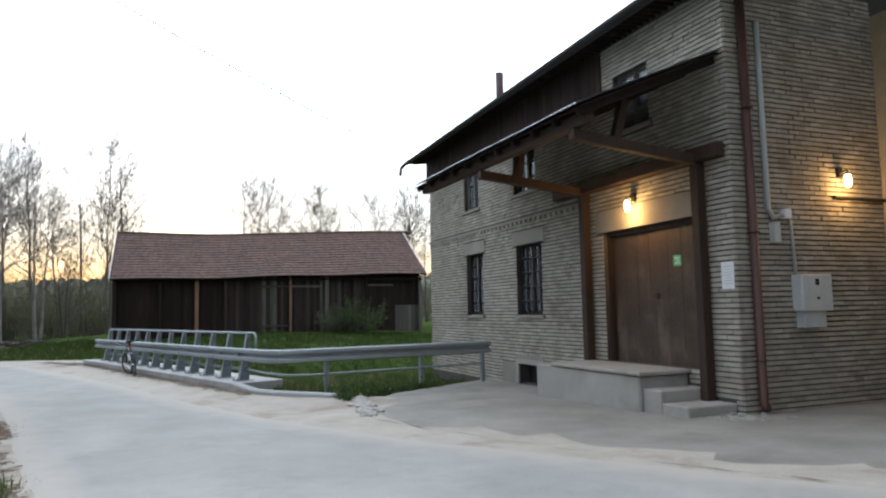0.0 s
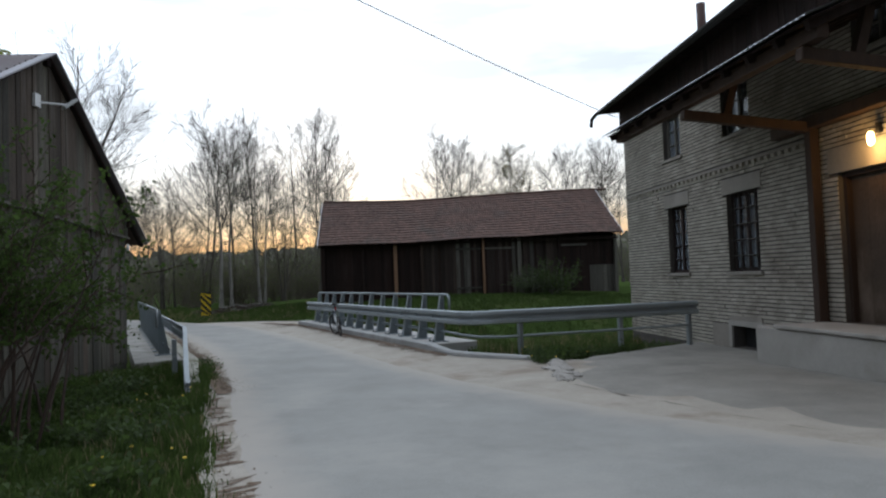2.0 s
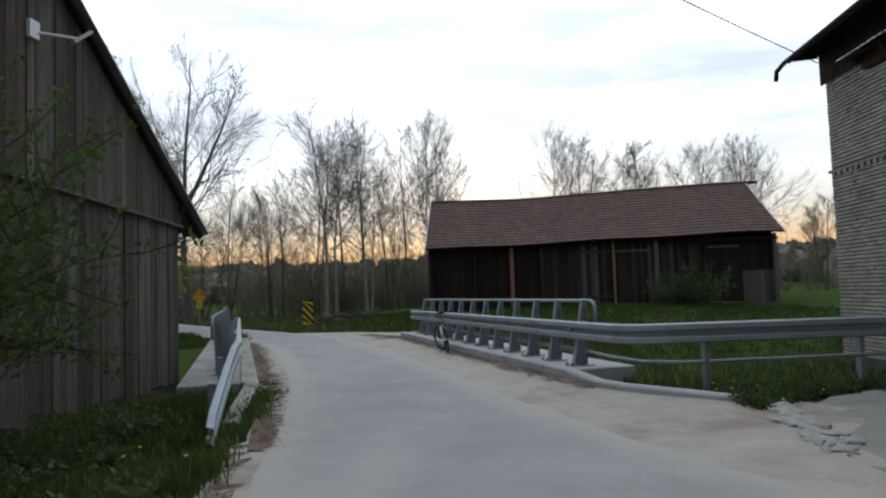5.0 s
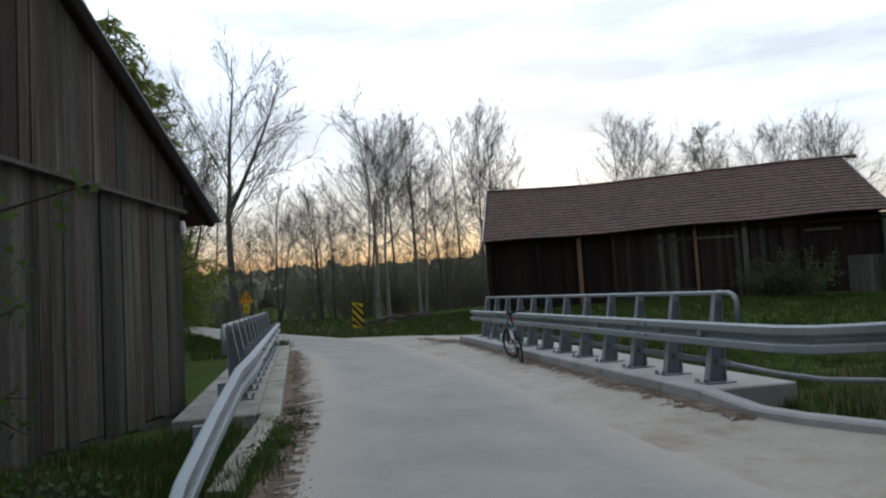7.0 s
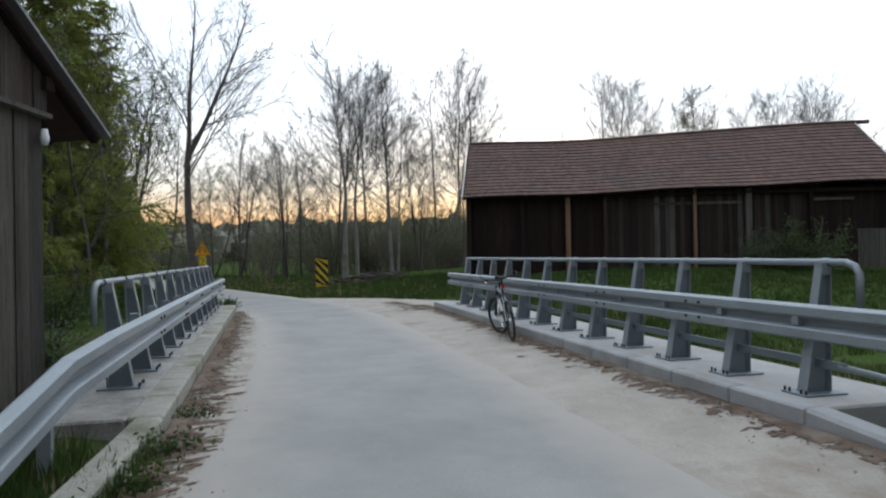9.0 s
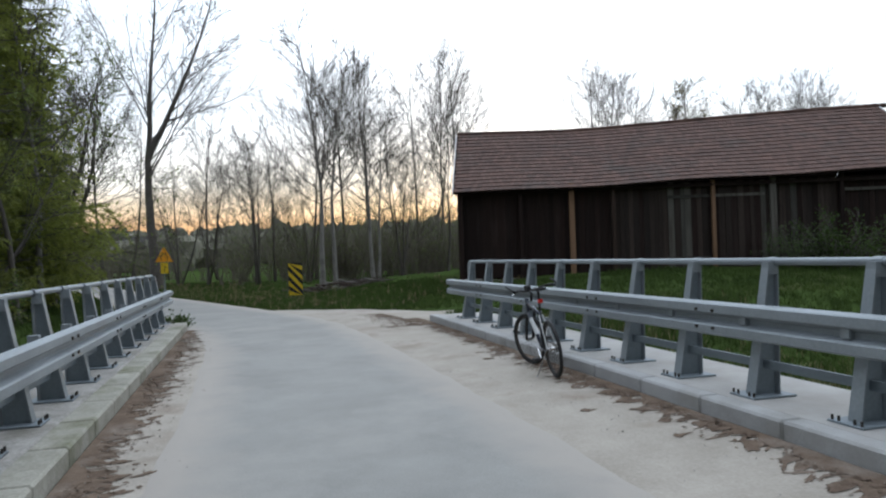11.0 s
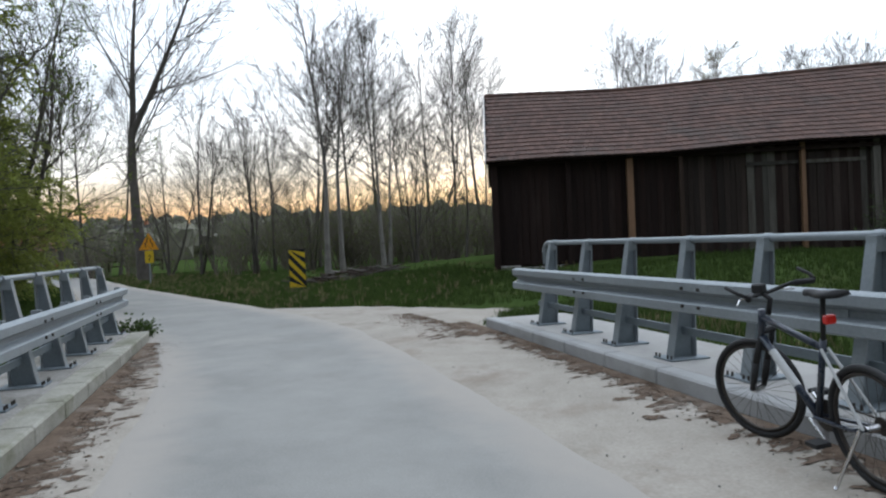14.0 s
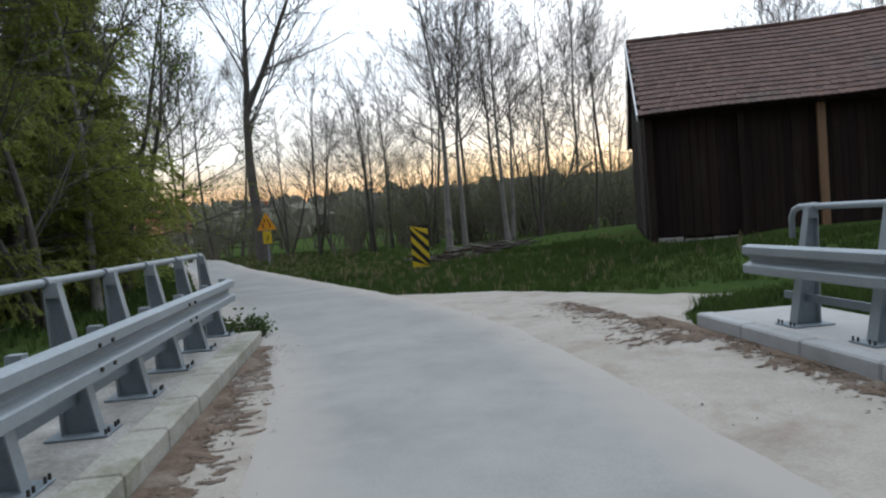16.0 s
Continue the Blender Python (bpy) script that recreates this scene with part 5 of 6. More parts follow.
def side_rail(B, E, side, n, name, rail_top, lab, at_post, at_hand, deck=DECK):
    """Guard rail, hand rail and posts along one side of the bridge."""
    d = Vector((E[0] - B[0], E[1] - B[1], 0))
    L = d.length
    d.normalize()
    outw = Vector((-d.y, d.x, 0)) * side
    rail = thing(name, pose(0, 0, 0), lab, "guard rail")
    post = bridge_post(rail_top - deck - 0.04, 0.20)
    yaw = math.degrees(math.atan2(outw.y, outw.x)) - 90
    for i in range(n):
        p = Vector((B[0], B[1], deck - 0.012)) + d * (0.35 + (L - 0.7) * i / (n - 1)) + outw * at_post
        q = copy_thing(post, pose(p.x, p.y, p.z, 0, 0, yaw))
        q.parent = rail
        q.name = "rail_post"
        for key in ("label", "category"):
            if key in q:
                del q[key]
    for o in (*post.children_recursive, post):
        bpy.data.objects.remove(o)
    bm = bmesh.new()
    a = Vector((B[0], B[1], rail_top)) + outw * at_hand
    b = Vector((E[0], E[1], rail_top)) + outw * at_hand
    up = Vector((0, 0, 1))
    tube(bm, [a - d * 0.02 - up * 0.42, a - d * 0.02 - up * 0.10, a + d * 0.03 - up * 0.03, a + d * 0.12, *[a.lerp(b, t / 8) for t in range(1, 8)], b - d * 0.12, b - d * 0.03 - up * 0.03, b + d * 0.02 - up * 0.10, b + d * 0.02 - up * 0.32], 0.032, 10)
    part("hand_rail", bm, GALV, rail, "", True)
    bm = bmesh.new()
    beam(bm, Vector((B[0], B[1], deck + 0.26)) + outw * (at_post + 0.15), Vector((E[0], E[1], deck + 0.26)) + outw * (at_post + 0.15), 0.025, 0.075)
    part("lower_bar", bm, POST_STEEL, rail)
    return rail, d, outw


R_LINE = ((-15.75, 8.42), (-28.40, 9.36))
right, rd, ro = side_rail(R_LINE[0], R_LINE[1], -1, 12, "guard_rail", 1.0, "galvanised steel bridge guard rail with hand rail", 0.25, 0.53, DECK_R)
gz = 0.485
GF, GN = Vector((-28.6, 9.53, gz)), Vector((-15.4, 8.66, gz))
pts = [GF, *[GF.lerp(GN, i / 6) for i in range(1, 7)], Vector((-14.6, 8.62, gz)), Vector((-14.22, 8.74, gz)), Vector((-13.98, 9.1, gz + 0.005)), Vector((-13.4, 10.9, gz + 0.005)), Vector((-12.9, 12.5, gz + 0.01)), Vector((-12.4, 13.9, gz + 0.015))]
w_rail("w_rail", pts, right, -1)
for p in ((-13.76, 9.75), (-13.02, 12.1), (-12.45, 13.75)):
    bm = bmesh.new()
    box(bm, p[0] - 0.13, p[0] - 0.04, p[1] - 0.05, p[1] + 0.05, -0.9, 0.55)
    part("end_post", bm, GALV, right)
bm = bmesh.new()
tube(bm, [(-15.8, 8.83, 0.11), (-15.0, 8.84, 0.06), (-14.4, 8.98, 0.03), (-13.95, 9.4, 0.03), (-13.3, 11.3, 0.05), (-12.5, 13.8, 0.08)], 0.03, 8)
part("end_bar", bm, GALV, right)

L_LINE = ((-18.85, 2.98), (-32.2, 3.80))
left, ld, lo = side_rail(L_LINE[0], L_LINE[1], 1, 12, "guard_rail", 0.90, "galvanised bridge guard rail with hand rail, bent down at one end", 0.10, 0.40)
zl = 0.40
P0 = Vector((-31.75, 3.78, zl))
P1 = Vector((-17.2, 2.93, zl))
pts = [P0, *[P0.lerp(P1, i / 6) for i in range(1, 7)], Vector((-16.3, 2.80, zl - 0.06)), Vector((-14.9, 2.6, zl - 0.33)), Vector((-13.65, 2.42, zl - 0.62)), Vector((-13.3, 2.38, zl - 0.75))]
w_rail("w_rail", pts, left, 1)
for x, y, t in ((-16.5, 2.73, 0.33), (-15.2, 2.56, 0.08)):
    bm = bmesh.new()
    box(bm, x - 0.05, x + 0.05, y - 0.13, y - 0.04, -1.0, t)
    part("end_post", bm, GALV, left)

# splice bolts on the guard rails
bolt_me = bmesh.new()
tube(bolt_me, [(0, 0, 0), (0, 0.018, 0)], 0.016, 6)
bolt_me = finish(bolt_me, "bolt")
bolt_me.materials.append(BOLT)
for rail, a, b, face, yaw in ((right, GF, GN, -1, 175.5), (left, P0, P1, 1, -3.3)):
    d = (b - a).normalized()
    nrm = Vector((-d.y, d.x, 0)) * face
    for k in range(1, 6):
        for dx in (-0.12, 0.12):
            for dz in (-0.08, 0.08):
                p = a.lerp(b, k / 6) + d * dx + nrm * 0.082 + Vector((0, 0, dz))
                share("bolt", bolt_me, rail, pose(p.x, p.y, p.z, 0, 0, yaw))

# ---- trees and shrubs ----
def sweep(vs, fs, pts, radii, n):
    """Adds a tapered bar through pts to the arrays."""
    s, first = None, len(vs)
    for i, p in enumerate(pts):
        ax = (pts[min(i + 1, len(pts) - 1)] - pts[max(i - 1, 0)]).normalized()
        s = ax.orthogonal().normalized() if s is None else (s - ax * s.dot(ax)).normalized()
        h = ax.cross(s)
        for k in range(n):
            a = 2 * math.pi * k / n
            vs.append(p + (s * math.cos(a) + h * math.sin(a)) * radii[i])
    for i in range(len(pts) - 1):
        for k in range(n):
            a, b = first + i * n + k, first + i * n + (k + 1) % n
            fs.append((a, b, b + n, a + n))


def bough(rng, start, way, length, rise, steps, kink=0.12):
    """A bending line that turns towards the sky by rise."""
    pts, d = [start.copy()], way.normalized()
    for _ in range(steps):
        d = (d + Vector((rng.gauss(0, kink), rng.gauss(0, kink), rise + rng.gauss(0, kink * 0.6)))).normalized()
        pts.append(pts[-1] + d * length / steps)
    return pts


def aside(rng, axis, angle):
    o = axis.orthogonal().normalized()
    o.rotate(Matrix.Rotation(rng.uniform(0, 2 * math.pi), 3, axis))
    return (axis * math.cos(angle) + o * math.sin(angle)).normalized()


def pick(pts, t):
    i = min(int(t * (len(pts) - 1)), len(pts) - 2)
    f = t * (len(pts) - 1) - i
    return pts[i].lerp(pts[i + 1], f), (pts[i + 1] - pts[i]).normalized()


def leaf_at(vs, fs, rng, p, size):
    a = Vector((rng.gauss(0, 1), rng.gauss(0, 1), rng.gauss(0, 1))).normalized()
    b = a.orthogonal().normalized() * size * 0.32
    a *= size
    i = len(vs)
    vs += [p, p + a * 0.5 + b, p + a, p + a * 0.5 - b]
    fs.append((i, i + 1, i + 2, i + 3))


def bare_tree(name, seed, h, r, bark, label, low=0.3, spread_=0.36, n1=18, n2=7, n3=4, stems=1, lean=0.0, leaf=0, leaf_mat=None, twig=0.0095, fork=0.0, open_=1.0):
    """Limbs rise from the trunk and fan out; open_: the lowest limbs' angle to the trunk; fork: the height share at which a second leader parts."""
    rng = random.Random(seed)
    tree = thing(name, pose(0, 0, 0), label, "tree", "trees by the road")
    tv, tf, cv, cf, lv, lf = [], [], [], [], [], []
    trunks = []
    for s in range(stems):
        base = Vector((rng.uniform(-0.3, 0.3) * (s > 0), rng.uniform(-0.3, 0.3) * (s > 0), -0.4))
        hh = h * (1 if s == 0 else rng.uniform(0.75, 0.95))
        way = Vector((rng.gauss(0, 0.04) + lean, rng.gauss(0, 0.06), 1)) if s == 0 else Vector((rng.gauss(0, 0.22), rng.gauss(0, 0.22), 1))
        pts = bough(rng, base, way, hh + 0.4, 0.05, 10, 0.045)
        rad = [r * (1 - 0.94 * (i / 10) ** 0.75) * (1.3 if i == 0 else 1) + 0.007 for i in range(11)]
        sweep(tv, tf, pts, rad, 8)
        trunks.append((pts, rad, hh, low))
    if fork:
        p, ax = pick(trunks[0][0], fork)
        hh = h * (1 - fork) * 0.92
        pts = bough(rng, p, Vector((0.02, 0.5, 1)), hh, 0.012, 10, 0.04)
        rad = [r * 0.6 * (1 - 0.94 * (i / 10) ** 0.8) + 0.007 for i in range(11)]
        sweep(tv, tf, pts, rad, 8)
        trunks.append((pts, rad, hh, 0.15))
    for pts, rad, hh, lo_ in trunks:
        count = n1 // len(trunks) + 2
        for i in range(count):
            u = (i + rng.random() * 0.8) / count
            t = lo_ + (0.97 - lo_) * u
            p, ax = pick(pts, t)
            L = hh * spread_ * 1.3 * (1.1 - u * 0.85) ** 0.9 * rng.uniform(0.65, 1.15) + 0.4
            b1 = bough(rng, p, aside(rng, ax, open_ * (1 - 0.4 * u) * rng.uniform(0.75, 1.25)), L, 0.06, 6, 0.075)
            r1 = max(0.012, rad[min(10, int(t * 10))] * 0.30)
            sweep(cv, cf, b1, [r1 * (1 - 0.85 * q / 6) + 0.004 for q in range(7)], 4)
            for j in range(n2):
                t2 = 0.15 + 0.83 * (j + rng.random()) / n2
                p2, ax2 = pick(b1, min(t2, 0.98))
                L2 = L * 0.52 * (1.15 - t2 * 0.7) * rng.uniform(0.6, 1.2)
                b2 = bough(rng, p2, aside(rng, ax2, rng.uniform(0.4, 0.9)), L2, 0.07, 3, 0.08)
                sweep(cv, cf, b2, [max(twig * 1.3, r1 * 0.32), twig * 1.25, twig, twig * 0.6], 3)
                for k in range(n3):
                    p3, ax3 = pick(b2, rng.uniform(0.12, 0.98))
                    b3 = bough(rng, p3, aside(rng, ax3, rng.uniform(0.35, 0.8)), L2 * rng.uniform(0.35, 0.7), 0.07, 2, 0.08)
                    sweep(cv, cf, b3, [twig * 0.85, twig * 0.65, twig * 0.4], 3)
                    for q in range(leaf):
                        lp, _ = pick(b3, rng.uniform(0.2, 1.0) * 0.99)
                        leaf_at(lv, lf, rng, lp + Vector((rng.gauss(0, 0.08), rng.gauss(0, 0.08), rng.gauss(0, 0.08))), rng.uniform(0.06, 0.12))
    raw("trunk", tv, tf, bark, tree, True)
    raw("crown", cv, cf, TWIG, tree)
    if leaf:
        tagged(raw("leaves", lv, lf, leaf_mat, tree), kind="stuff")
    return tree


def conifer(name, seed, h, r, label):
    """A larch: level boughs whose branchlets hang down, hung with tufts of soft needles."""
    rng = random.Random(seed)
    tree = thing(name, pose(0, 0, 0), label, "tree", "larches behind the guard rail")
    tv, tf, cv, cf, lv, lf = [], [], [], [], [], []
    pts = bough(rng, Vector((0, 0, -0.5)), Vector((0.02, 0.0, 1)), h, 0.06, 10, 0.025)
    sweep(tv, tf, pts, [r * (1 - 0.95 * i / 10) + 0.01 for i in range(11)], 8)
    for i in range(120):
        t = 0.10 + 0.88 * i / 120
        p, ax = pick(pts, t)
        L = (h * 0.235 * (1.06 - t) + 0.4) * rng.uniform(0.55, 1.25)
        a = rng.uniform(0, 2 * math.pi)
        b1 = bough(rng, p, Vector((math.cos(a), math.sin(a), 0.05)), L, rng.uniform(-0.03, 0.09), 5, 0.1)
        sweep(cv, cf, b1, [0.032 * (1 - q / 6) + 0.005 for q in range(6)], 4)
        for j in range(13):
            p2, ax2 = pick(b1, min(0.98, 0.15 + 0.85 * j / 12))
            d2 = Vector((ax2.y, -ax2.x, 0)) * rng.uniform(-0.9, 0.9) + ax2 * 0.6 + Vector((0, 0, rng.uniform(-0.9, 0.15)))
            L2 = 0.25 + L * 0.24 * rng.uniform(0.5, 1.3)
            b2 = bough(rng, p2, d2, L2, -0.16, 3, 0.1)
            sweep(cv, cf, b2, [0.009, 0.007, 0.005, 0.003], 3)
            for k in range(int(30 * L2 / 0.5) + 6):
                q, dq = pick(b2, rng.random() * 0.99)
                tip = q + (dq * 0.5 + Vector((rng.gauss(0, 0.6), rng.gauss(0, 0.6), rng.gauss(-0.1, 0.6)))).normalized() * rng.uniform(0.05, 0.12)
                w = (tip - q).orthogonal().normalized() * 0.016
                n = len(lv)
                lv += [q - w * 0.5, q + w * 0.5, tip + w, tip - w]
                lf.append((n, n + 1, n + 2, n + 3))
    raw("trunk", tv, tf, BARK, tree, True)
    raw("crown", cv, cf, TWIG, tree)
    tagged(raw("needles", lv, lf, LARCH, tree), kind="stuff")
    return tree


def shrub(name, seed, h, w, n, leaves, mat, label, leaf_size=0.07, group="shrubs", r=0.022, arch=-0.05):
    rng = random.Random(seed)
    bush = thing(name, pose(0, 0, 0), label, "shrub", group)
    cv, cf, lv, lf = [], [], [], []
    for i in range(n):
        a = rng.uniform(0, 2 * math.pi)
        b1 = bough(rng, Vector((rng.gauss(0, w * 0.1), rng.gauss(0, w * 0.1), -0.1)), Vector((math.cos(a) * w / h, math.sin(a) * w / h, 1.0)), h * rng.uniform(0.6, 1.15), arch, 6, 0.14)
        b1 = [q for q in b1 if math.hypot(q.x, q.y) < w * 1.1] or b1[:2]
        b1 = b1 if len(b1) > 1 else [b1[0], b1[0] + Vector((0, 0, 0.3))]
        sweep(cv, cf, b1, [r * (1 - q / 7.5) for q in range(len(b1))], 4)
        for j in range(9):
            t = 0.2 + 0.8 * j / 9
            p, ax = pick(b1, t)
            if math.hypot(p.x, p.y) > w * 1.05:
                continue
            b2 = bough(rng, p, aside(rng, ax, rng.uniform(0.5, 1.1)), h * (0.2 if h > 3 else 0.28) * rng.uniform(0.5, 1.2), 0.02, 3, 0.18)
            sweep(cv, cf, b2, [r * 0.35, r * 0.27, r * 0.2, r * 0.14], 3)
            for k in range(leaves):
                q, _ = pick(b2, rng.random() * 0.99)
                leaf_at(lv, lf, rng, q + Vector((rng.gauss(0, 0.07), rng.gauss(0, 0.07), rng.gauss(0, 0.07))), leaf_size * rng.uniform(0.6, 1.3))
    raw("crown", cv, cf, TWIG, bush)
    if lv:
        tagged(raw("leaves", lv, lf, mat, bush), kind="stuff")
    return bush


def plant(model, x, y, turn, k=1.0, kz=None, sink=0.0):
    m = pose(x, y, land(x, y) - sink, 0, 0, turn) @ Matrix.Diagonal((k, k, kz or k, 1))
    return copy_thing(model, m)


def clear(model):
    for o in (*model.children_recursive, model):
        bpy.data.objects.remove(o)


# two birches by the arrow board
BIRCH = bare_tree("birch_tree", 3, 15.5, 0.17, PALE_BARK, "tall bare pale-barked birch on the grassy verge", 0.34, 0.29, 24, 8, 5)
plant(BIRCH, -52.7, 10.8, 30, 0.92)
plant(BIRCH, -52.3, 11.45, 200, 0.8)
plant(BIRCH, -56.5, 14.6, 120, 0.82)
plant(BIRCH, -58.5, 15.4, 280, 0.75)
plant(BIRCH, -39.9, -0.35, 75, 0.75)
clear(BIRCH)
# the great forked tree behind the road sign
GREAT = bare_tree("ash_tree", 14, 21.5, 0.36, BARK, "great bare forked tree with spreading limbs beside the road", 0.33, 0.36, 38, 8, 6, 1, 0.0, 0, None, 0.010, 0.42, 0.9)
plant(GREAT, -62.6, 1.95, 0)
clear(GREAT)
ALDER = [bare_tree("alder_tree", 20 + i, h, r, BARK, "bare grey roadside tree with fine twigs", low, sp, n1, 8, 5, st) for i, (h, r, low, sp, n1, st) in enumerate(((15, 0.14, 0.36, 0.32, 22, 1), (13, 0.12, 0.36, 0.36, 22, 2), (17, 0.16, 0.42, 0.30, 22, 1), (11, 0.12, 0.22, 0.42, 22, 3)))]
SPOTS = [(-66.2, 5.0, 1, 0.95), (-64.5, 8.2, 3, 0.95), (-70, 10, 1, 1.0), (-72, 13.5, 0, 1.1), (-74, 16.5, 2, 1.05), (-71, 18.2, 0, 1.2), (-72, 22.5, 1, 1.35), (-74, 25, 0, 1.25), (-70, 26.4, 2, 1.05),
         (-76, 29, 1, 1.05), (-80, 14, 2, 0.95), (-82, 23, 0, 1.0), (-72, -2.2, 2, 0.85), (-74, -4.0, 2, 0.9), (-70, -3.4, 0, 0.9), (-78, -1, 2, 0.9), (-68, 3.0, 3, 0.8), (-60, 17.5, 3, 0.8), (-84, 6, 1, 0.9), (-88, 10, 0, 0.9), (-66, 12, 3, 0.7),
         (-58, 20, 0, 0.7)]
for i, (x, y, v, k) in enumerate(SPOTS):
    plant(ALDER[v], x, y, i * 77, k)
# trees over the barn's roof: bare fans and one dense crown full of buds
BUD = [bare_tree("budding_tree", 40, 16, 0.17, BARK, "bare fan-shaped tree behind the barn", 0.42, 0.36, 28, 8, 7, 2), bare_tree("budding_tree", 41, 15, 0.2, BARK, "dense round tree with yellow-green spring buds behind the barn", 0.36, 0.34, 38, 9, 7, 2, 0.0, 4, BUD_LEAF)]
for i, (x, y, v, k) in enumerate(((-66, 35.6, 0, 1.0), (-65, 38.8, 0, 0.97), (-66, 45, 1, 1.0), (-62, 49, 0, 0.90), (-61, 53.2, 0, 0.97), (-60, 56.6, 0, 0.86), (-57, 61, 1, 0.6), (-50, 64, 0, 0.5), (-42, 68, 1, 0.5))):
    plant(BUD[v], x, y, 50 + i * 101, k)
# fresh green trees by the creek, seen past the shed
GREEN = bare_tree("willow_tree", 60, 11, 0.13, BARK, "slender tree with light green spring leaves at the creek", 0.15, 0.30, 22, 7, 4, 2, 0.06, 4, LEAF)
for x, y, t, k in ((-44.5, -0.9, 10, 0.95), (-48.5, -2.2, 140, 1.05), (-37.0, -0.4, 250, 0.8), (-52, -4.5, 60, 1.0)):
    plant(GREEN, x, y, t, k)
clear(GREEN)
LARCHES = [conifer("larch_tree", 70, 15, 0.2, "tall larch with soft green needle sprays"), conifer("larch_tree", 71, 13, 0.17, "tall larch with soft green needle sprays")]
for i, (x, y, k) in enumerate(((-40.0, -2.0, 1.0), (-43.2, -3.2, 1.0), (-37.5, -4.2, 1.1), (-46.5, -4.6, 0.9), (-34.0, -6.0, 1.1), (-41.5, -7.5, 1.1), (-32.5, -2.6, 0.6), (-30, -9.5, 1.1), (-41.6, -0.9, 0.62), (-45.0, -1.9, 0.75), (-36.2, -1.4, 0.5), (-43.0, -2.3, 1.0), (-39.2, -1.7, 0.85), (-47.5, -3.4, 1.05), (-29.0, -8.0, 0.9), (-31.5, -6.2, 0.75))):
    plant(LARCHES[i % 2], x, y, i * 63, k)
for mdl in ALDER + BUD + LARCHES:
    clear(mdl)

# elder before the shed's gable, bush at the barn, small growth along the bank
def elder(x, y, seed, n, aim, reach):
    """Long stems that rise, arch over towards aim (degrees) and hang leafy twigs."""
    rng = random.Random(seed)
    bush = thing("elder_shrub", pose(x, y, land(x, y)), "leafy elder shrub with long arching stems before the shed", "shrub", "shrubs")
    cv, cf, lv, lf = [], [], [], []
    for i in range(n):
        a = radians(aim + rng.gauss(0, 24))
        L = reach * rng.uniform(0.55, 1.1)
        up = rng.uniform(1.5, 3.6)
        b1 = bough(rng, Vector((rng.gauss(0, 0.25), rng.gauss(0, 0.25), -0.1)), Vector((math.cos(a), math.sin(a), up)), L, -0.15 * rng.uniform(0.4, 1.1), 9, 0.07)
        if any(y + q.y > along(ROAD_L, x + q.x) - 1.3 or q.z > 5.2 for q in b1):
            continue
        sweep(cv, cf, b1, [0.026 * (1 - q / 10.5) for q in range(10)], 5)
        for j in range(15):
            p, ax = pick(b1, min(0.98, 0.3 + 0.69 * j / 14))
            if p.z < 1.25:
                continue
            b2 = bough(rng, p, aside(rng, ax, rng.uniform(0.5, 1.1)), rng.uniform(0.35, 0.95), 0.03, 3, 0.15)
            sweep(cv, cf, b2, [0.010, 0.008, 0.006, 0.004], 3)
            for c in range(4):
                q, _ = pick(b2, 0.2 + 0.26 * c)
                for k in range(6):
                    leaf_at(lv, lf, rng, q + Vector((rng.gauss(0, 0.06), rng.gauss(0, 0.06), rng.gauss(0, 0.06))), rng.uniform(0.05, 0.11))
    raw("crown", cv, cf, BROWN_WOOD, bush)
    tagged(raw("leaves", lv, lf, DARK_LEAF, bush), kind="stuff")


elder(-10.9, 0.2, 80, 9, 150, 3.7)
elder(-10.2, -0.7, 81, 12, 150, 4.4)
elder(-11.6, -0.5, 82, 9, 155, 4.6)
BUSH = shrub("bush", 81, 2.0, 1.5, 26, 10, DARK_LEAF, "dark green bush against the barn wall", 0.09)
plant(BUSH, -32.6, 25.2, 0, 1.15)
plant(BUSH, -33.4, 24.0, 90, 0.85)
plant(BUSH, -30.5, -0.2, 40, 0.9)
plant(BUSH, -26.5, 0.3, 140, 0.8)
plant(BUSH, -21.5, 0.6, 200, 0.8)
clear(BUSH)

# thicket of bare saplings and brush at the meadow's far side
THICKET = shrub("brush", 82, 6.0, 2.4, 9, 3, LEAF, "bare brown thicket", 0.09, "", 0.028, 0.03)
bits = [(o.name.split(".")[0], o.data) for o in THICKET.children]
rng = random.Random(5)
cv, cf, lv, lf = [], [], [], []
spots = [(rng.uniform(-92, -62), rng.uniform(6, 46)) for _ in range(190)] + [(rng.uniform(-95, -68), rng.uniform(-9, 6)) for _ in range(30)] + [(rng.uniform(-48, -36), rng.uniform(-12, -3)) for _ in range(22)] + [(rng.uniform(-72, -40), rng.uniform(46, 80)) for _ in range(40)] + [(rng.uniform(-69, -61), rng.uniform(14, 36)) for _ in range(75)]
for x, y in spots:
    m = pose(x, y, land(x, y), 0, 0, rng.uniform(0, 360)) @ Matrix.Diagonal((1, 1, rng.uniform(0.7, 1.25), 1))
    for nm, me in bits:
        V, F = (cv, cf) if nm == "crown" else (lv, lf)
        b = len(V)
        V += [m @ v.co for v in me.vertices]
        F += [[b + i for i in f.vertices] for f in me.polygons]
clear(THICKET)
tagged(raw("thicket", cv, cf, BRUSH), "bare brown thicket of saplings beyond the meadow", "thicket", kind="stuff")
tagged(raw("thicket_buds", lv, lf, LEAF), "sparse green buds in the thicket", "leaves", kind="stuff")

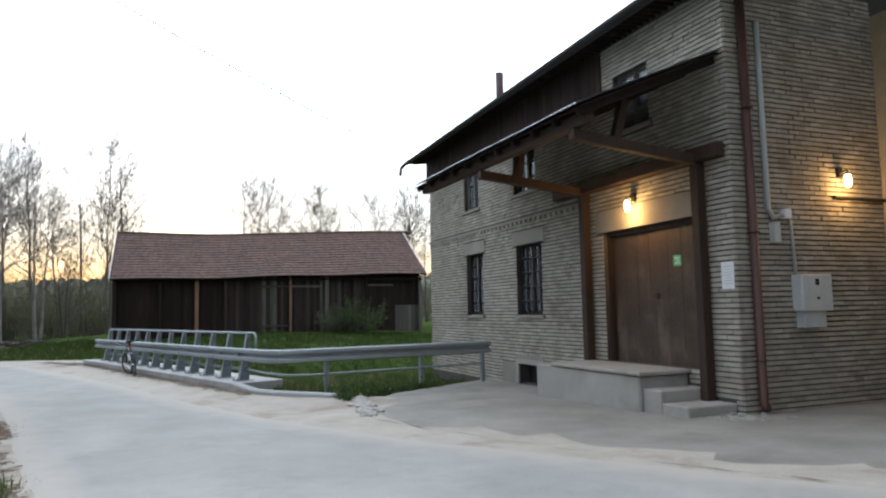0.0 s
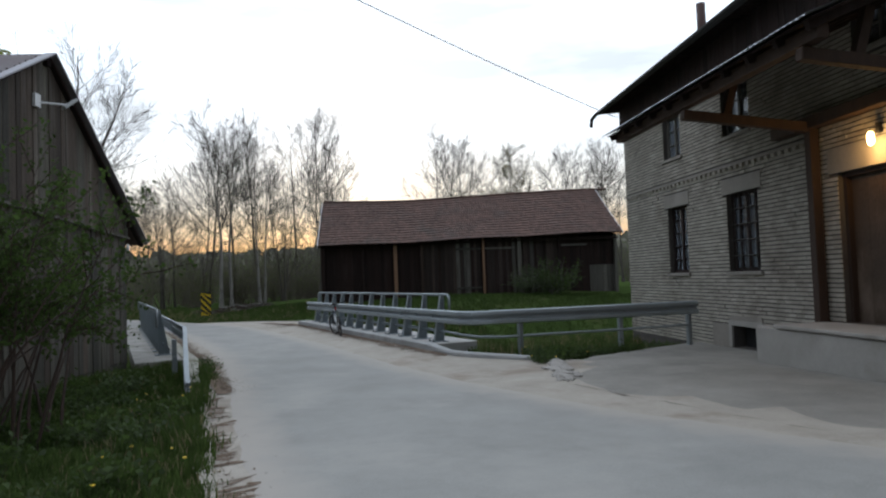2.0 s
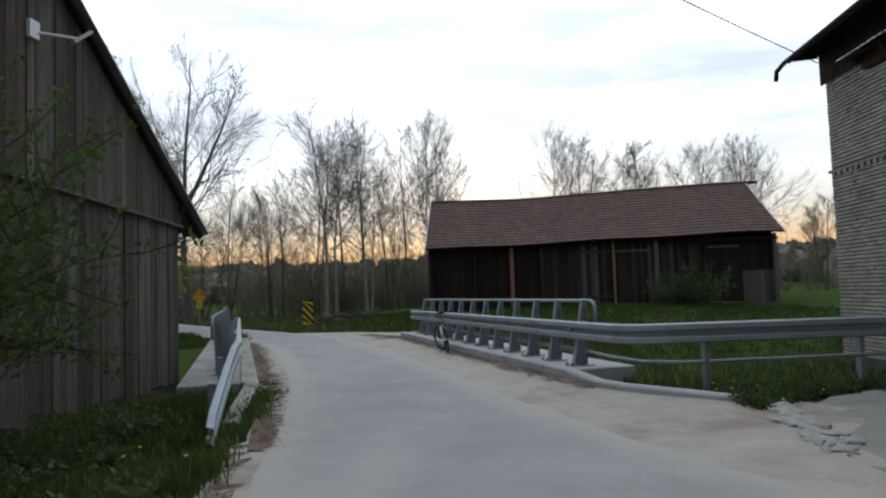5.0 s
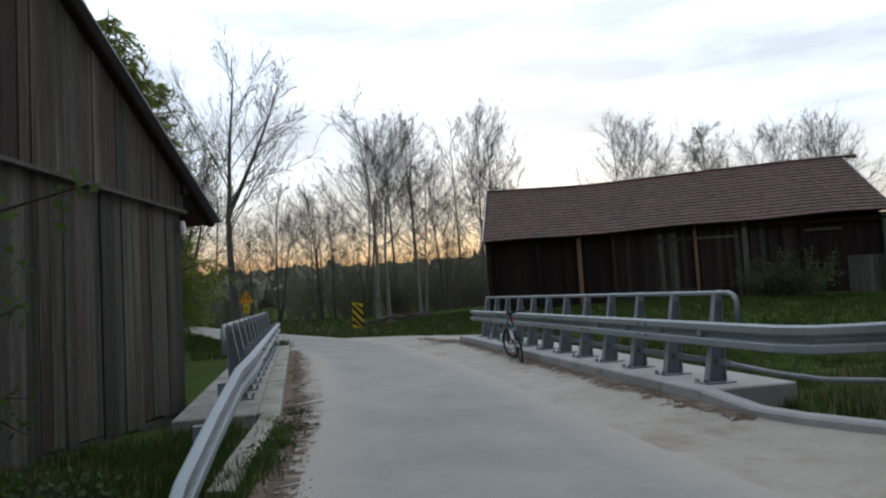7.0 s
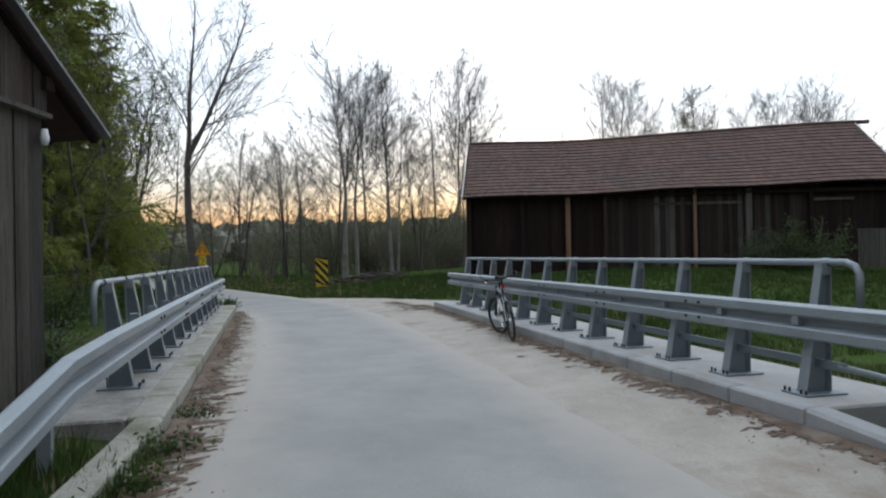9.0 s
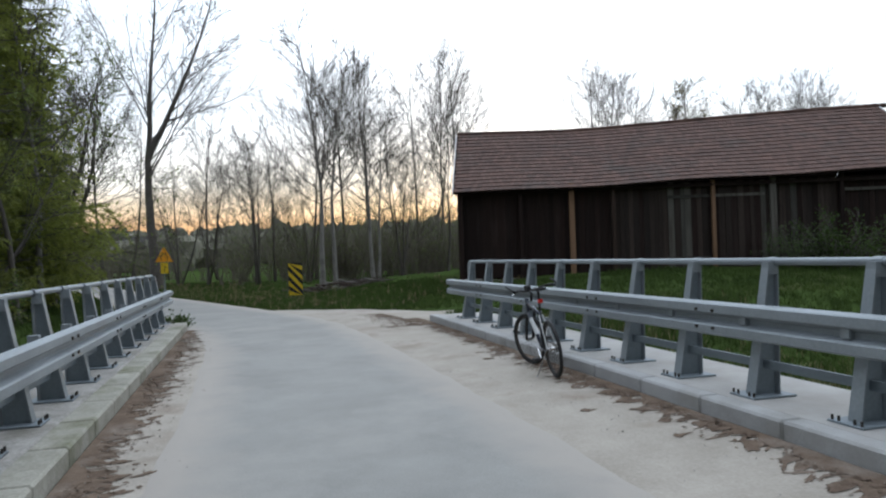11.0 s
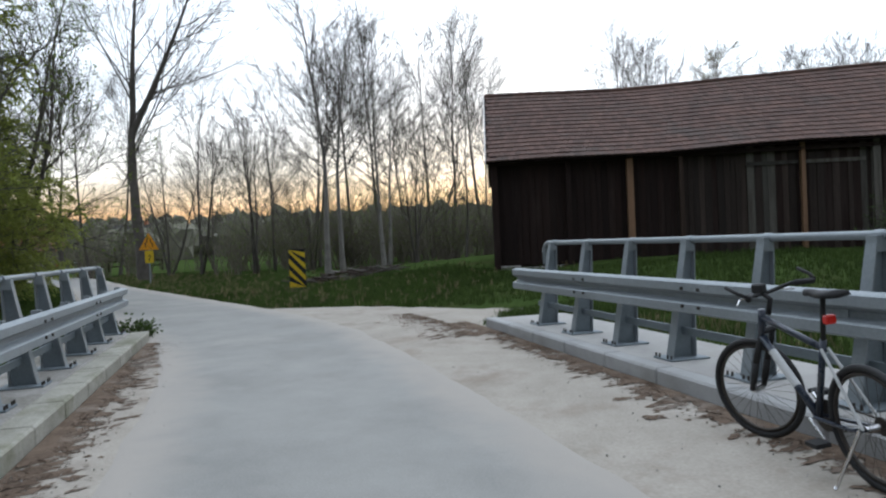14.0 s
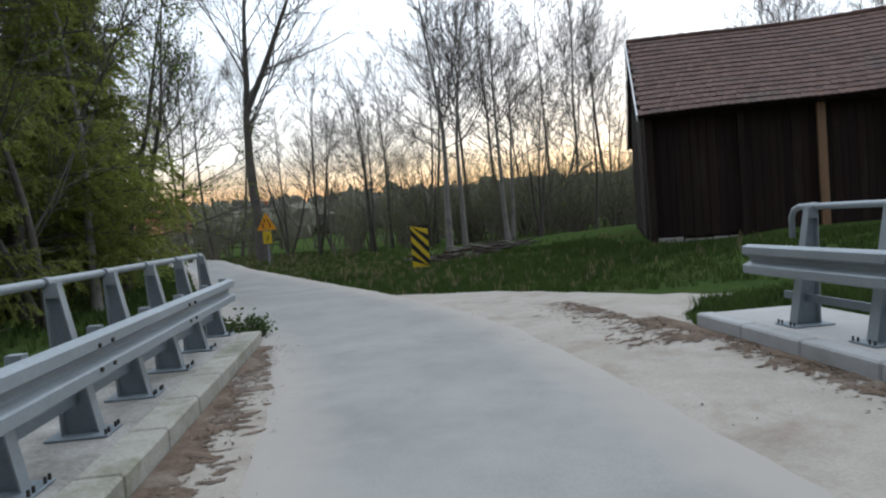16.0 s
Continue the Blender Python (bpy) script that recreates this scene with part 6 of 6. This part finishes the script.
# far woods on the hills
vs, fs = [], []
ico = bmesh.new()
bmesh.ops.create_icosphere(ico, subdivisions=2, radius=1.0)
ico_v, ico_f = [v.co.copy() for v in ico.verts], [[v.index for v in f.verts] for f in ico.faces]
ico.free()
for i in range(5200):
    a, d = rng.uniform(0, 2 * math.pi), rng.uniform(110, 420)
    if math.cos(a) > 0.2 and d < 130:
        continue
    x, y = -30 + d * math.cos(a), d * math.sin(a)
    w, h = rng.uniform(1.6, 3.6), rng.uniform(2.4, 4.6)
    b = len(vs)
    z = land(x, y)
    for v in ico_v:
        k = 1 + 0.8 * noise.noise(v * 2.6 + Vector((i * 3.1, 0, 0)))
        vs.append((x + v.x * w * k, y + v.y * w * k, z + h * 0.6 + v.z * h * k))
    fs += [[b + q for q in f] for f in ico_f]
tagged(raw("far_woods", vs, fs, FAR_WOOD), "dark wooded hillside in the distance", "woods", kind="stuff")


# ---- grass and low plants ----
def meadow(name, n, region, seed, size, mat, label, wide=0.008):
    """Blades in tufts; region gives a spot or None."""
    rng = random.Random(seed)
    vs, fs = [], []
    for _ in range(n):
        p = region(rng)
        if p is None:
            continue
        x, y = p
        z = land(x, y) - 0.01
        k = size * (0.6 + 0.8 * max(0, 0.5 + noise.noise((x * 0.9, y * 0.9, 1))))
        for _ in range(5):
            bx, by = x + rng.gauss(0, 0.05), y + rng.gauss(0, 0.05)
            a, l = rng.uniform(0, 6.28), k * rng.uniform(0.5, 1.3)
            dx, dy, o = math.cos(a), math.sin(a), rng.uniform(0.15, 0.6)
            w = wide * rng.uniform(0.7, 1.4)
            i = len(vs)
            vs += [(bx - dy * w, by + dx * w, z), (bx + dy * w, by - dx * w, z), (bx + dx * l * o * 0.4 + dy * w * 0.7, by + dy * l * o * 0.4 - dx * w * 0.7, z + l * 0.6), (bx + dx * l * o * 0.4 - dy * w * 0.7, by + dy * l * o * 0.4 + dx * w * 0.7, z + l * 0.6), (bx + dx * l * o, by + dy * l * o, z + l)]
            fs += [(i, i + 1, i + 2, i + 3), (i + 3, i + 2, i + 4)]
    tagged(raw(name, vs, fs, mat), label, "grass", kind="stuff")


def left_bank(r):
    x = r.uniform(-17, 3)
    y = along(ROAD_L, x) - 0.55 - abs(r.gauss(0, 1.6)) + r.gauss(0, 0.08)
    return (x, y) if y > -6 else None


def creek_side(r):
    x, y = r.uniform(-29, -13), r.uniform(9.2, 17)
    if x > -13.2 - 0 or y < along(KERB_R, x) + 1.35 and x < -15.4 or y < 8.95 + (x + 14.2) * -0.1 or x > -13.9 + (y - 8.8) * 0.33:
        return None
    return x, y


def inside(outline, x, y):
    hit = False
    for (ax, ay), (bx, by) in zip(outline, outline[1:] + outline[:1]):
        if (ay > y) != (by > y) and x < ax + (bx - ax) * (y - ay) / (by - ay):
            hit = not hit
    return hit


def barn_side(r):
    x, y = r.uniform(-46, -24), r.uniform(9, 30)
    if inside(TRACK, x, y) or x > -29.6 and y < along(KERB_R, x) + 1.35 or y < shoulder_r(x) + 0.1:
        return None
    if x < -38 + (y - 13) * 0.42 and y > 14:
        return None
    return x, y


def far_verge(r):
    x = r.uniform(-75, -35)
    y = along(ROAD_R, x) + 0.45 + abs(r.gauss(0, 4))
    if inside(TRACK, x, y):
        return None
    return x, y


def far_left(r):
    x = r.uniform(-60, -32)
    return x, along(ROAD_L, x) - 0.45 - abs(r.gauss(0, 2))


meadow("bank_grass", 7500, left_bank, 1, 0.17, GRASS, "lush green grass on the road bank")
meadow("bank_dry_grass", 700, left_bank, 2, 0.16, DRY_GRASS, "dry straw among the bank grass")
meadow("creek_grass", 5000, creek_side, 3, 0.20, GRASS, "green grass behind the guard rail")
meadow("creek_dry_grass", 1300, creek_side, 13, 0.20, DRY_GRASS, "dry straw among the grass behind the guard rail")
meadow("meadow_grass", 24000, barn_side, 4, 0.15, GRASS, "green meadow grass before the barn", 0.010)
def kerb_end(r):
    x, y = r.uniform(-32.0, -29.42), r.uniform(9.3, 13.5)
    return None if inside(TRACK, x, y) else (x, y)


meadow("kerb_end_grass", 1900, kerb_end, 8, 0.17, GRASS, "green grass tufts at the end of the kerb", 0.010)
meadow("verge_grass", 14000, far_verge, 5, 0.13, GRASS, "green grass on the road verge", 0.011)
meadow("verge_dry_grass", 900, far_verge, 6, 0.2, DRY_GRASS, "dry straw on the road verge", 0.014)
meadow("far_left_grass", 2500, far_left, 7, 0.2, GRASS, "green grass at the road edge", 0.014)
WEED = shrub("weed", 83, 0.42, 0.34, 9, 5, DARK_LEAF, "low leafy nettle clump on the bank", 0.075, "weeds", 0.005)
rng = random.Random(12)
for i in range(46):
    x = rng.uniform(-14.5, -4.5)
    y = along(ROAD_L, x) - 1.1 - rng.random() * 2.6
    plant(WEED, x, y, rng.uniform(0, 360), rng.uniform(0.6, 1.2))
for x, y, k in ((-18.2, 3.55, 0.5), (-17.0, 3.42, 0.7), (-16.1, 3.28, 0.7), (-15.2, 3.1, 0.8), (-12.6, 9.35, 0.9), (-13.0, 9.6, 0.8), (-12.35, 9.6, 0.7), (-13.5, 9.9, 0.8), (-32.5, 3.75, 1.1), (-32.3, 3.95, 0.9), (-32.7, 4.0, 1.0), (-32.9, 3.8, 1.0)):
    plant(WEED, x, y, rng.uniform(0, 360), k)
for i in range(30):
    t = rng.random()
    plant(WEED, -12.55 - 0.45 * t + rng.gauss(0, 0.12), 9.5 + 4.3 * t, rng.uniform(0, 360), rng.uniform(0.5, 0.9))
for i in range(9):
    plant(WEED, -12.45 + rng.gauss(0, 0.22), 9.45 + rng.gauss(0, 0.2), rng.uniform(0, 360), rng.uniform(0.7, 1.05))
clear(WEED)

# dandelions in the bank grass
DANDELION = bmesh.new()
tube(DANDELION, [(0, 0, 0.0), (0, 0, 0.012), (0, 0, 0.018)], [0.012, 0.022, 0.010], 8)
DANDELION = finish(DANDELION, "dandelions")
rng = random.Random(51)
vs, fs = [], []
for i in range(40):
    if i < 14:
        x, y = -12.9 + rng.gauss(0, 0.5), 9.55 + rng.gauss(0, 0.3)
    else:
        x = rng.uniform(-13, -3)
        y = along(ROAD_L, x) - 0.7 - abs(rng.gauss(0, 1.0))
    b, z = len(vs), land(x, y) + rng.uniform(0.10, 0.22)
    vs += [(x + v.co.x, y + v.co.y, z + v.co.z) for v in DANDELION.vertices]
    fs += [[b + q for q in f.vertices] for f in DANDELION.polygons]
tagged(raw("dandelions", vs, fs, SIGN_YELLOW), "yellow dandelion heads in the grass", "flowers", kind="stuff")

# ---- signs, bicycle, brush pile, wire ----
def arrow_board():
    m = pose(-45.0, 8.35, land(-45.0, 8.35), 0, 0, 83)
    ob = thing("hazard_board", m, "yellow and black striped hazard marker board on the verge", "road sign")
    W, H, z0 = 0.29, 1.40, 0.08
    bm = bmesh.new()
    box(bm, -W, W, 0.0, 0.02, z0, z0 + H)
    part("panel", bm, SIGN_YELLOW, ob, bevel=0.004)
    for i in range(-1, 4):
        c = z0 + 0.02 + i * 0.42
        pts = [(-W, c + 0.66 - 0.02), (-W, c + 0.87 - 0.02), (W, c + 0.21), (W, c)]
        pts = [(x, min(max(z, z0), z0 + H)) for x, z in pts]
        if abs(pts[0][1] - pts[1][1]) + abs(pts[2][1] - pts[3][1]) < 0.01:
            continue
        bm = bmesh.new()
        uniq = [p for k, p in enumerate(pts) if p not in pts[:k]]
        prism(bm, uniq, -0.004, -0.001)
        part("stripe", bm, SIGN_BLACK, ob)
    bm = bmesh.new()
    tube(bm, [(0, 0.05, -0.4), (0, 0.05, z0 + H - 0.1)], 0.03, 8)
    part("post", bm, GALV, ob)


def warning_sign():
    m = pose(-56.4, 2.6, land(-56.4, 2.6), 0, 0, 88)
    ob = thing("road_sign", m, "orange-yellow triangular road narrows sign with plate below", "road sign")
    zt = 2.56
    bm = bmesh.new()
    prism(bm, [(-0.46, zt - 0.80), (0.46, zt - 0.80), (0.04, zt), (-0.04, zt)], 0, 0.02)
    tri = part("triangle", bm, SIGN_ORANGE, ob, bevel=0.003)
    for sx in (-1, 1):
        bm = bmesh.new()
        prism(bm, [(sx * 0.14, zt - 0.68), (sx * 0.14, zt - 0.5), (sx * 0.05, zt - 0.38), (sx * 0.05, zt - 0.26), (sx * 0.10, zt - 0.26), (sx * 0.10, zt - 0.40), (sx * 0.19, zt - 0.5), (sx * 0.19, zt - 0.68)], -0.004, -0.001)
        part("symbol", bm, SIGN_BLACK, tri)
    bm = bmesh.new()
    box(bm, -0.2, 0.2, 0, 0.02, zt - 1.45, zt - 0.84)
    plate = part("plate", bm, SIGN_YELLOW, ob, bevel=0.003)
    bm = bmesh.new()
    for a, b, c, d in ((-0.05, 0.07, 0.38, 0.42), (0.03, 0.07, 0.28, 0.38), (-0.03, 0.03, 0.22, 0.28), (-0.03, 0.01, 0.12, 0.22)):
        box(bm, a, b, -0.004, -0.001, zt - 1.40 + c - 0.08, zt - 1.40 + d - 0.08)
    part("symbol", bm, SIGN_BLACK, plate)
    bm = bmesh.new()
    tube(bm, [(0, 0.05, -0.4), (0, 0.05, zt - 0.1)], 0.03, 8)
    part("post", bm, GALV, ob)


arrow_board()
warning_sign()


def bicycle():
    """x ahead, y to its left."""
    yaw = math.degrees(math.atan2(0.21, -1.0))
    ob = thing("bicycle", pose(-21.71, 8.33, surface(-21.9, 8.35) + 0.004, -7, 0, yaw), "dark blue and white trekking bicycle on its kickstand", "bicycle")
    R = 0.335

    def wheel(m, nm):
        w = new(nm)
        w.parent = ob
        w.matrix_basis = m
        bm = bmesh.new()
        ring(bm, (0, 0, 0), (0, 1, 0), R - 0.02, 0.021, 48, 8)
        part("tyre", bm, BLACK, w, "", True)
        bm = bmesh.new()
        ring(bm, (0, 0, 0), (0, 1, 0), R - 0.052, 0.012, 48, 6)
        part("rim", bm, BOLT, w, "", True)
        bm = bmesh.new()
        tube(bm, [(0, -0.05, 0), (0, 0.05, 0)], 0.02, 10)
        part("hub", bm, CHROME, w)
        bm = bmesh.new()
        for i in range(28):
            a = 2 * math.pi * i / 28
            tube(bm, [(0.018 * math.cos(a + 1.2), 0.03 * (1 if i % 2 else -1), 0.018 * math.sin(a + 1.2)), ((R - 0.06) * math.cos(a), 0, (R - 0.06) * math.sin(a))], 0.0014, 3)
        part("spokes", bm, BOLT, w)
        return w

    wheel(pose(0, 0, R), "rear_wheel")
    steer = pose(1.04, 0.0, R, 0, 0, 22)
    fw = wheel(steer, "front_wheel")
    bb, head_lo, head_hi, seat = Vector((0.44, 0, 0.29)), Vector((0.90, 0, 0.70)), Vector((0.86, 0, 0.86)), Vector((0.30, 0, 0.76))
    bm = bmesh.new()
    tube(bm, [bb, head_lo], 0.024, 10)
    part("down_tube", bm, FRAME_BLUE, ob, "", True)
    bm = bmesh.new()
    tube(bm, [seat - Vector((-0.01, 0, 0.05)), head_hi - Vector((0, 0, 0.03))], 0.02, 10)
    part("top_tube", bm, FRAME_BLUE, ob, "", True)
    bm = bmesh.new()
    tube(bm, [bb.lerp(head_lo, 0.35), bb.lerp(head_lo, 0.8)], 0.026, 10)
    part("frame_decal", bm, BOX_GREY, ob, "pale decal on the down tube")
    bm = bmesh.new()
    tube(bm, [bb, seat], 0.019, 10)
    part("seat_tube", bm, FRAME_BLUE, ob, "", True)
    bm = bmesh.new()
    tube(bm, [head_lo - Vector((-0.01, 0, 0.03)), head_hi + Vector((0, 0, 0.02))], 0.024, 10)
    part("head_tube", bm, FRAME_BLUE, ob, "", True)
    for s in (-1, 1):
        bm = bmesh.new()
        tube(bm, [bb + Vector((0, s * 0.03, 0)), (0.1, s * 0.06, 0.31), (0, s * 0.062, R)], 0.011, 6)
        part("chain_stay", bm, FRAME_BLUE, ob)
        bm = bmesh.new()
        tube(bm, [seat + Vector((0, s * 0.02, -0.05)), (0, s * 0.062, R)], 0.009, 6)
        part("seat_stay", bm, BOX_GREY, ob)
        bm = bmesh.new()
        tube(bm, [(-0.06, s * 0.055, 0.5), (0.0, s * 0.055, 0.6), (-0.06, s * 0.05, 0.36)][::1], [0.013, 0.017, 0.015], 8)
        bm.free()
        bm = bmesh.new()
        tube(bm, [(-0.135, s * 0.055, 0.40), (-0.06, s * 0.058, 0.19)], [0.018, 0.022], 8)
        tube(bm, [(-0.06, s * 0.058, 0.19), (0.0, s * 0.058, 0.0)], [0.024, 0.018], 8)
        leg = part("fork_leg", bm, BLACK, ob, "", True)
        leg.matrix_basis = steer
    bm = bmesh.new()
    tube(bm, [(-0.137, -0.06, 0.40), (-0.137, 0.06, 0.40)], 0.024, 8)
    part("fork_crown", bm, BLACK, ob).matrix_basis = steer
    bm = bmesh.new()
    tube(bm, [(-0.16, 0, 0.50), (-0.19, 0, 0.60), (-0.14, 0, 0.635)], 0.017, 8)
    part("stem", bm, BLACK, ob, "", True).matrix_basis = steer
    bm = bmesh.new()
    tube(bm, [(-0.26, -0.30, 0.66), (-0.2, -0.2, 0.665), (-0.14, -0.08, 0.635), (-0.14, 0.08, 0.635), (-0.2, 0.2, 0.665), (-0.26, 0.30, 0.66)], 0.013, 8)
    bar = part("handlebar", bm, BLACK, ob, "", True)
    bar.matrix_basis = steer
    for s in (-1, 1):
        bm = bmesh.new()
        tube(bm, [(-0.22, s * 0.22, 0.665), (-0.285, s * 0.33, 0.66)], 0.019, 8)
        part("grip", bm, BLACK, bar, "", True)
        bm = bmesh.new()
        tube(bm, [(-0.29, s * 0.33, 0.67), (-0.24, s * 0.36, 0.70), (-0.16, s * 0.36, 0.74)], 0.012, 8)
        part("bar_end", bm, BLACK, bar, "", True)
        bm = bmesh.new()
        tube(bm, [(-0.17, s * 0.17, 0.65), (-0.12, s * 0.2, 0.63), (-0.17, s * 0.29, 0.615)], 0.007, 6)
        part("brake_lever", bm, CHROME, bar)
    bm = bmesh.new()
    box(bm, -0.16, -0.08, -0.03, 0.03, 0.64, 0.70)
    part("front_lamp", bm, BLACK, bar, bevel=0.008)
    bm = bmesh.new()
    tube(bm, [seat, (0.25, 0, 1.0)], 0.0145, 8)
    part("seat_post", bm, BLACK, ob, "", True)
    bm = bmesh.new()
    pts = [(0.12, 0.0, 1.03, 0.075), (0.17, 0, 1.03, 0.08), (0.26, 0, 1.02, 0.045), (0.35, 0, 1.025, 0.022), (0.40, 0, 1.02, 0.014)]
    rows = []
    for x, _, z, w in pts:
        rows.append([bm.verts.new((x, w * a, z + b)) for a, b in ((-1, -0.012), (-0.85, 0.012), (0, 0.022), (0.85, 0.012), (1, -0.012), (0, -0.02))])
    for a, b in zip(rows, rows[1:]):
        for k in range(6):
            bm.faces.new((a[k], a[(k + 1) % 6], b[(k + 1) % 6], b[k]))
    bm.faces.new(rows[0])
    bm.faces.new(rows[-1][::-1])
    part("saddle", bm, BLACK, ob, "", True)
    bm = bmesh.new()
    box(bm, 0.20, 0.24, -0.03, 0.03, 0.86, 0.91)
    part("rear_light", bm, RED_PLASTIC, ob, "red rear reflector light", bevel=0.006)
    bm = bmesh.new()
    tube(bm, [(0.44, -0.035, 0.29), (0.44, -0.045, 0.29)], 0.095, 24)
    part("chainring", bm, BOLT, ob)
    for s, a in ((-1, 0.6), (1, 0.6 + math.pi)):
        ex, ez = 0.44 + 0.17 * math.cos(a), 0.29 + 0.17 * math.sin(a)
        bm = bmesh.new()
        tube(bm, [(0.44, s * 0.06, 0.29), (ex, s * 0.075, ez)], 0.011, 6)
        part("crank", bm, CHROME, ob)
        bm = bmesh.new()
        box(bm, ex - 0.05, ex + 0.05, s * 0.08, s * 0.17, ez - 0.012, ez + 0.012)
        part("pedal", bm, BLACK, ob)
    bm = bmesh.new()
    for z in (0.385, 0.215):
        tube(bm, [(0.44, -0.04, 0.29 + (z - 0.3) * 1.1), (0, -0.05, R + (z - 0.3) * 0.4)], 0.005, 4)
    part("chain", bm, BOLT, ob)
    bm = bmesh.new()
    tube(bm, [(0.0, -0.045, R), (0.0, -0.05, R)], 0.05, 20)
    part("cassette", bm, BOLT, ob)
    bm = bmesh.new()
    tube(bm, [(0.02, 0.06, 0.34), (0.08, 0.2, 0.04), (0.08, 0.215, 0.03)], 0.009, 6)
    part("kickstand", bm, CHROME, ob)


bicycle()

# brush pile behind the board
pile = thing("branch_pile", pose(0, 0, 0), "low pile of cut brown branches in the grass", "branch pile")
rng = random.Random(21)
for i in range(70):
    x, y = rng.uniform(-50.5, -46.8), rng.uniform(8.9, 13.2)
    z = land(x, y) + rng.uniform(0.04, 0.34) * (1 - abs(y - 11) / 3.2)
    a, l = rng.gauss(1.5, 0.5), rng.uniform(0.5, 1.7)
    d = Vector((math.cos(a), math.sin(a), rng.gauss(0, 0.12))) * l / 2
    bm = bmesh.new()
    p = Vector((x, y, max(z, land(x, y) + 0.03)))
    tube(bm, [p - d, p + Vector((0, 0, rng.uniform(0, 0.06))), p + d], [rng.uniform(0.02, 0.05), 0.03, 0.015], 6)
    part("branch", bm, PALE_BARK if i % 7 == 0 else BROWN_WOOD if i % 3 else BARK, pile)

# overhead wire to the mill's eave
eave_pt = MILL @ Vector((12.9, 0.3, 6.15))
far_pt = Vector((-13.6, -4.0, 10.5))
bm = bmesh.new()
tube(bm, [eave_pt.lerp(far_pt, t / 16) - Vector((0, 0, 0.3 * 4 * (t / 16) * (1 - t / 16))) for t in range(17)], 0.011, 6)
tagged(part("overhead_wire", bm, BLACK), "thin dark overhead wire tied to the mill eave", "wire")


# houses of the village beyond the road
def house(x, y, w, d, h, rise, yaw, wall, roof, label):
    ob = thing("house", pose(x, y, land(x, y), 0, 0, yaw), label, "house")
    bm = bmesh.new()
    prism(bm, [(-w / 2, -0.5), (w / 2, -0.5), (w / 2, h), (0, h + rise - 0.1), (-w / 2, h)], -d / 2, d / 2)
    part("wall", bm, wall, ob)
    for s in (-1, 1):
        bm = bmesh.new()
        a = math.atan2(rise, w / 2)
        L = math.hypot(w / 2, rise) + 0.5
        box(bm, -L / 2, L / 2, -d / 2 - 0.4, d / 2 + 0.4, 0, 0.14, pose(s * (w / 4 + 0.14), 0, h + rise / 2 - 0.1, 0, math.degrees(a) * s, 0))
        part("roof", bm, roof, ob)
    bm = bmesh.new()
    box(bm, -0.3, 0.3, 1.0, 1.6, h + rise * 0.6, h + rise + 0.9)
    part("chimney", bm, ORANGE_TILE, ob)
    for i in range(3):
        win = bmesh.new()
        box(win, -0.45, 0.45, -0.03, 0.03, 0, 1.2)
        wo = part("window", win, WHITE_PAINT, ob)
        wo.matrix_basis = pose(w / 2 + 0.02, -d / 3 + i * d / 3, 1.0, 0, 0, 90)
        bm = bmesh.new()
        box(bm, -0.37, 0.37, -0.045, 0.045, 0.08, 1.12)
        part("pane", bm, BLACK, wo)


house(-125, -17.5, 8, 9, 2.6, 3.2, 10, PLASTER, ORANGE_TILE, "far beige house with an orange tiled roof")
house(-150, -16, 8, 10, 3.0, 3.0, 40, WHITE_PAINT, ROOF_DARK, "far white house with a dark roof")
house(-165, -6, 9, 9, 3.0, 3.2, -20, PLASTER, ROOF_DARK, "far beige house with a dark roof")
house(-150, -32, 8, 9, 3.0, 3.2, 20, WHITE_PAINT, ORANGE_TILE, "far white house with an orange roof")

# fence and striped barrier by the far road bend
fence = thing("fence", pose(-92, -6.4, land(-92, -6.4), 0, 0, 80), "low dark wooden rail fence by the road bend", "fence")
for i in range(6):
    bm = bmesh.new()
    box(bm, i * 1.6 - 0.06, i * 1.6 + 0.06, -0.06, 0.06, -0.3, 1.05)
    part("post", bm, OLD_WOOD, fence)
for z in (0.45, 0.9):
    bm = bmesh.new()
    box(bm, -0.1, 8.1, -0.09, -0.065, z, z + 0.12)
    part("rail", bm, BROWN_WOOD, fence)
barrier = thing("road_barrier", pose(-90, -7.9, land(-90, -7.9), 0, 0, 82), "small red and white striped road barrier", "barrier")
for i in range(4):
    bm = bmesh.new()
    box(bm, i * 0.4 - 0.8, i * 0.4 - 0.402, -0.03, 0.03, 0.6, 0.95)
    part("board", bm, RED_PLASTIC if i % 2 else WHITE_PAINT, barrier)
for sx in (-0.7, 0.7):
    bm = bmesh.new()
    box(bm, sx - 0.04, sx + 0.04, 0.032, 0.10, -0.3, 0.9)
    part("leg", bm, WHITE_PAINT, barrier)
